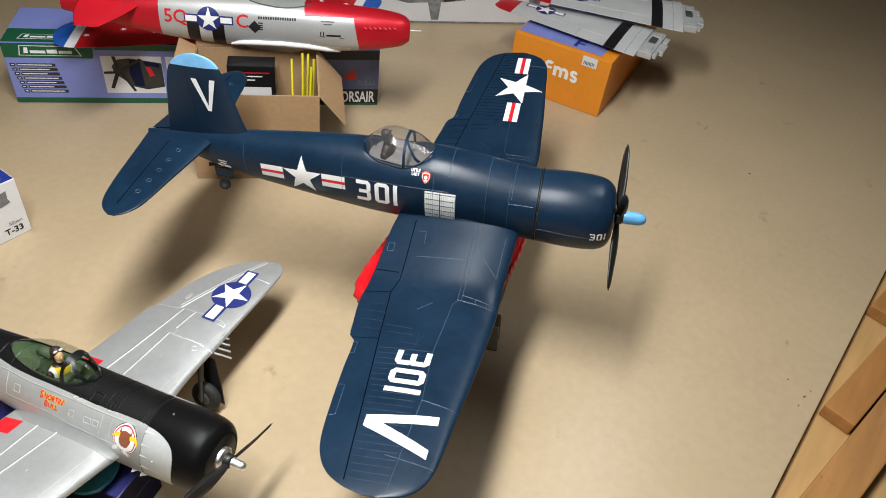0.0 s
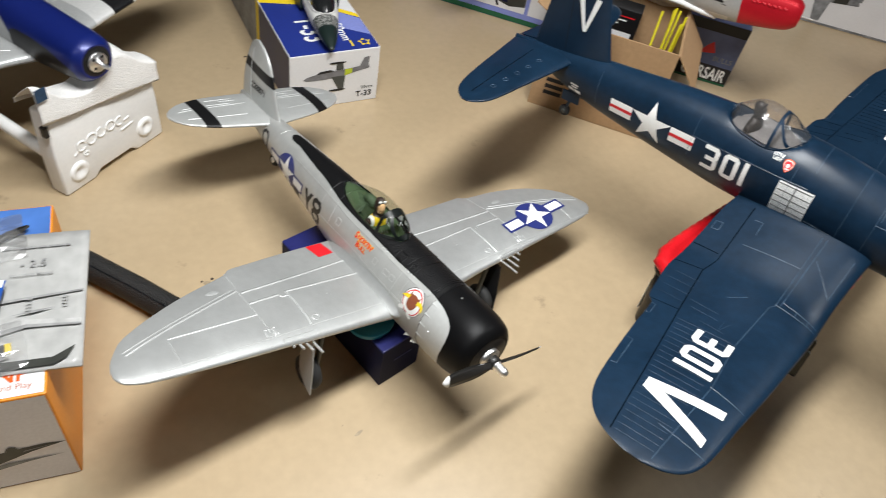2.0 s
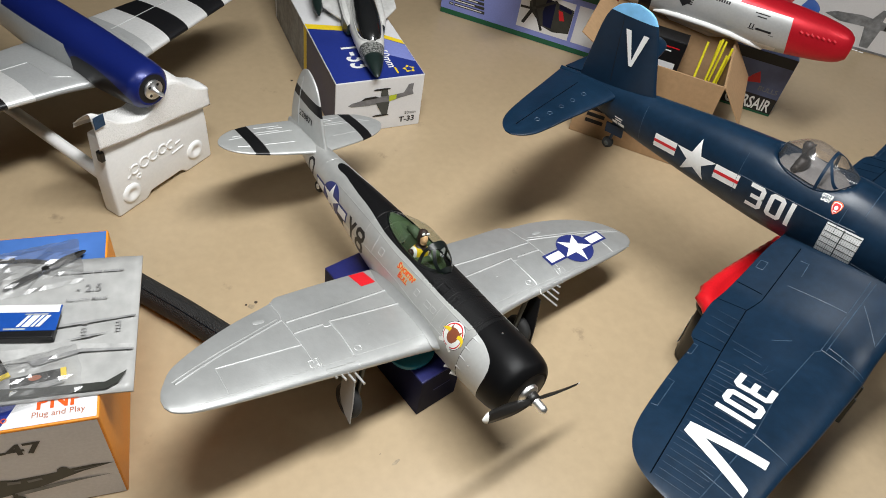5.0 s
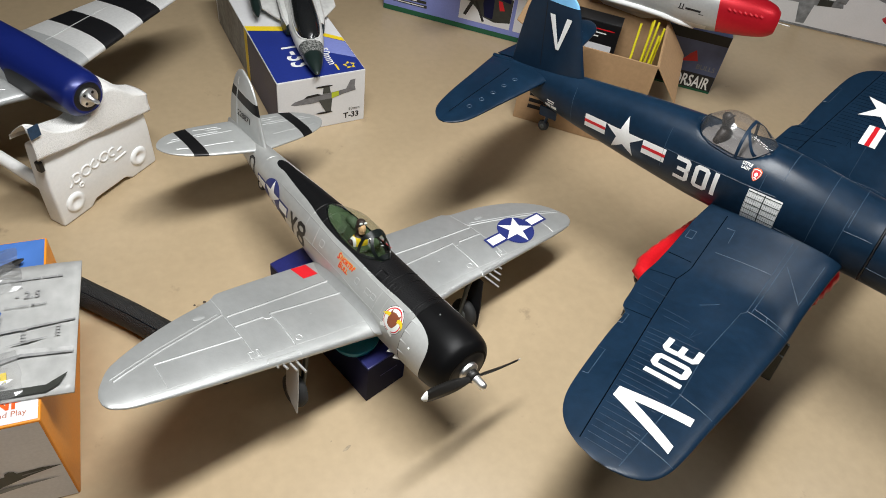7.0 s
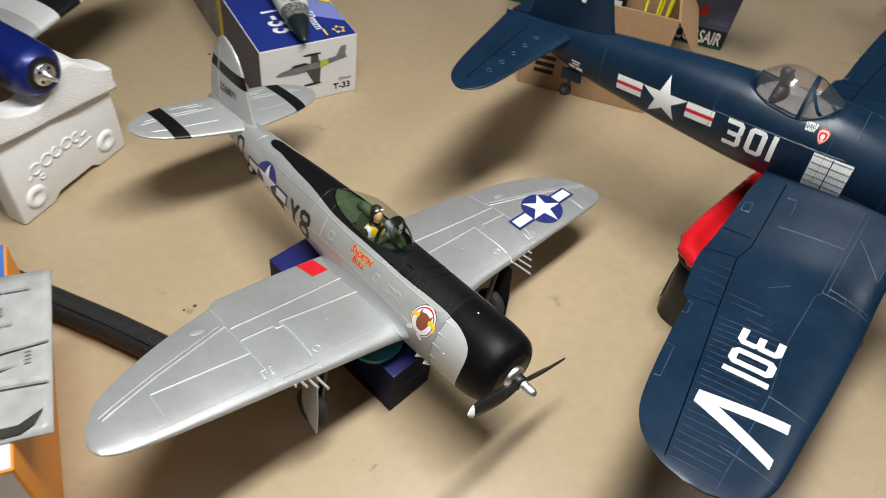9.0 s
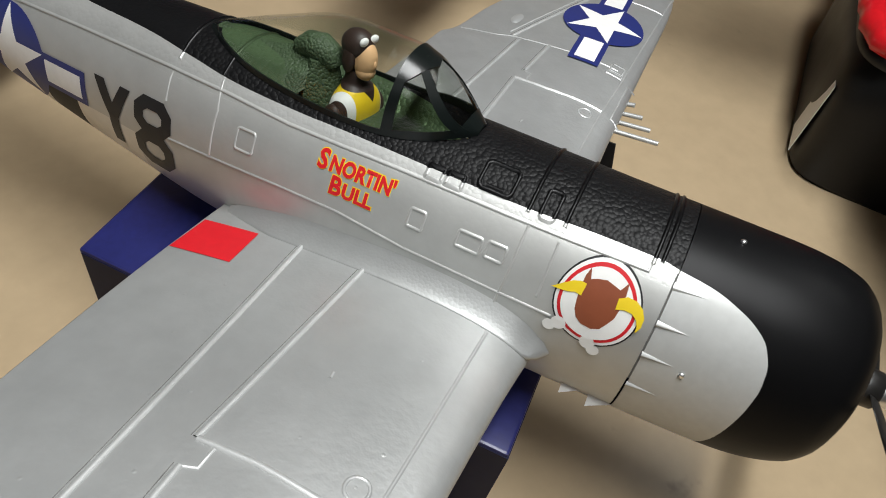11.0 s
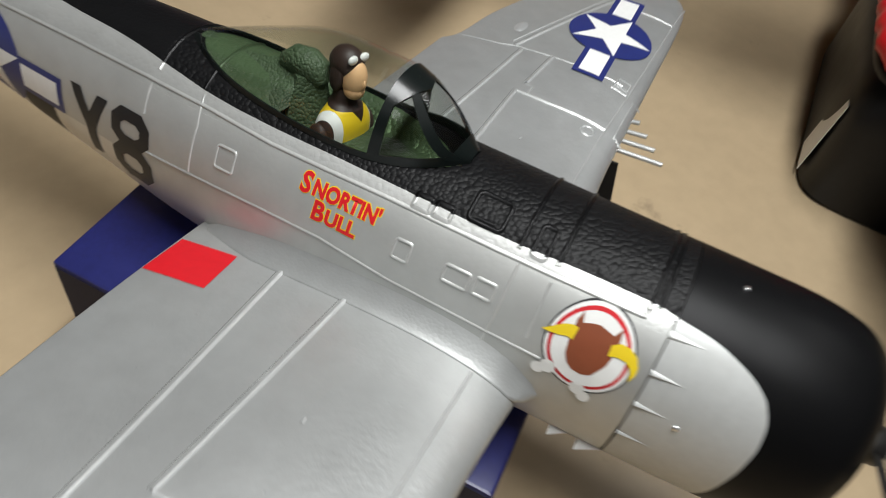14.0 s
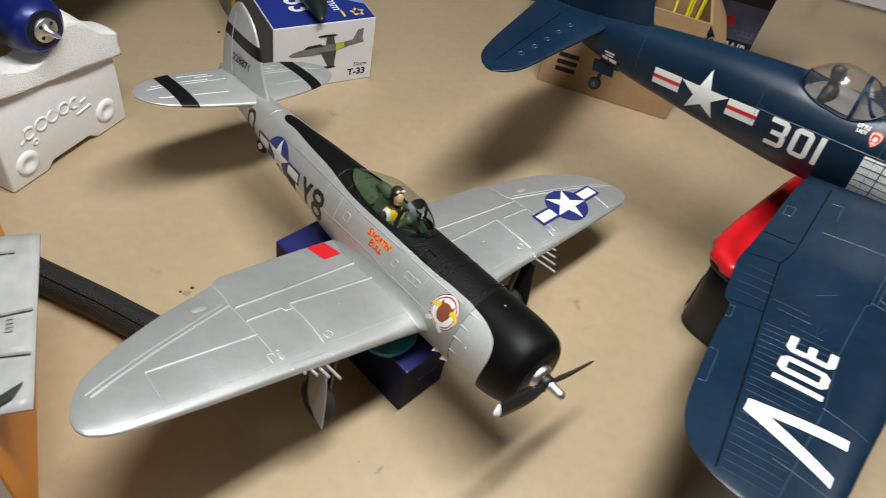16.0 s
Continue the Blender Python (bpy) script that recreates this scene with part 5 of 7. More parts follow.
tagged(placed(part("workbench_top", box_bm(-2.2, 3.4, 0.0, 3.1, -0.022, 0.0, 0.003), TABLE_PAINT), BENCH), "large tan painted workbench top with small stains", "workbench", kind="structure")
STAIN = mat("brown_bench_stain", (0.20, 0.14, 0.085), 0.6, vary=0.25, fine=200, coarse=60)
SCUFF = mat("grey_bench_scuff", (0.37, 0.295, 0.195), 0.5, vary=0.2, fine=200, coarse=60)
bench_top = bpy.data.objects["workbench_top"]
for q, (x, y, r, long, turn, m) in enumerate(((-0.2675, 0.9565, 0.0055, 1.3, 20, SCUFF), (0.137, 0.773, 0.0028, 3.4, 68, SCUFF), (0.105, 0.775, 0.0010, 2.0, 68, SCUFF),
                                              (1.62, 1.19, 0.0035, 3.0, 60, SCUFF), (1.57, 1.03, 0.0025, 2.0, 20, STAIN), (0.50, 0.62, 0.0030, 1.5, 10, SCUFF))):
    ring = [(r * long * (1 + 0.45 * noise.noise(Vector((math.cos(k * 0.45) * 1.3 + q * 7.1, math.sin(k * 0.45) * 1.3, 0.5)))) * math.cos(k * 0.4488), r * (1 + 0.55 * noise.noise(Vector((math.cos(k * 0.45) * 1.7, math.sin(k * 0.45) * 1.7 + q * 5.3, 1.5)))) * math.sin(k * 0.4488)) for k in range(14)]
    b = poly_bm([ring], 1.0)
    bmesh.ops.transform(b, matrix=BENCH.inverted() @ pose(x, y, 0.0004, 0, 0, turn), verts=b.verts[:])
    part("stain", b, m, bench_top)
# timber shelf along the near edge
shelf = empty("timber_shelf", BENCH, "pine timber shelf built along the bench edge", "shelf")
part("board", box_bm(-0.35, 1.5, -0.30, -0.003, -0.050, -0.024, 0.003), PINE_PALE, shelf, "pale pine board")
for x0, y0, ln, wd, m, nm in ((0.312, -0.006, 0.41, 0.072, PINE, "crosspiece"), (0.752, 0.0, 0.50, 0.060, PINE, "crosspiece"), (-0.30, 0.014, 1.30, 0.082, PINE_KNOT, "outer_rail")):
    b = box_bm(0, ln, -wd, 0, 0, 0.036 if nm == "crosspiece" else 0.042, 0.004)
    bmesh.ops.transform(b, matrix=pose(x0, y0 - 0.004, -0.0238, 0, 0, -9.0), verts=b.verts[:])
    part(nm, b, m, shelf, "orange-brown pine beam" if nm == "crosspiece" else "knotty pine rail")
laid_pts = [(0.775, -0.045), (0.805, -0.060), (0.765, -0.068)]
tagged(placed(part("paper_scrap", poly_bm([laid_pts]), YELLOW_DECAL), BENCH @ pose(0, 0, -0.0232)), "small yellow paper scrap on the shelf board", "paper")
# ceiling and walls are unseen; their greys set the bounced light
for name, b, m in (("floor", (-6, 6, -6, 7, -0.96, -0.90), FLOOR_PAINT), ("ceiling", (-6, 6, -6, 7, 2.03, 2.09), CEIL_PAINT),
                   ("wall_north", (-6, 6, 6.9, 7.0, -0.9, 2.03), WALL_PAINT), ("wall_south", (-6, 6, -6.0, -5.9, -0.9, 2.03), WALL_PAINT),
                   ("wall_west", (-6.0, -5.9, -5.9, 6.9, -0.9, 2.03), WALL_PAINT), ("wall_east", (5.9, 6.0, -5.9, 6.9, -0.9, 2.03), WALL_PAINT)):
    tagged(part(name, box_bm(*b, bevel=0), m), "plain " + ("grey concrete floor under the bench" if name == "floor" else "white ceiling out of view over the bench" if name == "ceiling" else "grey painted wall out of view"), name.split("_")[0], kind="structure")

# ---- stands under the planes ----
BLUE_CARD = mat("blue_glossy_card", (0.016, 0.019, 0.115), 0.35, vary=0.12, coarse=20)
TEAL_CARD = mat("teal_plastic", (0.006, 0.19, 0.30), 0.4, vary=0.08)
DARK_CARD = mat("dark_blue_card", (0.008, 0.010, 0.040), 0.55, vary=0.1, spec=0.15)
blue_box = empty("blue_carton", pose(0.132, 0.876, 0, 0, 0, -30), "small dark blue glossy carton under the silver plane", "box")
part("carton", box_bm(-0.32, 0, 0, 0.092, 0.0005, 0.106, 0.002), BLUE_CARD, blue_box)
# darker blue over the carton's front and right end
part("dark_sides", box_bm(-0.318, 0.0006, -0.0006, 0.090, 0.002, 0.103, 0), DARK_CARD, blue_box)
part("writing", box_bm(0.0007, 0.0011, 0.030, 0.070, 0.058, 0.061, 0), BLUE_CARD, blue_box)
teal = spun("teal_tub", [(0.1065, 0.004), (0.1065, 0.040), (0.108, 0.0415), (0.118, 0.043), (0.1185, 0.045), (0.122, 0.045), (0.123, 0.044), (0.123, 0.004)], TEAL_CARD, None, Matrix.Translation((0.084, 0.928, 0)) @ pose(0, 0, 0, 0, -90, 0), "", 40)
tagged(teal, "teal plastic tub on the blue carton", "tub")

BIN = mat("black_moulded_plastic", (0.008, 0.008, 0.009), 0.42, vary=0.1, bump=0.08, bump_scale=90, spec=0.3)
RED_LID = mat("red_moulded_plastic", (0.62, 0.010, 0.016), 0.30, vary=0.06, bump=0.05, bump_scale=40)
# local x runs along the front, local y away from it
stand = empty("storage_tote", Matrix(((0.85, 0.527, 0, 0.657), (-0.527, 0.85, 0, 1.179), (0, 0, 1, 0), (0, 0, 0, 1))), "black plastic storage tote with a red lid under the navy plane", "tote")


def rounded(hx, y0, y1, cut, z, wave=0.0, n=132):
    """A rounded rectangle with softly cut corners, walked round evenly; wave scallops its edge."""
    cy, hy = (y0 + y1) / 2, (y1 - y0) / 2
    out = []
    for k in range(n):
        a = 2 * math.pi * (k + 0.5) / n
        c, q = math.cos(a), math.sin(a)
        r = (abs(c / hx) ** cut + abs(q / hy) ** cut) ** (-1 / cut) * (1 + wave * math.sin(40 * a))
        out.append((r * c, cy + r * q, z))
    return out


def ringed(name, rings, material, parent, label="", caps=(True, True)):
    n = len(rings[0])
    vs = [v for ring in rings for v in ring]
    fs = [(i * n + k, i * n + (k + 1) % n, (i + 1) * n + (k + 1) % n, (i + 1) * n + k) for i in range(len(rings) - 1) for k in range(n)]
    if caps[0]:
        fs.append(tuple(range(n)))
    if caps[1]:
        fs.append(tuple(range(len(vs) - n, len(vs))))
    return mesh_from(name, vs, fs, material, parent, label)


ringed("tote_body", [rounded(0.122, 0.006, 0.375, 7, 0.0), rounded(0.125, 0.003, 0.378, 8, 0.006), rounded(0.128, 0.0, 0.381, 8, 0.10), rounded(0.131, -0.003, 0.384, 8, 0.170)], BIN, stand)
ringed("tote_rim", [rounded(0.131, -0.003, 0.384, 8, 0.158), rounded(0.137, -0.009, 0.390, 8, 0.160), rounded(0.137, -0.009, 0.390, 8, 0.171)], BIN, stand)
tl = part("tote_label", box_bm(0.010, 0.062, -0.0008, 0.0, 0.012, 0.108, 0), WHITE, stand, "white paper label")
tl.matrix_basis = pose(-0.1255, 0.048, 0, 0, 3.0, -90) @ pose(-0.05, 0, 0)
ringed("lid", [rounded(0.136, -0.008, 0.389, 6, 0.1715), rounded(0.143, -0.015, 0.396, 6, 0.172, 0.012), rounded(0.147, -0.019, 0.400, 6, 0.180, 0.014), rounded(0.143, -0.015, 0.396, 6, 0.193, 0.010), rounded(0.135, -0.007, 0.388, 5.5, 0.197, 0.004),
               rounded(0.125, 0.003, 0.378, 5, 0.194), rounded(0.117, 0.012, 0.369, 5, 0.183), rounded(0.105, 0.026, 0.355, 5, 0.180)], RED_LID, stand, "red lid with a scalloped raised rim")

# ---- cartons ----
CARD = mat("brown_corrugated_card", (0.40, 0.25, 0.13), 0.75, vary=0.08, fine=90, coarse=8)
CARD_DARK = mat("brown_card_inside", (0.28, 0.17, 0.09), 0.8, vary=0.1)
ORANGE_CARD = mat("orange_printed_card", (0.78, 0.27, 0.02), 0.45, vary=0.05)
LILAC_CARD = mat("lilac_blue_printed_card", (0.22, 0.26, 0.60), 0.42, vary=0.06, coarse=9)
WHITE_CARD = mat("white_printed_card", (0.72, 0.72, 0.73), 0.45, vary=0.03)
SKY_CARD = mat("sky_blue_printed_card", (0.060, 0.155, 0.44), 0.4, vary=0.2, fine=12, coarse=5)
NAVY_CARD = mat("royal_blue_printed_card", (0.018, 0.035, 0.23), 0.4, vary=0.06)
GREEN_CARD = mat("dark_green_printed_card", (0.012, 0.10, 0.045), 0.45, vary=0.06)
GREY_PHOTO = mat("grey_printed_photo", (0.25, 0.26, 0.27), 0.45, vary=0.35, fine=40, coarse=12)
DARK_PHOTO = mat("dark_printed_photo", (0.035, 0.037, 0.032), 0.45, vary=0.2, fine=50, coarse=20)
PURPLE_CARD = mat("grey_violet_printed_card", (0.046, 0.050, 0.115), 0.45, vary=0.2, coarse=9)


def flat(name, polys, m, material, parent, label="", lift=0.0):
    """Printing: flat shapes on the plane of m, in its x and y."""
    bm = bmesh.new()
    for p in polys:
        bm.faces.new([bm.verts.new(m @ Vector((q[0], q[1], lift))) for q in p])
    return part(name, bm, material, parent, label)


def words(name, text, h, m, material, parent, label="", bold=0.0, stretch=1.0, align="CENTER"):
    bm = text_bm(text, h, 10.0, bold, align, stretch)
    bmesh.ops.transform(bm, matrix=m, verts=bm.verts[:])
    return part(name, bm, material, parent, label)


def face(x, y, z, kind):
    """Axes of a carton's printed side: front (-y), right (+x) or top."""
    if kind == "front":
        return pose(x, y, z, 90, 0, 0)
    if kind == "right":
        return pose(x, y, z, 90, 0, 90)
    if kind == "left":
        return pose(x, y, z, 90, 0, -90)
    return pose(x, y, z, 0, 0, 0)


def plane_print(parent, m, k, body, accent=None):
    """A little printed plane in outline: body, wing, tail."""
    flat("printed_plane", [[(-0.5 * k, 0.0), (-0.40 * k, 0.05 * k), (-0.1 * k, 0.085 * k), (0.25 * k, 0.06 * k), (0.47 * k, 0.07 * k), (0.5 * k, 0.0), (0.2 * k, -0.03 * k), (-0.3 * k, -0.05 * k)],
                           [(0.36 * k, 0.055 * k), (0.46 * k, 0.24 * k), (0.53 * k, 0.24 * k), (0.5 * k, 0.05 * k)]], m, body, parent)
    flat("printed_wing", [[(-0.02 * k, -0.02 * k), (0.17 * k, -0.02 * k), (0.15 * k, -0.28 * k), (0.05 * k, -0.28 * k)], [(0.02 * k, 0.07 * k), (0.14 * k, 0.07 * k), (0.14 * k, 0.2 * k), (0.08 * k, 0.2 * k)]], m, body, parent, lift=0.0003)
    if accent:
        flat("printed_band", [[(0.2 * k, -0.03 * k), (0.36 * k, -0.012 * k), (0.36 * k, 0.066 * k), (0.2 * k, 0.066 * k)]], m, accent, parent, lift=0.0006)


# jet's carton: white end, blue top
jet_box = empty("jet_plane_carton", pose(-0.383, 1.539, 0, 0, 0, 44.5), "long white and blue printed carton for a small jet model", "box")
JW, JL, JH = 0.238, 0.62, 0.158
part("carton", box_bm(0, JW, 0, JL, 0.0005, JH, 0.002), WHITE_CARD, jet_box)
flat("top_print", [[(0.002, 0.002), (JW - 0.002, 0.002), (JW - 0.002, 0.145), (0.14, 0.225), (0.002, 0.265)]], face(0, 0, JH + 0.0006, "top"), NAVY_CARD, jet_box, "royal blue top panel")
flat("top_band", [[(0.002, 0.265), (0.14, 0.225), (JW - 0.002, 0.145), (JW - 0.002, 0.165), (0.14, 0.25), (0.002, 0.29)]], face(0, 0, JH + 0.0006, "top"), YELLOW_DECAL, jet_box)
flat("side_print", [rect_poly(-0.262, -0.002, 0.002, JH - 0.002)], face(-0.0006, 0, 0, "left"), PURPLE_CARD, jet_box, "dark grey violet side")
flat("side_print", [rect_poly(-0.292, -0.263, 0.002, JH - 0.002)], face(-0.0006, 0, 0, "left"), YELLOW_DECAL, jet_box)
flat("side_print", [rect_poly(-0.60, -0.293, 0.002, JH - 0.002)], face(-0.0006, 0, 0, "left"), GREY_PHOTO, jet_box)
words("model_name", "T-33", 0.017, face(0.200, -0.0008, 0.024, "front"), BLACK_DECAL, jet_box, "black lettering T-33", 0.0006)
words("model_size", "50mm", 0.0095, face(0.208, -0.0008, 0.044, "front"), GREY_PLASTIC, jet_box)
GREY_PRINT = mat("grey_ink", (0.18, 0.18, 0.19), 0.45, vary=0.2, fine=80, coarse=30)
LIME = mat("lime_ink", (0.50, 0.58, 0.03), 0.45, vary=0.1)
jp = face(0.118, -0.0008, 0.092, "front")
flat("printed_plane", [[(-0.085, -0.004), (-0.074, 0.003), (-0.050, 0.008), (-0.040, 0.015), (-0.012, 0.017), (0.0, 0.012), (0.040, 0.015), (0.066, 0.018), (0.078, 0.042), (0.092, 0.044), (0.090, 0.022), (0.094, 0.010), (0.060, 0.004), (0.020, -0.006), (-0.030, -0.010), (-0.075, -0.008)]], jp, GREY_PRINT, jet_box)
flat("printed_wing", [[(-0.010, -0.004), (0.028, -0.004), (0.024, -0.044), (0.010, -0.044)], [(0.002, 0.014), (0.024, 0.014), (0.020, 0.034), (0.004, 0.034)]], jp, GREY_PLASTIC, jet_box, lift=0.0003)
for zc in (0.0355, -0.045):
    flat("printed_tank", [[(q[0] * 3.2 + 0.006, q[1] * 0.42 + zc) for q in disc_poly(0.0072, 20)]], jp, BLACK_DECAL, jet_box, lift=0.0005)
flat("printed_canopy", [[(-0.050, 0.008), (-0.040, 0.015), (-0.012, 0.017), (-0.004, 0.011)]], jp, BLACK_DECAL, jet_box, lift=0.0005)
flat("printed_band", [[(0.026, -0.004), (0.046, 0.002), (0.046, 0.0155), (0.026, 0.0138)]], jp, LIME, jet_box, lift=0.0006)
flat("top_fade", [[(JW - 0.003, 0.060), (JW - 0.003, 0.142), (0.15, 0.216), (0.135, 0.130)]], face(0, 0, JH + 0.0009, "top"), LILAC_CARD, jet_box)
words("model_name", "T-33", 0.062, pose(0.088, 0.112, JH + 0.0012, 0, 0, -90), WHITE, jet_box, "white lettering T-33", 0.0016, 0.72)
words("model_size", "50mm", 0.024, pose(0.165, 0.086, JH + 0.0012, 0, 0, -90), WHITE, jet_box, "", 0.0004)
flat("maker_mark", [star_poly(0.018, 0, 0.6)], face(0.205, 0.030, JH + 0.0012, "top"), YELLOW_DECAL, jet_box)
flat("maker_writing", [rect_poly(0.168, 0.173, 0.016, 0.044)], face(0, 0, JH + 0.0012, "top"), YELLOW_DECAL, jet_box)
flat("maker_mark", [star_poly(0.012, 0.3, 0.6)], face(0.205, 0.030, JH + 0.0016, "top"), NAVY_CARD, jet_box)

# small jet lying on it
JET_GREY = mat("weathered_grey_foam", (0.66, 0.66, 0.64), 0.5, vary=0.10, fine=90, coarse=20, bump=0.15, bump_scale=240)
JET_NOSE = mat("dark_green_nose_paint", (0.010, 0.020, 0.018), 0.4, vary=0.1)
SMOKE = mat("smoked_canopy", (0.012, 0.013, 0.014), 0.12, vary=0.05, coat=0.5)
JET_SPECK = mat("speckled_grey_band", (0.30, 0.30, 0.29), 0.5, vary=0.1, fine=120, stains=(260, 0.44, 10, (0.05, 0.055, 0.05)))
jet = empty("model_jet_plane", jet_box.matrix_world @ pose(0.100, -0.020, JH + 0.030, 0, 0, -101) @ Matrix.Scale(1.2, 4), "white foam model jet with dark nose on its carton", "model plane")
JB = Body([(-0.55, 0.022, 0.030, -0.022), (-0.42, 0.034, 0.034, -0.025), (-0.26, 0.040, 0.030, -0.025), (-0.14, 0.034, 0.026, -0.024), (-0.07, 0.0235, 0.018, -0.022), (-0.03, 0.0145, 0.008, -0.017), (-0.008, 0.0068, -0.001, -0.012), (-0.002, 0.0040, -0.004, -0.009), (0.0, 0.001, -0.006, -0.007)])
JB.mesh("fuselage", JET_GREY, jet, "white foam fuselage", 50, 40, x1=-0.0905)
JB.mesh("nose_band", JET_SPECK, jet, "speckled grey band", 10, 40, x0=-0.0905, x1=-0.058)
JB.mesh("nose_cone", JET_NOSE, jet, "dark green nose cone", 20, 40, x0=-0.058)
JC = [(-0.30, 0.010, 0.040), (-0.26, 0.024, 0.052), (-0.19, 0.0280, 0.057), (-0.14, 0.0270, 0.051), (-0.112, 0.0225, 0.040), (-0.097, 0.015, 0.029), (-0.091, 0.007, 0.0235)]
canopy_mesh("canopy", JC, JB, SMOKE, jet, "dark smoked canopy", -0.299, -0.0915, 28, 16)
for s in (-1, 1):
    rod("canopy_frame", [canopy_point(JC, JB, -0.0915 - 0.205 * k / 20, 0.0 if s < 0 else 1.0) + Vector((0, 0, 0.0006)) for k in range(21)], 0.0022, JET_GREY, jet, "pale canopy frame", n=8)
    w = Wing([(0.03, -0.21, -0.38, -0.010, 0.016), (0.06, -0.245, -0.375, -0.008, 0.013), (0.085, -0.28, -0.365, -0.006, 0.009)], s)
    w.mesh("wing", JET_GREY, jet, "", 14, 14)
    # boxy intake: pale top, black mouth and outer face
    bm = bmesh.new()
    rows = [(-0.178, 0.030, 0.0415, -0.016, 0.010), (-0.205, 0.030, 0.0480, -0.020, 0.016), (-0.30, 0.030, 0.0500, -0.020, 0.017)]
    rings = [[bm.verts.new((x, s * y, z)) for y, z in ((y0, z0), (y1, z0), (y1, z1 - 0.004), (y1 - 0.004, z1), (y0, z1))] for x, y0, y1, z0, z1 in rows]
    for r0, r1 in zip(rings, rings[1:]):
        for q in range(5):
            f = bm.faces.new([r0[q], r0[(q + 1) % 5], r1[(q + 1) % 5], r1[q]])
            f.material_index = 1 if q in (0, 1) else 0
    bm.faces.new(rings[0]).material_index = 1
    bm.faces.new(list(reversed(rings[-1])))
    bmesh.ops.recalc_face_normals(bm, faces=bm.faces[:])
    part("air_intake", bm, [JET_GREY, JET_NOSE], jet, "pale air intake with black mouth")
rod("tip_tank", [(-0.235, -0.098, 0.000), (-0.26, -0.098, 0.002), (-0.34, -0.098, 0.003), (-0.40, -0.098, 0.002)], [0.003, 0.010, 0.013, 0.004], JET_NOSE, jet, "dark tip tank", n=14)

# plane carton in front with the leaflet and bags
RUST_INK = mat("rust_ink", (0.42, 0.13, 0.06), 0.5, vary=0.08)
KIT_FRONT = mat("pinkish_grey_printed_card", (0.78, 0.76, 0.80), 0.45, vary=0.05, coarse=7)
kit_box = empty("plane_kit_carton", pose(-0.237, 0.541, 0, 0, 0, 37), "orange, blue and white printed carton for a model plane kit", "box")
KW, KD, KH = 0.86, 0.372, 0.232
part("carton", box_bm(-KW, 0, 0, KD, 0.0005, KH, 0.003), ORANGE_CARD, kit_box)
flat("front_print", [rect_poly(-KW + 0.003, -0.003, 0.003, KH - 0.003)], face(0, -0.0006, 0, "front"), KIT_FRONT, kit_box, "white printed front")
words("model_name", "P-47", 0.029, face(-0.126, -0.0012, 0.181, "front"), BLACK_DECAL, kit_box, "black marker lettering P-47", 0.0012, 1.15)
kf = face(0, -0.0012, 0, "front")
flat("printed_bomber", [[(-0.003, 0.104), (-0.050, 0.092), (-0.085, 0.078), (-0.120, 0.064), (-0.176, 0.052), (-0.36, 0.050), (-0.36, 0.098), (-0.24, 0.106), (-0.162, 0.107), (-0.140, 0.100), (-0.100, 0.101), (-0.060, 0.106), (-0.030, 0.108)]], kf, DARK_PHOTO, kit_box)
flat("printed_wing", [[(-0.012, 0.071), (-0.060, 0.066), (-0.100, 0.058), (-0.150, 0.050), (-0.150, 0.060), (-0.085, 0.072)], [(-0.165, 0.107), (-0.163, 0.123), (-0.161, 0.123), (-0.160, 0.107)]], kf, GREY_PHOTO, kit_box, lift=0.0003)
for shape in ([(-0.083, 0.102), (-0.080, 0.112), (-0.074, 0.116), (-0.067, 0.113), (-0.064, 0.104)], [(-0.150 + q[0], 0.040 + q[1]) for q in disc_poly(0.011, 14)], [(-0.190 + q[0], 0.041 + q[1]) for q in disc_poly(0.010, 14)], rect_poly(-0.154, -0.147, 0.046, 0.058), rect_poly(-0.194, -0.187, 0.046, 0.058)):
    flat("printed_detail", [shape], kf, DARK_PHOTO, kit_box, lift=0.0006)
for shape in ([(-0.125, 0.093), (-0.105, 0.095), (-0.105, 0.089), (-0.125, 0.086)], [(-0.150, 0.098), (-0.133, 0.095), (-0.135, 0.088), (-0.152, 0.089)], [(-0.060, 0.099), (-0.020, 0.103), (-0.020, 0.102), (-0.060, 0.096)]):
    flat("printed_pane", [shape], kf, GREY_PRINT, kit_box, lift=0.0006)
flat("top_print", [rect_poly(-KW + 0.003, -0.003, 0.075, KD - 0.003)], face(0, 0, KH + 0.0005, "top"), SKY_CARD, kit_box, "sky blue printed top")
flat("top_strip", [rect_poly(-KW + 0.003, -0.100, 0.003, 0.074)], face(0, 0, KH + 0.0005, "top"), NAVY_CARD, kit_box)
flat("top_label", [[(-0.125, 0.003), (-0.003, 0.003), (-0.003, 0.085), (-0.085, 0.085)]], face(0, 0, KH + 0.0010, "top"), WHITE_CARD, kit_box)
words("kit_writing", "PNP", 0.024, face(-0.052, 0.037, KH + 0.0016, "top"), ORANGE_DECAL, kit_box, "orange lettering PNP", 0.0008)
words("kit_writing", "Plug and Play", 0.0095, face(-0.052, 0.018, KH + 0.0016, "top"), RUST_INK, kit_box)
words("kit_writing", "epo", 0.012, face(-0.128, 0.018, KH + 0.0012, "top"), ORANGE_DECAL, kit_box)

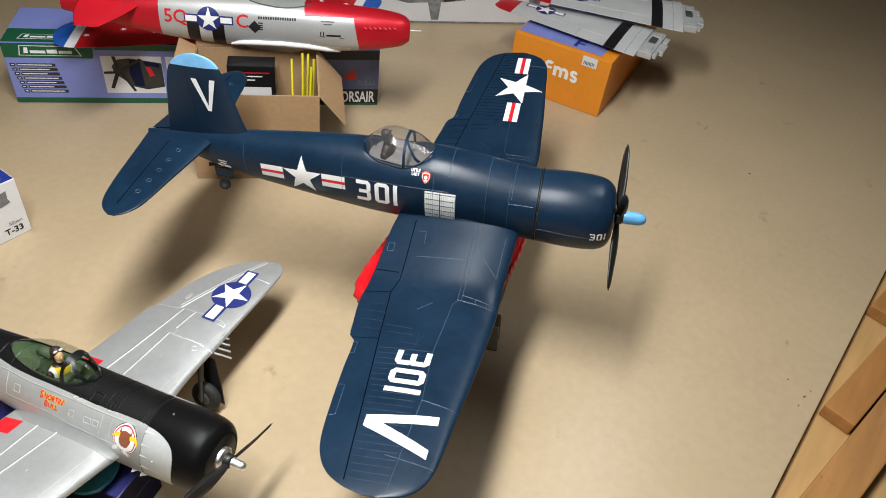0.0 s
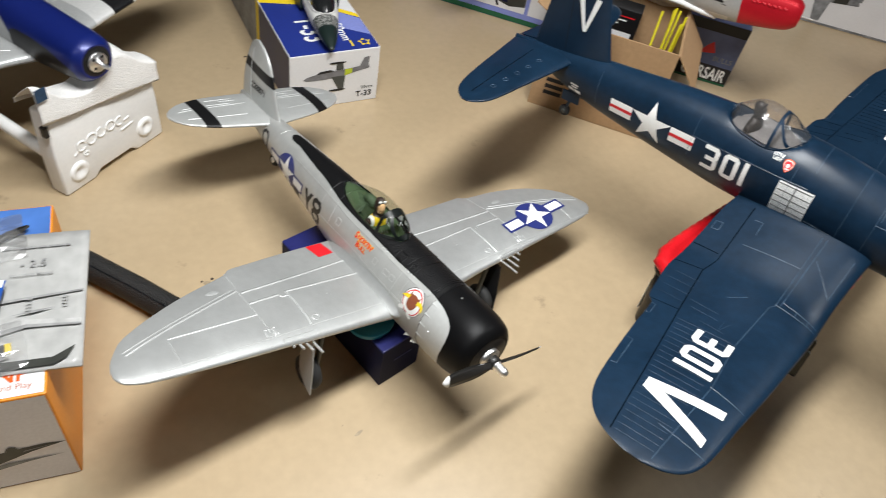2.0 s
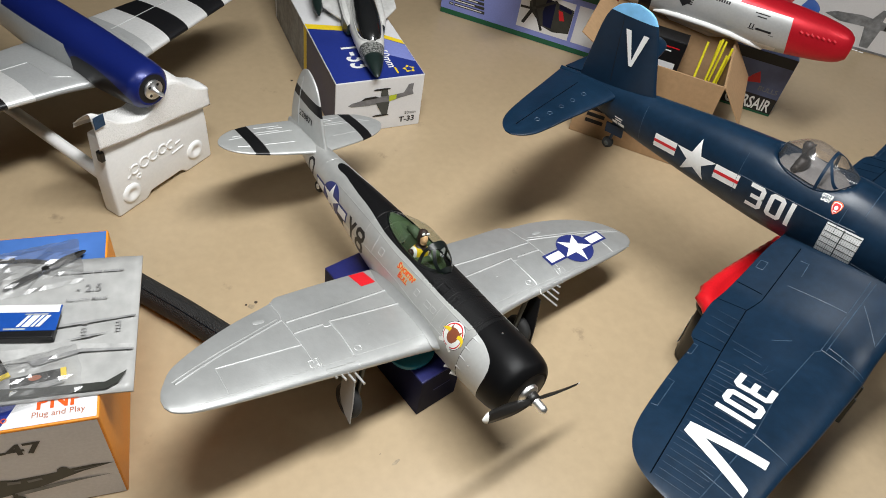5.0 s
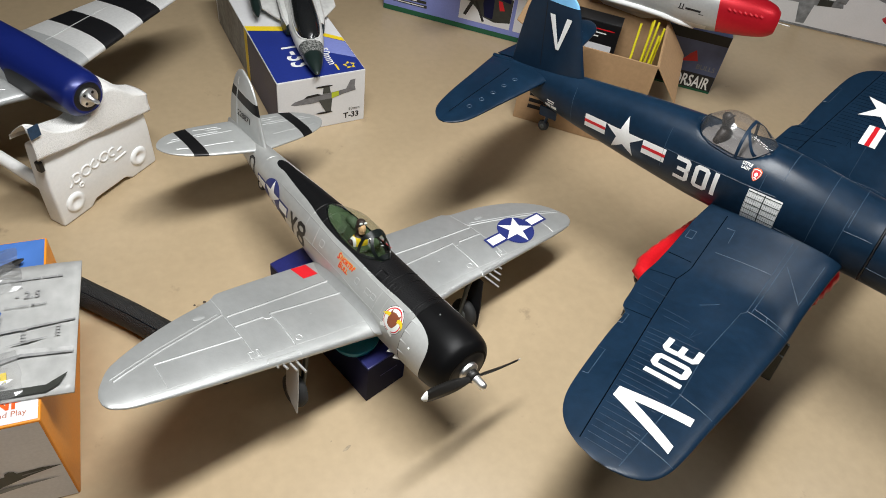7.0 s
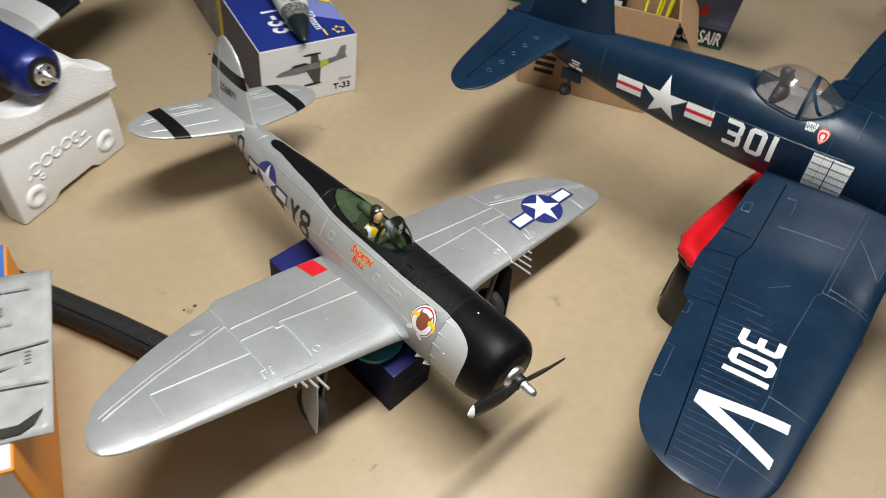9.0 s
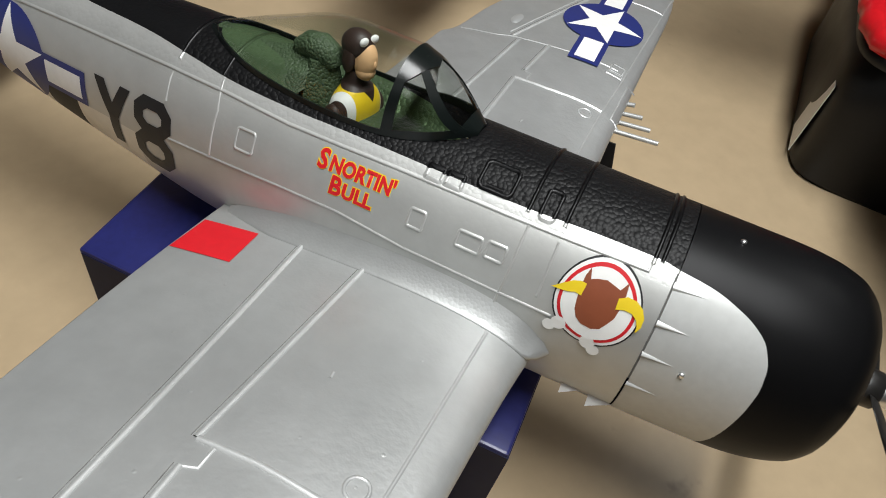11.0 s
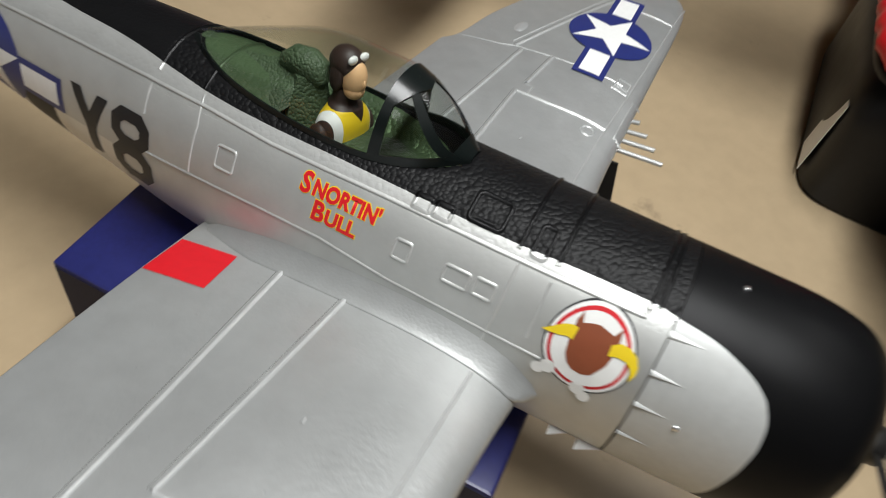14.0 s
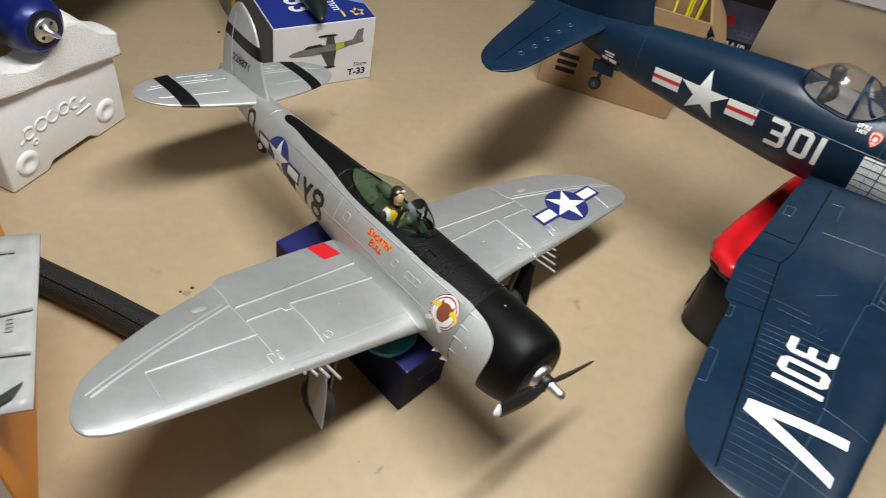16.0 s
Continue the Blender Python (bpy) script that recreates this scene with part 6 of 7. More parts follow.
PAPER = mat("grey_printed_paper", (0.42, 0.42, 0.41), 0.4, vary=0.12, fine=35, coarse=9, coat=0.1)
manual = empty("instruction_booklet", kit_box.matrix_world @ pose(0.030, 0.034, KH + 0.0015, 0, 0, -2.5), "grey printed instruction booklet lying on the carton", "booklet")
vs, fs = [], []
NX, NY = 24, 16
for lev in (0.0, 0.0035):
    for j in range(NY + 1):
        for i in range(NX + 1):
            x, y = -0.30 + 0.315 * i / NX, 0.265 * j / NY
            edge = max(0.0, (x + 0.02) / 0.035)
            vs.append((x, y, lev + 0.001 + 0.0020 * math.sin(x * 21) * math.sin(y * 13) ** 2 - 0.0015 * edge))
q = (NX + 1) * (NY + 1)
for j in range(NY):
    for i in range(NX):
        a = j * (NX + 1) + i
        fs += [(a, a + 1, a + NX + 2, a + NX + 1), (q + a, q + a + 1, q + a + NX + 2, q + a + NX + 1)]
for i in range(NX):
    for a in (i, NY * (NX + 1) + i):
        fs.append((a, a + 1, q + a + 1, q + a))
for j in range(NY):
    for a in (j * (NX + 1), j * (NX + 1) + NX):
        fs.append((a, a + NX + 1, q + a + NX + 1, q + a))
mesh_from("cover", vs, fs, PAPER, manual)
top = lambda x, y: pose(x, y, 0.0078)
PALE_PRINT = mat("pale_grey_ink", (0.47, 0.47, 0.46), 0.42, vary=0.15, fine=60, coarse=14)
MID_PRINT = mat("mid_grey_ink", (0.31, 0.31, 0.31), 0.42, vary=0.25, fine=50, coarse=16)
flat("cover_photo", [[(-0.295, 0.118), (-0.10, 0.128), (0.012, 0.137), (0.012, 0.134), (-0.10, 0.123), (-0.295, 0.112)]], top(0, 0), MID_PRINT, manual)
flat("cover_photo", [[(-0.295, 0.060), (-0.13, 0.066), (-0.060, 0.080), (0.012, 0.073), (0.012, 0.081), (-0.050, 0.088), (-0.085, 0.098), (-0.140, 0.090), (-0.295, 0.085)]], top(0, 0), PALE_PRINT, manual, "pale printed plane on the cover")
flat("cover_photo", [[(-0.13, 0.066), (-0.060, 0.080), (0.012, 0.073), (0.012, 0.070), (-0.060, 0.074), (-0.120, 0.056)], [(-0.085, 0.098), (-0.050, 0.105), (-0.025, 0.107), (-0.052, 0.100)], [(-0.098 + q[0], 0.068 + q[1]) for q in disc_poly(0.0045, 12)]], pose(0, 0, 0.0081), MID_PRINT, manual)
flat("cover_photo", [rect_poly(-0.064 + 0.048 * q, -0.056 + 0.048 * q, 0.107 + 0.006 * j, 0.109 + 0.006 * j) for q in range(2) for j in range(4)], pose(0, 0, 0.0082), MID_PRINT, manual)
flat("cover_photo", [[(-0.295, 0.004), (-0.020, 0.004), (-0.004, 0.014), (0.006, 0.034), (-0.022, 0.017), (-0.10, 0.018), (-0.20, 0.026), (-0.295, 0.024)]], pose(0, 0, 0.0082), DARK_PHOTO, manual)
flat("cover_photo", [[(-0.20, 0.026), (-0.10, 0.018), (-0.075, 0.024), (-0.095, 0.036), (-0.16, 0.040)]], pose(0, 0, 0.0080), MID_PRINT, manual)
flat("printed_line", [rect_poly(-0.112 + d, -0.110 + d + w, 0.2305, 0.2345) for d, w in ((0, 0.016), (0.021, 0.006), (0.030, 0.022), (0.056, 0.010), (0.070, 0.020), (0.093, 0.006))], top(0, 0), MID_PRINT, manual)
words("cover_writing", "- 2.5", 0.015, top(-0.060, 0.198), MID_PRINT, manual, "", 0.0002)
words("cover_writing", "Instruction Manual", 0.0058, top(-0.062, 0.176), MID_PRINT, manual, "", 0.0001)
FILM = glass_mat("clear_plastic_film", (0.96, 0.96, 0.96), 0.22, 1.5, 0.38, 0.10)


def crumpled_bag(name, m, w, d, h, label, seed):
    """A flat bag of clear film with creases."""
    random.seed(seed)
    vs, fs = [], []
    n = 15
    off = Vector((seed * 3.1, 1.7, 0.3))
    for j in range(n + 1):
        for i in range(n + 1):
            x, y = w * (i / n - 0.5), d * (j / n - 0.5)
            e = min(i, n - i, j, n - j) / n * 6
            z = h * min(1, e) * (0.35 + 0.9 * abs(noise.noise(Vector((x * 38, y * 38, 0)) + off))) + 0.005 * abs(noise.noise(Vector((x * 70, y * 95, 2)) + off)) + 0.0008 * abs(noise.noise(Vector((x * 210, y * 170, 4)) + off))
            vs.append((x + 0.004 * noise.noise(Vector((y * 40, x * 40, 5)) + off), y, max(z, 0.0006)))
    for j in range(n):
        for i in range(n):
            a = j * (n + 1) + i
            fs.append((a, a + 1, a + n + 2, a + n + 1))
    ob = mesh_from(name, vs, fs, FILM, None, "", False)
    ob.matrix_world = m
    return tagged(ob, label, "bag")


KT = kit_box.matrix_world
crumpled_bag("clear_plastic_bag", KT @ pose(-0.120, 0.285, KH + 0.0075, 0, 0, 10), 0.17, 0.10, 0.016, "clear plastic bag holding a black propeller on the carton", 1)
crumpled_bag("clear_plastic_bag", KT @ pose(-0.100, 0.072, KH + 0.0085, 0, 0, 10), 0.15, 0.085, 0.018, "crumpled clear plastic bag with small parts on the booklet", 2)


def spare_prop(x, y, z, a, half):
    """A two-bladed propeller lying flat."""
    e = empty("spare_propeller", KT @ pose(x, y, z, 0, 0, a), "black spare propeller in a clear bag on the carton", "propeller", "spare propellers in the bag")
    vs, fs = tube_mesh([(0, 0, -0.004), (0, 0, 0.004)], 0.0055, 14)
    mesh_from("hub", vs, fs, PROP_BLACK, e)
    for turn in (0, 180):
        bm = bmesh.new()
        rows = [(0.003, 0.0035), (half * 0.25, 0.0062), (half * 0.5, 0.0075), (half * 0.8, 0.0062), (half * 0.95, 0.004), (half, 0.0015)]
        rings = [[bm.verts.new((q, w * u, w * u * 0.35 * (1 - q / half) + h)) for u, h in ((-1, 0), (0, 0.0012), (1, 0), (0, -0.0010))] for q, w in rows]
        for r0, r1 in zip(rings, rings[1:]):
            for q in range(4):
                bm.faces.new((r0[q], r0[(q + 1) % 4], r1[(q + 1) % 4], r1[q]))
        bm.faces.new(rings[0])
        bm.faces.new(rings[-1])
        bmesh.ops.recalc_face_normals(bm, faces=bm.faces[:])
        bmesh.ops.transform(bm, matrix=pose(0, 0, 0, 0, 0, turn), verts=bm.verts[:])
        part("blade", bm, PROP_BLACK, e)


spare_prop(-0.087, 0.281, KH + 0.0125, 31, 0.066)
spare_prop(-0.140, 0.312, KH + 0.0055, -13, 0.070)
BATTERY_BLUE = mat("blue_battery_label", (0.012, 0.075, 0.36), 0.35, vary=0.08)
card_pack = empty("battery_pack", KT @ pose(-0.120, 0.172, KH + 0.0075, 0, 0, -8), "flat blue and black battery pack with a white label", "battery")
part("wrapper", box_bm(-0.075, 0.060, -0.028, 0.022, 0, 0.013, 0.002), BLACK_PLASTIC, card_pack)
part("label", box_bm(-0.070, 0.062, -0.016, 0.032, 0.0132, 0.0142, 0), BATTERY_BLUE, card_pack, "blue label")
part("label_strip", box_bm(-0.066, 0.060, 0.018, 0.032, 0.0143, 0.0148, 0), WHITE, card_pack, "white edge of the label")
flat("label_mark", [[(x0, -0.009), (x0 + wd, -0.009), (x0 + wd + 0.012, 0.012), (x0 + 0.012, 0.012)] for x0, wd in ((0.006, 0.005), (0.0135, 0.010), (0.026, 0.004), (0.0325, 0.006))], pose(0, 0, 0.0146), WHITE, card_pack, "slanted white bars")
flat("label_mark", [[(0.013, 0.013), (0.045, 0.013), (0.047, 0.0155), (0.015, 0.0155)], rect_poly(-0.056, -0.020, 0.002, 0.010), rect_poly(-0.010, 0.020, -0.0145, -0.0115)], pose(0, 0, 0.0146), PALE_PRINT, card_pack)
for k, (x, y, a) in enumerate(((-0.140, 0.112, -63), (-0.080, 0.074, 6))):
    b = part("loose_propeller", box_bm(-0.036, 0.036, -0.008, 0.008, 0, 0.003, 0.001), [PROP_BLACK], None)
    b.matrix_world = KT @ pose(x, y, KH + 0.0085, 0, 0, a)
    tagged(b, "black propeller blade with yellow tip in a clear bag", "propeller blade")
    part("yellow_tip", box_bm(0.029, 0.0364, -0.0082, 0.0082, -0.0001, 0.0033, 0), YELLOW_DECAL, b, "yellow tip")
    laid("maker_mark", poly_bm([disc_poly(0.0045, 16, 1.9)], 0.006), lambda p, q: Vector((p - 0.004, q, 0.0032)), RUST_INK, b, "rust oval mark")

# black foam tube lying behind the silver plane's wing
FOAM_BLACK = mat("black_pipe_foam", (0.013, 0.013, 0.013), 0.62, vary=0.3, fine=300, coarse=40, bump=0.9, bump_scale=420, bump_kind="cells")
tube = rod("foam_tube", [(-0.62, 0.905, 0.027), (-0.50, 0.885, 0.027), (-0.36, 0.868, 0.027), (-0.22, 0.845, 0.027), (-0.12, 0.825, 0.027)], 0.026, FOAM_BLACK, None, n=24)
rod("slit", [(-0.60, 0.8895, 0.0508), (-0.50, 0.8725, 0.0508), (-0.36, 0.8555, 0.0508), (-0.22, 0.8325, 0.0508), (-0.13, 0.8145, 0.0508)], 0.0008, GROOVE, tube, "slit along the tube", 6)
tagged(tube, "black foam pipe insulation tube lying on the bench", "foam tube")

# ---- white foam cradle, towel and the blue-nosed plane on it ----
EPS = mat("white_moulded_foam", (0.86, 0.86, 0.85), 0.6, vary=0.03, fine=120, coarse=10, bump=0.09, bump_scale=320)
cradle = empty("foam_cradle", pose(-0.647, 1.038, 0, 0, 0, 80.8), "white moulded foam cradle end with round bosses", "stand")
CL, CT = 0.282, 0.045
outline = [(0.0, 0.0), (0.079, 0.0), (0.096, 0.014), (0.184, 0.014), (0.202, 0.0), (CL, 0.0), (CL - 0.002, 0.10), (CL - 0.012, 0.205), (0.17, 0.210), (0.145, 0.196), (0.115, 0.196), (0.09, 0.210), (0.004, 0.212), (-0.002, 0.10)]
bm = bmesh.new()
f = bm.faces.new([bm.verts.new((x, 0, z)) for x, z in outline])
r = bmesh.ops.extrude_face_region(bm, geom=[f])
for v in [g for g in r["geom"] if isinstance(g, bmesh.types.BMVert)]:
    v.co.y += CT
bmesh.ops.recalc_face_normals(bm, faces=bm.faces[:])
bmesh.ops.bevel(bm, geom=bm.edges[:], offset=0.006, segments=3, affect="EDGES", profile=0.5)
part("cradle_end", bm, EPS, cradle, "", True)
for x, z in ((0.043, 0.045), (0.232, 0.049)):
    spun("round_boss", [(-0.010, 0.026), (0.002, 0.024), (0.0055, 0.019), (0.0045, 0.012), (0.001, 0.008), (0.0, 0.001)], EPS, cradle, pose(x, 0, z, 0, 0, -90), "round moulded boss", 28)
arc = lambda cx, cz, r, a0, a1: [(cx + r * math.cos(math.radians(a0 + (a1 - a0) * k / 14)), cz + r * math.sin(math.radians(a0 + (a1 - a0) * k / 14))) for k in range(15)]
FRONT = lambda a, b, l: Vector((a, -0.0002 - max(l, 0), b))
for shape in (arc(0.062, 0.100, 0.011, 40, 330), arc(0.090, 0.103, 0.012, 0, 360), arc(0.116, 0.105, 0.011, 90, 400), arc(0.142, 0.106, 0.011, 0, 360), arc(0.166, 0.104, 0.010, 60, 290), [(0.042, 0.086), (0.050, 0.092), (0.052, 0.112)], [(0.178, 0.098), (0.193, 0.101)], arc(0.070, 0.076, 0.005, 0, 360), [(0.165, 0.078), (0.20, 0.082)]):
    ridge("moulded_mark", [shape], FRONT, EPS, cradle, 0.0055, 0.0022, 0.004)
part("strap", box_bm(-0.008, 0.002, -0.0015, 0.012, 0.162, 0.186, 0.002), BLACK_PLASTIC, cradle, "black strap end")
rod("cradle_rail", [(-0.695, 1.072, 0.075), (-1.06, 1.158, 0.085)], 0.014, EPS, None, "", 18)
tagged(bpy.data.objects["cradle_rail"], "white foam rail running back from the cradle end", "rail")
TOWEL = mat("white_quilted_paper_towel", (0.87, 0.86, 0.84), 0.85, vary=0.05, fine=200, coarse=18, bump=0.55, bump_scale=430, bump_kind="cells")
vs, fs = [], []
NU, NV = 44, 30
for j in range(NV + 1):
    v = j / NV
    for i in range(NU + 1):
        u = i / NU
        x = -0.012 + 0.301 * u + 0.002 * math.sin(9 * v + 3 * u)
        top = 0.2215 + 0.066 * (1 - 0.75 * max(0.0, min(1.0, (v - 0.40) / 0.35))) * math.exp(-((x + 0.016) / 0.050) ** 2) + (0.040 + 0.016 * max(0.0, min(1.0, (v - 0.45) / 0.3))) * math.exp(-((x - 0.185) / 0.045) ** 2) - 0.010 * math.exp(-((x - 0.115) / 0.035) ** 2) - 0.026 * max(0.0, (x - 0.225) / 0.065) + 0.0008 * math.sin(40 * x)
        hem = 0.203 - 0.050 * u + 0.001 * math.sin(8 * u + 1)
        drop = top - hem
        s = v * 0.20
        out = 0.007 + 0.004 * abs(math.sin(5 * u + 1)) * min(1, max(0, (0.075 - s) / 0.06))
        if s < 0.075:
            k = s / 0.075
            y, z = -out, top - drop * (1 - k) - 0.004 * (1 - k) ** 3
        elif s < 0.155:
            k = (s - 0.075) / 0.08
            y, z = -out + (CT + 0.010 + out) * k, top + 0.003 * math.sin(math.pi * k)
        else:
            k = (s - 0.155) / 0.045
            y, z = CT + 0.011, top - 0.012 * k
        vs.append((x, y, z))
for j in range(NV):
    for i in range(NU):
        a = j * (NU + 1) + i
        fs.append((a, a + 1, a + NU + 2, a + NU + 1))
towel = mesh_from("paper_towel", vs, fs, TOWEL)
so = towel.modifiers.new("thickness", "SOLIDIFY")
so.thickness = 0.0015
tagged(placed(towel, cradle.matrix_world), "folded white quilted paper towel draped over the foam cradle", "towel")
DENIM = mat("dark_blue_cloth", (0.02, 0.05, 0.10), 0.8, vary=0.2)
tg = part("cloth_tag", box_bm(-0.012, 0.012, -0.0145, -0.0135, 0.254, 0.281, 0), DENIM)
tagged(placed(tg, cradle.matrix_world), "small dark blue cloth tag on the towel", "tag")


def racer_livery(x, y, z):
    low = x.curve([(-0.222, 0.46), (-0.209, 0.58), (-0.168, 0.605), (-0.13, 0.58), (-0.093, 0.518), (-0.051, 0.36), (-0.03, 0.20)], -0.222, -0.03)
    blue = (x + z).gt(-0.213).max(z.gt(0.0275) * x.gt(-0.46))
    return [(blue, (0.008, 0.018, 0.150)), (z.lt((low - 0.46) * 0.123) * x.gt(-0.216) * x.lt(-0.045), (0.010, 0.010, 0.013))]


def stripes(x, y, z):
    a = y.abs() - y.lt(0.0) * 0.040
    return [(a.gt(0.118), (0.78, 0.78, 0.77)), ((a.gt(0.171) * a.lt(0.230)).max(a.gt(0.295) * a.lt(0.355)), (0.014, 0.014, 0.016))]


RACER = mat("blue_and_silver_paint", (0.50, 0.51, 0.51), 0.36, 0.20, vary=0.05, coarse=12, coat=0.08, livery=racer_livery)
STRIPED = mat("silver_wing_with_black_and_white_bands", (0.50, 0.51, 0.51), 0.35, 0.35, vary=0.05, coarse=10, livery=stripes)
racer = empty("blue_nosed_model_plane", pose(-0.575, 1.155, 0.283, 0, -1, -14), "silver model plane with glossy blue nose and striped wings", "model plane")
RB = Body([(-0.75, 0.024, 0.045, -0.03), (-0.55, 0.040, 0.055, -0.060), (-0.40, 0.050, 0.060, -0.075), (-0.25, 0.053, 0.056, -0.070), (-0.15, 0.051, 0.050, -0.062), (-0.07, 0.048, 0.045, -0.054), (-0.042, 0.044, 0.041, -0.048), (-0.034, 0.039, 0.036, -0.043), (-0.032, 0.034, 0.031, -0.038)])
RB.mesh("fuselage", RACER, racer, "glossy blue nose on silver fuselage", 70, 56)
for s in (-1, 1):
    w = Wing([(0.035, -0.165, -0.40, -0.040, 0.038), (0.10, -0.180, -0.395, -0.034, 0.034), (0.30, -0.205, -0.365, -0.018, 0.026), (0.46, -0.228, -0.335, -0.006, 0.016), (0.50, -0.25, -0.315, -0.003, 0.006)], s)
    o = w.mesh("wing", STRIPED, racer, "silver wing with black and white bands", 40, 22)
    ridge("panel_seam", [[(-0.20, 0.07), (-0.22, 0.10), (-0.30, 0.10)], [(-0.30, 0.10), (-0.31, 0.28)]], lambda a, b, l, w=w: w.top(a, b, l), SILVER_SEAM, o, 0.002, 0.0008)
rm = pose(0, 0, -0.003)
spun("cowl_mouth", [(-0.0330, 0.0330), (-0.0312, 0.0300), (-0.0308, 0.0240), (-0.0309, 0.001)], BLACK_PLASTIC, racer, rm, "black cowl mouth", 28)
sh = spun("motor", [(-0.0310, 0.0205), (-0.0265, 0.0205), (-0.0258, 0.0195), (-0.0255, 0.0085), (-0.0225, 0.0075), (-0.0220, 0.0048), (-0.002, 0.0045), (0.004, 0.002)], CHROME, racer, rm, "bright metal motor and shaft", 24)
for k in range(4):
    a = math.pi / 4 + math.pi / 2 * k
    spun("motor_hole", [(-0.0262, 0.0032), (-0.0252, 0.0032), (-0.0251, 0.0005)], BLACK_PLASTIC, sh, pose(0, 0.0135 * math.cos(a), -0.003 + 0.0135 * math.sin(a)), n=12)

# ---- cartons along the back ----
pilot_blue = empty("engine_photo_carton", pose(-0.394, 2.321, 0, 0, 0, 0.3), "long lilac and green printed carton with an engine photograph", "box")
SL, SH = 0.66, 0.200
part("carton", box_bm(0, SL, 0, 0.24, 0.0005, SH, 0.002), LILAC_CARD, pilot_blue)
fr = face(0, -0.0007, 0, "front")
flat("top_print", [rect_poly(0.002, SL - 0.002, 0.002, 0.09)], face(0, 0, SH + 0.0006, "top"), GREEN_CARD, pilot_blue, "dark green top edge")
for m, h in ((face(0, 0, SH + 0.0010, "top"), 0.020), (fr, 0.159)):
    frame_mark = [[(0.043, h), (0.215, h), (0.200, h + 0.032), (0.050, h + 0.032)], [(0.046, h + 0.002), (0.211, h + 0.002), (0.198, h + 0.030), (0.052, h + 0.030)]]
    flat("maker_mark", frame_mark[:1], m, WHITE, pilot_blue, lift=0.0006)
    flat("maker_mark", frame_mark[1:], m, GREEN_CARD, pilot_blue, lift=0.0010)
    flat("maker_mark", [[(0.058, h + 0.008), (0.070, h + 0.008), (0.072, h + 0.026), (0.062, h + 0.026)], rect_poly(0.076, 0.118, h + 0.008, h + 0.017), rect_poly(0.122, 0.150, h + 0.008, h + 0.020), rect_poly(0.154, 0.190, h + 0.008, h + 0.017)], m, WHITE, pilot_blue, lift=0.0014)
flat("green_band", [rect_poly(0.252, SL - 0.001, SH - 0.020, SH - 0.002)], fr, GREEN_CARD, pilot_blue)
flat("green_band", [rect_poly(0.001, SL - 0.001, 0.002, 0.019)], fr, GREEN_CARD, pilot_blue, "dark green lower band")
flat("green_band", [[(0.001, 0.152), (0.245, 0.152), (0.251, SH - 0.002), (0.001, SH - 0.002)]], fr, GREEN_CARD, pilot_blue)
flat("printed_photo", [rect_poly(0.264, 0.438, 0.037, 0.162)], fr, WHITE_CARD, pilot_blue, lift=0.0003)
flat("printed_engine", [[(0.292, 0.128), (0.310, 0.150), (0.345, 0.155), (0.437, 0.140), (0.437, 0.060), (0.385, 0.050), (0.345, 0.060), (0.315, 0.088), (0.296, 0.104)]], fr, DARK_PHOTO, pilot_blue, lift=0.0005)
flat("printed_nacelle", [[(0.345, 0.150), (0.375, 0.152), (0.378, 0.060), (0.350, 0.063), (0.340, 0.105)], [(0.386, 0.147), (0.430, 0.138), (0.430, 0.125), (0.388, 0.133)]], fr, DARK_CARD, pilot_blue, lift=0.0007)
flat("printed_blade", [[(0.305, 0.115), (0.296, 0.161), (0.306, 0.161), (0.314, 0.117)], [(0.305, 0.112), (0.266, 0.110), (0.266, 0.102), (0.303, 0.104)], [(0.300, 0.108), (0.278, 0.055), (0.288, 0.052), (0.311, 0.104)], [(0.312, 0.106), (0.345, 0.042), (0.352, 0.046), (0.318, 0.112)], [(0.314, 0.118), (0.375, 0.156), (0.382, 0.150), (0.318, 0.111)]], fr, BLACK_DECAL, pilot_blue, lift=0.0010)
flat("printed_badge", [[(0.388, 0.128), (0.402, 0.126), (0.414, 0.098), (0.398, 0.094)]], fr, RED_DECAL, pilot_blue, lift=0.0010)
flat("printed_photo", [rect_poly(0.450, 0.56, 0.037, 0.162)], fr, WHITE_CARD, pilot_blue, lift=0.0003)
for k in range(7):
    z, x0, x1 = 0.124 - 0.0145 * k, 0.011 + 0.003 * k, 0.135 + 0.003 * k
    flat("printed_line", [rect_poly(x0 + 0.018, x1, z, z + 0.0095)], fr, DARK_PHOTO, pilot_blue, lift=0.0004)
    flat("printed_square", [rect_poly(x0, x0 + 0.014, z, z + 0.0095)], fr, DARK_PHOTO, pilot_blue, lift=0.0004)
    flat("printed_line", [rect_poly(x0 + 0.021, x1 - 0.010 - 0.012 * (k % 3), z + 0.0032, z + 0.0062), rect_poly(x0 + 0.003, x0 + 0.011, z + 0.0035, z + 0.006)], fr, WHITE, pilot_blue, lift=0.0007)


def tricolour(x, y, z):
    s = y + (x + 0.2) * 0.3
    return [(s.gt(0.482), (0.75, 0.75, 0.75)), (s.gt(0.512), (0.02, 0.10, 0.42))]


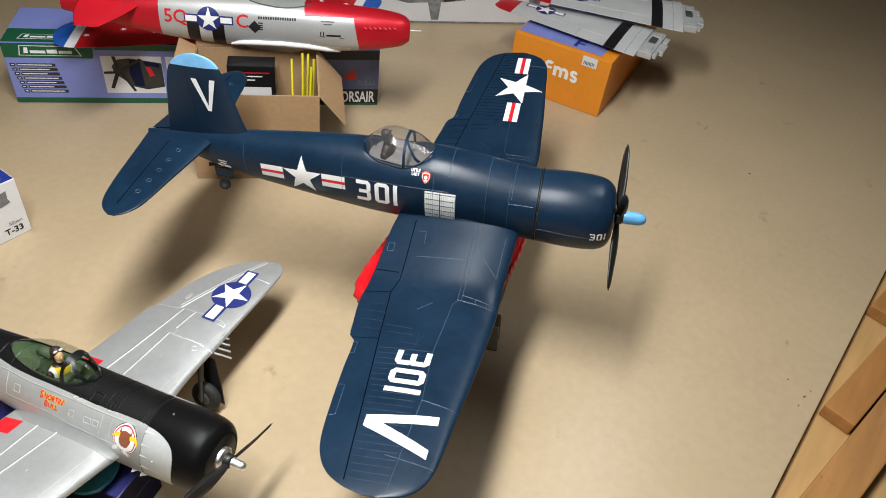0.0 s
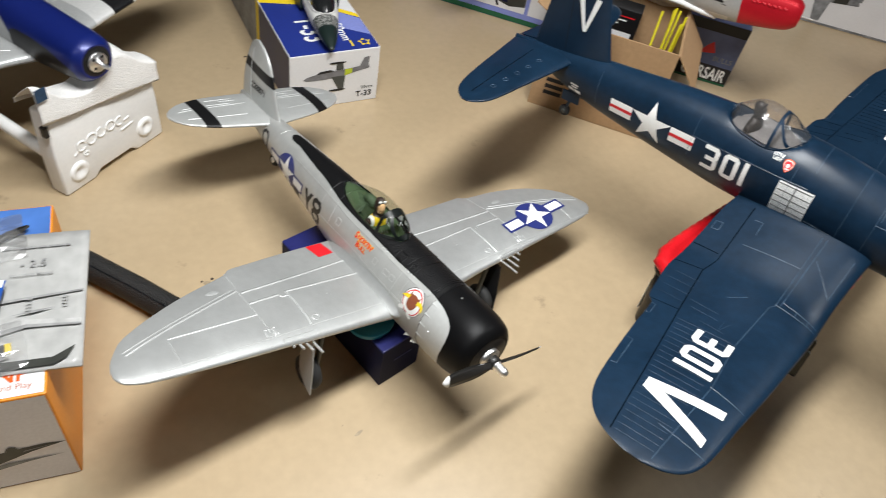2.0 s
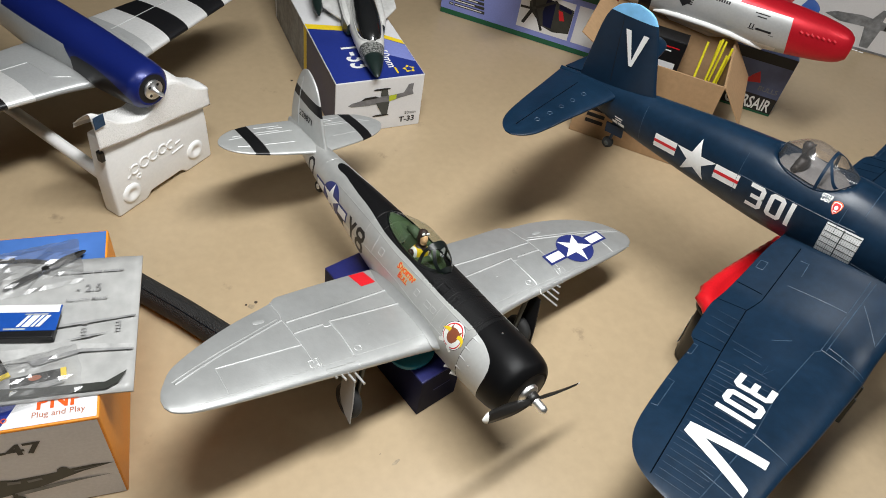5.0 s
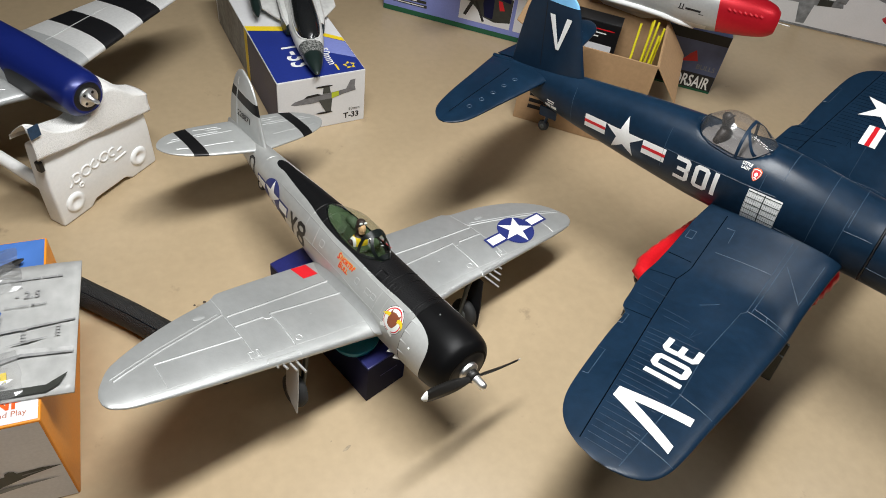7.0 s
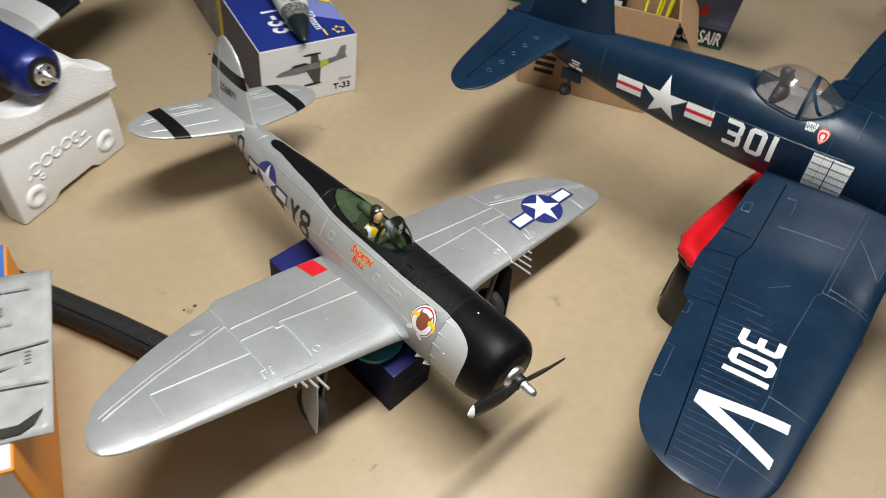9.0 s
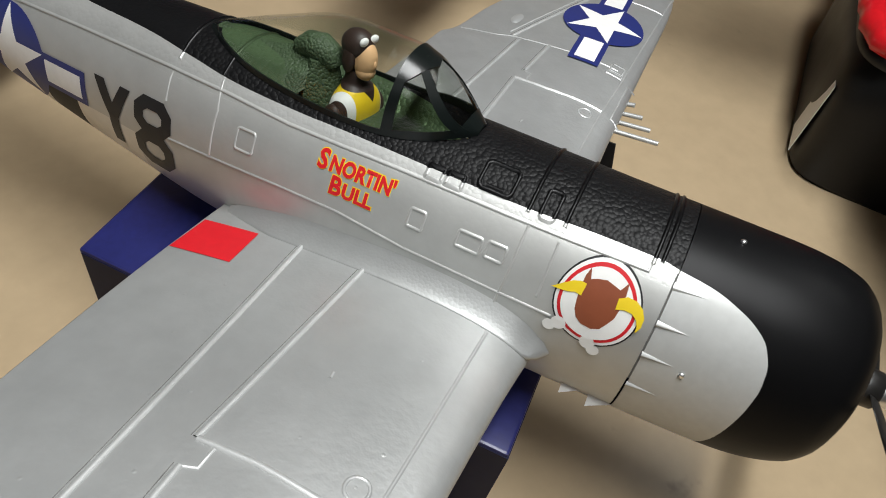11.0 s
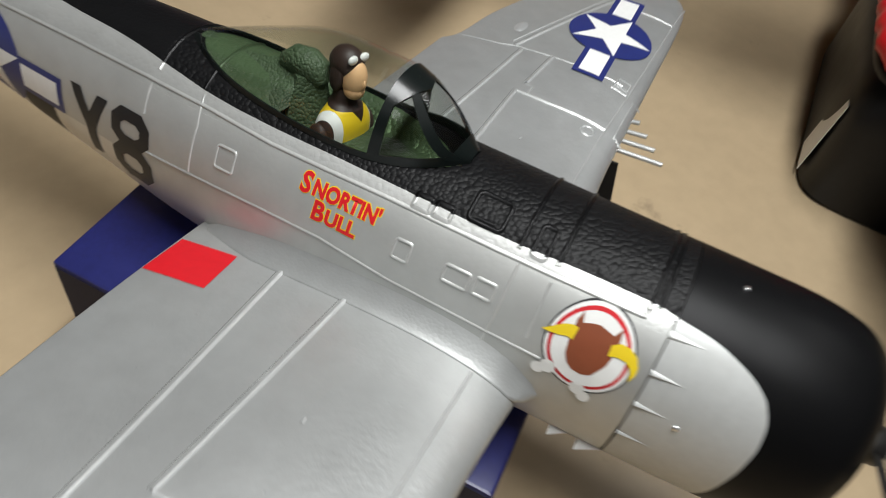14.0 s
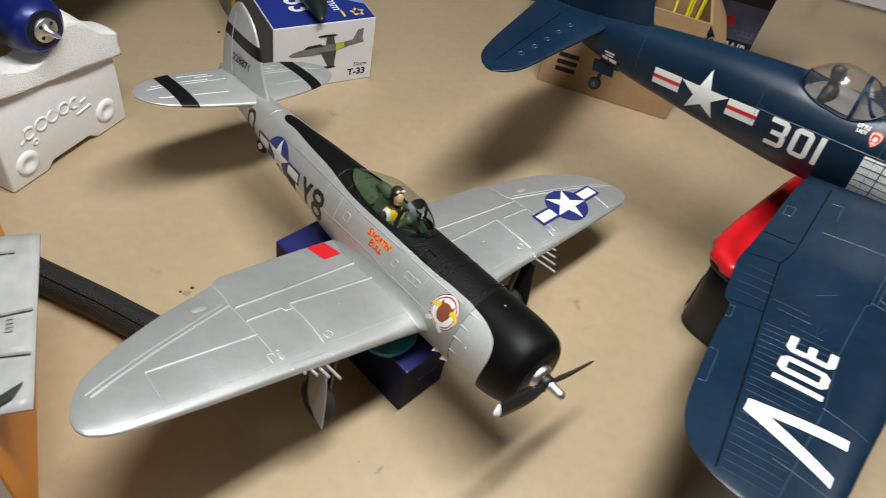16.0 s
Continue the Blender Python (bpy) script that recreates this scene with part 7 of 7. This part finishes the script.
RED_FOAMP = mat("red_painted_foam_wing", (0.50, 0.012, 0.016), 0.35, vary=0.08, coarse=12, livery=tricolour)
rw = Wing([(0.0, 0.0, -0.24, 0, 0.032), (0.30, -0.006, -0.236, 0, 0.026), (0.45, -0.030, -0.230, 0, 0.018), (0.52, -0.075, -0.216, 0, 0.011), (0.54, -0.110, -0.190, 0, 0.006), (0.546, -0.135, -0.165, 0, 0.003)], 1)
redwing = empty("red_model_wing", pose(0.264, 2.569, SH + 0.0185, 0, 0, 100.7), "red foam model wing edged white and blue lying on the carton", "model wing")
rw.mesh("wing_panel", RED_FOAMP, redwing, "", 40, 20)
for x, y in ((-0.162, 0.455), (-0.1425, 0.353), (-0.101, 0.268), (-0.169, 0.267), (-0.140, 0.210), (-0.095, 0.340), (-0.080, 0.420), (-0.120, 0.130)):
    laid("white_star", poly_bm([star_poly(0.0105)]), lambda a, b, x=x, y=y: rw.top(x + a, y + b), WHITE, redwing)

second_wing = copy_thing(redwing, pose(0.200, 2.450, SH + 0.0490, 0, 0, -90))
tagged(second_wing, "red foam model wing with white and blue tip", "model wing")

crate = empty("cardboard_carton", pose(0.166, 1.912, 0, 0, 0, -1), "open brown cardboard carton holding yellow rods", "box")
CW, CD, CH = 0.340, 0.27, 0.268
for name, b, m in (("front_wall", (0, CW, 0, 0.004, 0.001, CH), CARD), ("back_wall", (0, CW, CD - 0.004, CD, 0.001, CH), CARD), ("side_wall", (0, 0.004, 0.0045, CD - 0.0045, 0.001, CH), CARD),
                   ("side_wall", (CW - 0.004, CW, 0.0045, CD - 0.0045, 0.001, CH), CARD), ("bottom", (0.0045, CW - 0.0045, 0.0045, CD - 0.0045, 0.001, 0.005), CARD_DARK)):
    part(name, box_bm(*b, bevel=0.001), m, crate)
fl = part("flap", box_bm(0, 0.004, 0, CD, 0, 0.112, 0.001), CARD, crate, "brown flap hanging outside")
fl.matrix_basis = pose(CW + 0.002, 0, CH, 0, 141, 0)
fl = part("flap", box_bm(0, 0.004, 0, CD, 0, 0.05, 0.001), CARD, crate, "brown flap folded outwards")
fl.matrix_basis = pose(0, 0, CH, 0, -62, 0)
fl = part("flap", box_bm(0, CW, 0, 0.004, 0, 0.075, 0.001), CARD, crate)
fl.matrix_basis = pose(0, CD, CH, -8, 0, 0)
for k in range(3):
    flat("printed_mark", [rect_poly(0.035, 0.085, 0.175 + 0.02 * k, 0.187 + 0.02 * k)], face(0, -0.0008, -0.13, "front"), BLACK_DECAL, crate)
inner = empty("black_product_box", crate.matrix_world @ pose(0.09, 0.16, 0.0055, 0, 0, 0), "black printed product box inside the cardboard carton", "box")
part("carton", box_bm(0, 0.13, 0, 0.06, 0, 0.262, 0.002), BLACK_PLASTIC, inner)
for k in range(3):
    flat("printed_line", [rect_poly(0.015, 0.115 - 0.02 * k, 0.240 - 0.011 * k, 0.2435 - 0.011 * k)], face(0, -0.0006, 0, "front"), WHITE if k else RED_DECAL, inner)
flat("white_label", [rect_poly(0.012, 0.118, 0.170, 0.198)], face(0, -0.0006, 0, "front"), WHITE_CARD, inner)
YELLOW_ROD = mat("yellow_fibreglass", (0.72, 0.62, 0.02), 0.4, vary=0.06)
random.seed(5)
for k in range(6):
    x, y = 0.268 + 0.050 * random.random(), 0.03 + 0.06 * random.random()
    lean = -0.010 + 0.030 * random.random()
    rr = rod("yellow_rod", [(x, y, 0.009), (min(x + lean, 0.328), y + 0.06 + 0.08 * random.random(), 0.285 + 0.010 * (k % 4))], 0.0034, YELLOW_ROD, None, n=8)
    tagged(placed(rr, crate.matrix_world), "thin yellow rod leaning in the cardboard carton", "rod", "yellow rods in the carton")

GRADIENT_CARD = mat("slate_blue_printed_card", (0.12, 0.15, 0.29), 0.4, vary=0.3, fine=10, coarse=4)
plane_box = empty("printed_plane_carton", pose(0.715, 2.322, 0, 0, 0, 1), "slate blue printed carton with white lettering behind the cardboard box", "box")
part("carton", box_bm(-0.42, 0, 0, 0.10, 0.0005, 0.198, 0.002), GRADIENT_CARD, plane_box)
flat("black_band", [rect_poly(-0.419, -0.001, 0.008, 0.060)], face(0, -0.0006, 0, "front"), BLACK_DECAL, plane_box)
flat("green_edge", [rect_poly(-0.419, -0.001, 0.001, 0.008)], face(0, -0.0006, 0, "front"), GREEN_CARD, plane_box)
words("plane_name", "BULLS", 0.016, face(-0.040, -0.0012, 0.082, "front"), GREY_PHOTO, plane_box, "faint grey lettering BULLS", 0.0002, 1.0)
words("plane_name", "CORSAIR", 0.040, face(-0.012, -0.0012, 0.030, "front"), WHITE, plane_box, "white lettering CORSAIR", 0.0012, 0.60, "RIGHT")
flat("printed_badge", [[(-0.12, 0.09), (-0.07, 0.10), (-0.085, 0.135), (-0.10, 0.12)]], face(0, -0.0006, 0, "front"), RED_DECAL, plane_box)
flat("black_band", [rect_poly(-0.419, -0.001, 0.165, 0.197)], face(0, -0.0006, 0, "front"), BLACK_DECAL, plane_box)


# ---- red-nosed silver plane lying on the cartons ----
def mustang_livery(x, y, z):
    band = x.gt(-0.618) * x.lt(-0.518)
    k = (x + 0.618).op("MULTIPLY", 20.0).op("FLOOR").op("MODULO", 2.0)
    return [(z.lt(-0.045) * x.gt(-0.62) * x.lt(-0.17), (0.72, 0.72, 0.72)), (band * z.lt(0.015), (0.74, 0.74, 0.73)), (band * z.lt(0.015) * (x.lt(-0.585).max(x.gt(-0.552))), (0.014, 0.014, 0.016)), ((x + z * 0.2).gt(-0.155).max(x.lt(-0.690)).max(z.gt(0.041) * x.gt(-0.300)), (0.58, 0.012, 0.025))]


MUST = mat("silver_and_red_painted_foam", (0.49, 0.495, 0.49), 0.38, 0.38, vary=0.05, coarse=9, livery=mustang_livery, coat=0.05)
RED_PAINT = mat("red_painted_foam", (0.58, 0.012, 0.025), 0.35, vary=0.06)
must = empty("red_nosed_model_plane", pose(0.777, 2.165, 0.345, 0, 0, -4) @ Matrix.Scale(1.0, 4), "silver model plane with red nose and red tail lying on cartons", "model plane")
MB = Body([(-0.95, 0.012, 0.034, 0.0), (-0.86, 0.024, 0.046, -0.022), (-0.76, 0.038, 0.058, -0.042), (-0.62, 0.050, 0.068, -0.062), (-0.48, 0.057, 0.072, -0.072), (-0.36, 0.058, 0.066, -0.076), (-0.20, 0.057, 0.058, -0.072), (-0.10, 0.053, 0.052, -0.062), (-0.03, 0.044, 0.041, -0.050), (-0.006, 0.035, 0.031, -0.040), (0, 0.029, 0.024, -0.034)])
MB.mesh("fuselage", MUST, must, "silver fuselage with red nose and tail", 80, 52)
MS = lambda x0, z0: (lambda a, b, lift=0.0005: MB.side(x0 + a, z0 + b, -1, lift))
roundel(lambda a, b, lift: MB.side(-0.558 + a, 0.018 + b, -1, lift), must, 0.032)
laid("code_lettering", text_bm("5Q", 0.036, bold=0.0006), MS(-0.645, 0.018), RED_DECAL, must)
laid("code_letter", text_bm("C", 0.036, bold=0.0006), MS(-0.468, 0.018), RED_DECAL, must)
laid("tally_print", poly_bm([rect_poly(-0.05 + 0.0065 * k, -0.0455 + 0.0065 * k, 0.010, 0.017) for k in range(16)] + [rect_poly(-0.05, -0.038, -0.020 + 0.006 * k, -0.0165 + 0.006 * k) for k in range(4)]), MS(-0.375, 0.018), BLACK_DECAL, must)
laid("round_badge", poly_bm([[(0.018 * math.cos(k), 0.018 * math.sin(k)) for k in (0, 1.57, 3.14, 4.71)]]), MS(-0.435, 0.006), BLACK_DECAL, must)
laid("name_writing", poly_bm([rect_poly(-0.034, -0.031, -0.006, 0.007), rect_poly(-0.026, -0.023, -0.006, 0.007), rect_poly(-0.036, -0.020, -0.0085, -0.0065), rect_poly(-0.017, 0.024, -0.006, -0.0005), rect_poly(0.020, 0.034, -0.011, -0.0095)]), MS(-0.222, -0.004), BLACK_DECAL, must)
laid("small_writing", poly_bm([rect_poly(-0.02, 0.018, 0.003, 0.0055), rect_poly(-0.012, 0.012, -0.004, -0.0015)]), MS(-0.235, 0.026), BLACK_DECAL, must)
ridge("exhaust_row", [[(-0.135 + 0.014 * k, 0.020), (-0.127 + 0.014 * k, 0.016)] for k in range(7)], lambda a, b, l: MB.side(a, b, -1, l), RED_PAINT, must, 0.006, 0.004)
MC = [(-0.47, 0.010, 0.077), (-0.44, 0.026, 0.092), (-0.39, 0.033, 0.102), (-0.34, 0.032, 0.096), (-0.30, 0.023, 0.078), (-0.28, 0.010, 0.066)]
canopy_mesh("canopy", MC, MB, CLEAR, must, "clear bubble canopy", -0.469, -0.281, 26, 18)
rod("canopy_rim", [canopy_point(MC, MB, -0.469 + 0.188 * k / 24, 0) for k in range(25)], 0.002, GREY_PLASTIC, must, n=8)
vs, fs = tube_mesh([(-0.52, 0, -0.050), (-0.45, 0, -0.060), (-0.34, 0, -0.064), (-0.30, 0, -0.058)], [0.012, 0.026, 0.028, 0.022], 20)
mesh_from("belly_scoop", vs, fs, MUST, must)
rod("wing_saddle", [MB.side(x, z, -1, 0.001) for x, z in ((-0.505, -0.056), (-0.48, -0.047), (-0.44, -0.043), (-0.36, -0.042), (-0.29, -0.046), (-0.24, -0.055), (-0.20, -0.066))], [0.003, 0.007, 0.008, 0.008, 0.008, 0.007, 0.004], EPS, must, "white foam edge of the wing saddle", 12)
w = Wing([(0.0, -0.73, -0.90, 0.036, 0.012), (0.10, -0.77, -0.89, 0.036, 0.010), (0.17, -0.81, -0.87, 0.036, 0.005)], -1)
w.mesh("tailplane", RED_PAINT, must, "red tailplane", 16, 14)
w = Wing([(0.03, -0.75, -0.93, 0, 0.012), (0.12, -0.82, -0.94, 0, 0.009), (0.17, -0.85, -0.93, 0, 0.005)], upright=True)
w.mesh("fin", RED_PAINT, must, "red fin", 16, 14)
spun("tail_wheel", [(-0.006, 0.004), (-0.006, 0.011), (0, 0.013), (0.006, 0.011), (0.006, 0.004)], RUBBER, must, pose(-0.885, -0.01, -0.026, 0, 0, 90), "small black tail wheel", 16)
rod("motor_shaft", [(0, 0, -0.004), (0.035, 0, -0.004)], 0.002, CHROME, must, n=8)

# white carton at the very back
white_box = empty("white_printed_carton", pose(0.66, 2.97, 0, 0, 0, 2), "large white printed carton at the back of the bench", "box")
part("carton", box_bm(0, 1.25, 0, 0.30, 0.0005, 0.36, 0.003), WHITE_CARD, white_box)
wf = face(0, -0.0007, 0, "front")
for x, z, k in ((0.33, 0.10, 0.30), (0.75, 0.16, 0.36), (1.05, 0.08, 0.22)):
    plane_print(white_box, wf @ pose(x, z, 0), k, GREY_PHOTO, DARK_PHOTO)
flat("printed_line", [rect_poly(0.02 + 0.07 * k, 0.07 + 0.07 * k, 0.03, 0.04) for k in range(3)], wf, DARK_PHOTO, white_box, lift=0.0004)
flat("grey_edge", [rect_poly(0.003, 1.247, 0.003, 0.010)], wf, GREY_PHOTO, white_box, lift=0.0004)

# orange carton with loose wing panels on it
orange = empty("orange_plane_carton", pose(1.205, 2.474, 0, 0, 0, -38.8), "orange printed carton with a lilac top", "box")
OW, OD, OH = 0.36, 0.60, 0.208
part("carton", box_bm(0, OW, 0, OD, 0.0005, OH, 0.003), ORANGE_CARD, orange)
flat("top_print", [rect_poly(0.004, OW - 0.045, 0.020, OD - 0.004)], face(0, 0, OH + 0.0006, "top"), LILAC_CARD, orange, "lilac blue top panel")
of = face(0, -0.0007, 0, "front")
band = lambda cx, cz, r0, r1, a0, a1: [(cx + r1 * math.cos(math.radians(a0 + (a1 - a0) * k / 14)), cz + r1 * math.sin(math.radians(a0 + (a1 - a0) * k / 14))) for k in range(15)] + [(cx + r0 * math.cos(math.radians(a1 - (a1 - a0) * k / 14)), cz + r0 * math.sin(math.radians(a1 - (a1 - a0) * k / 14))) for k in range(15)]
for h, shapes in ((0.0, [rect_poly(0.165, 0.178, 0.097, 0.134), rect_poly(0.188, 0.199, 0.097, 0.120), rect_poly(0.209, 0.222, 0.097, 0.120), rect_poly(0.130, 0.142, 0.097, 0.134)]), (0.0003, [band(0.1825, 0.119, 0.0050, 0.0165, 0, 150), band(0.2045, 0.119, 0.0050, 0.0165, 0, 140), band(0.148, 0.130, 0.006, 0.018, 40, 180), rect_poly(0.124, 0.158, 0.118, 0.127)]),
                  (0.0006, [band(0.2410, 0.1250, 0.0028, 0.0135, 5, 280), band(0.2430, 0.1075, 0.0028, 0.0135, -175, 100)])):
    for shape in shapes:
        flat("maker_mark", [shape], of, WHITE, orange, "white rounded mark", lift=h)
flat("sticker", [rect_poly(0.258, 0.311, 0.168, 0.2035)], of, WHITE_CARD, orange, lift=0.0004)
flat("bar_code", [rect_poly(0.264 + 0.005 * k, 0.2665 + 0.005 * k, 0.173, 0.186) for k in range(8)], of, BLACK_DECAL, orange, lift=0.0008)
words("top_letter", "F", 0.06, face(0.22, 0.06, OH + 0.0012, "top"), NAVY_CARD, orange, "", 0.002)


def panel_livery(x, y, z):
    a = y.abs()
    return [(a.gt(0.475), (0.55, 0.012, 0.02)), (a.gt(0.072) * a.lt(0.112), (0.014, 0.014, 0.016))]


PANEL = mat("silver_wing_with_red_tip", (0.62, 0.63, 0.63), 0.38, 0.25, vary=0.06, coarse=10, livery=panel_livery)
PROWS = [(0.0, 0.0, -0.273, 0, 0.036), (0.06, -0.012, -0.270, 0, 0.034), (0.30, -0.072, -0.253, 0, 0.024), (0.47, -0.115, -0.241, 0, 0.015), (0.53, -0.137, -0.230, 0, 0.009), (0.55, -0.160, -0.212, 0, 0.003)]


PANEL_ROOT = mat("silver_root_foam", (0.55, 0.56, 0.56), 0.4, 0.3, vary=0.08)


def loose_wing(m, side, label):
    e = empty("loose_model_wing", m, label, "model wing", "loose wing panels on the orange carton")
    w = Wing(PROWS, side)
    w.mesh("wing_panel", PANEL, e, "silver wing panel with black band and red tip", 30, 20)
    roundel(lambda a, b, lift: w.top(-0.15 + b, 0.375 - a, lift + 0.0008), e, 0.036)
    part("root_block", box_bm(-0.235, -0.035, -0.050, -0.0005, -0.012, 0.011, 0.003), PANEL_ROOT, e, "silver foam root block")
    part("root_block", box_bm(-0.185, -0.120, -0.078, -0.0505, -0.010, 0.008, 0.003), PANEL_ROOT, e)
    part("root_block", box_bm(-0.100, -0.055, -0.070, -0.0505, -0.008, 0.006, 0.003), PANEL_ROOT, e)
    part("servo", box_bm(-0.150, -0.105, -0.036, -0.012, 0.0112, 0.017, 0.001), GREY_PLASTIC, e, "dark servo")
    ridge("panel_seam", [[(-0.205, 0.115), (-0.205, 0.22), (-0.190, 0.46)], [(-0.08, 0.13), (-0.125, 0.45)]], lambda a, b, l: w.top(a, b, l), PANEL_ROOT, e, 0.0012, 0.0005)
    ridge("aileron_gap", [[(-0.205, 0.22), (-0.258, 0.22)], [(-0.02, 0.035), (-0.265, 0.035)]], lambda a, b, l: w.top(a, b, l), GROOVE, e, 0.0012, 0.0003)
    part("root_block", box_bm(-0.225, -0.190, -0.064, -0.0505, -0.009, 0.009, 0.003), PANEL_ROOT, e)
    part("root_block", box_bm(-0.090, -0.052, -0.044, -0.014, 0.0112, 0.0150, 0.002), PANEL_ROOT, e)
    part("root_block", box_bm(-0.220, -0.175, -0.040, -0.016, 0.0112, 0.0145, 0.002), PANEL_ROOT, e)
    return e


loose_wing(orange.matrix_world @ pose(0.410, 0.329, OH + 0.0195, 0, 0, 90), 1, "silver loose model wing panel lying on the orange carton")
loose_wing(orange.matrix_world @ pose(0.430, 0.550, OH + 0.0560, 0, 0, 107), 1, "second silver wing panel stacked across the first one")
rear = empty("blue_kit_carton", pose(2.02, 2.86, 0, 0, 0, -30), "low blue and violet printed carton behind the orange one", "box")
part("carton", box_bm(-0.30, -0.08, 0.02, 0.35, 0.0005, 0.16, 0.003), NAVY_CARD, rear)
flat("top_print", [[(-0.29, 0.03), (-0.16, 0.03), (-0.20, 0.34), (-0.29, 0.34)]], face(0, 0, 0.1606, "top"), LILAC_CARD, rear, "violet top panel")
flat("top_stripe", [[(-0.155, 0.03), (-0.135, 0.03), (-0.175, 0.34), (-0.195, 0.34)]], face(0, 0, 0.1612, "top"), RED_DECAL, rear)
# crumbs and specks of dirt on the bench
SPECK = mat("dark_crumb", (0.07, 0.05, 0.035), 0.8, vary=0.2)
for x, y, r in ((-0.321, 1.62, 0.004), (-0.266, 0.97, 0.0035), (-0.28, 0.955, 0.0025), (1.557, 1.081, 0.0022), (1.541, 1.008, 0.002), (1.594, 1.043, 0.002), (1.9, 1.9, 0.004), (0.32, 0.62, 0.004), (-0.60, 1.70, 0.004)):
    bm = bmesh.new()
    bmesh.ops.create_icosphere(bm, subdivisions=2, radius=r)
    for v in bm.verts:
        v.co.z = max(v.co.z * 0.18, 0) + 0.0003
        v.co.x *= 1 + 0.6 * noise.noise(v.co * 300)
    tagged(placed(part("crumb", bm, SPECK), pose(x, y, 0)), "small dark crumb on the bench top", "crumb")
# unseen housings added over the main tube and both fill lights
HOUSING = mat("white_enamel", (0.75, 0.75, 0.74), 0.4, vary=0.03)
for x, y, sx, _, _ in LAMPS:
    h = part("lamp_housing", box_bm(-sx / 2 - 0.03, sx / 2 + 0.03, -0.18, 0.18, 0.006, 0.079, 0.004), HOUSING)
    tagged(placed(h, pose(x, y, LAMP[2], 0, 0, 56)), "white enamelled lamp housing added out of view", "ceiling light", "ceiling lights")
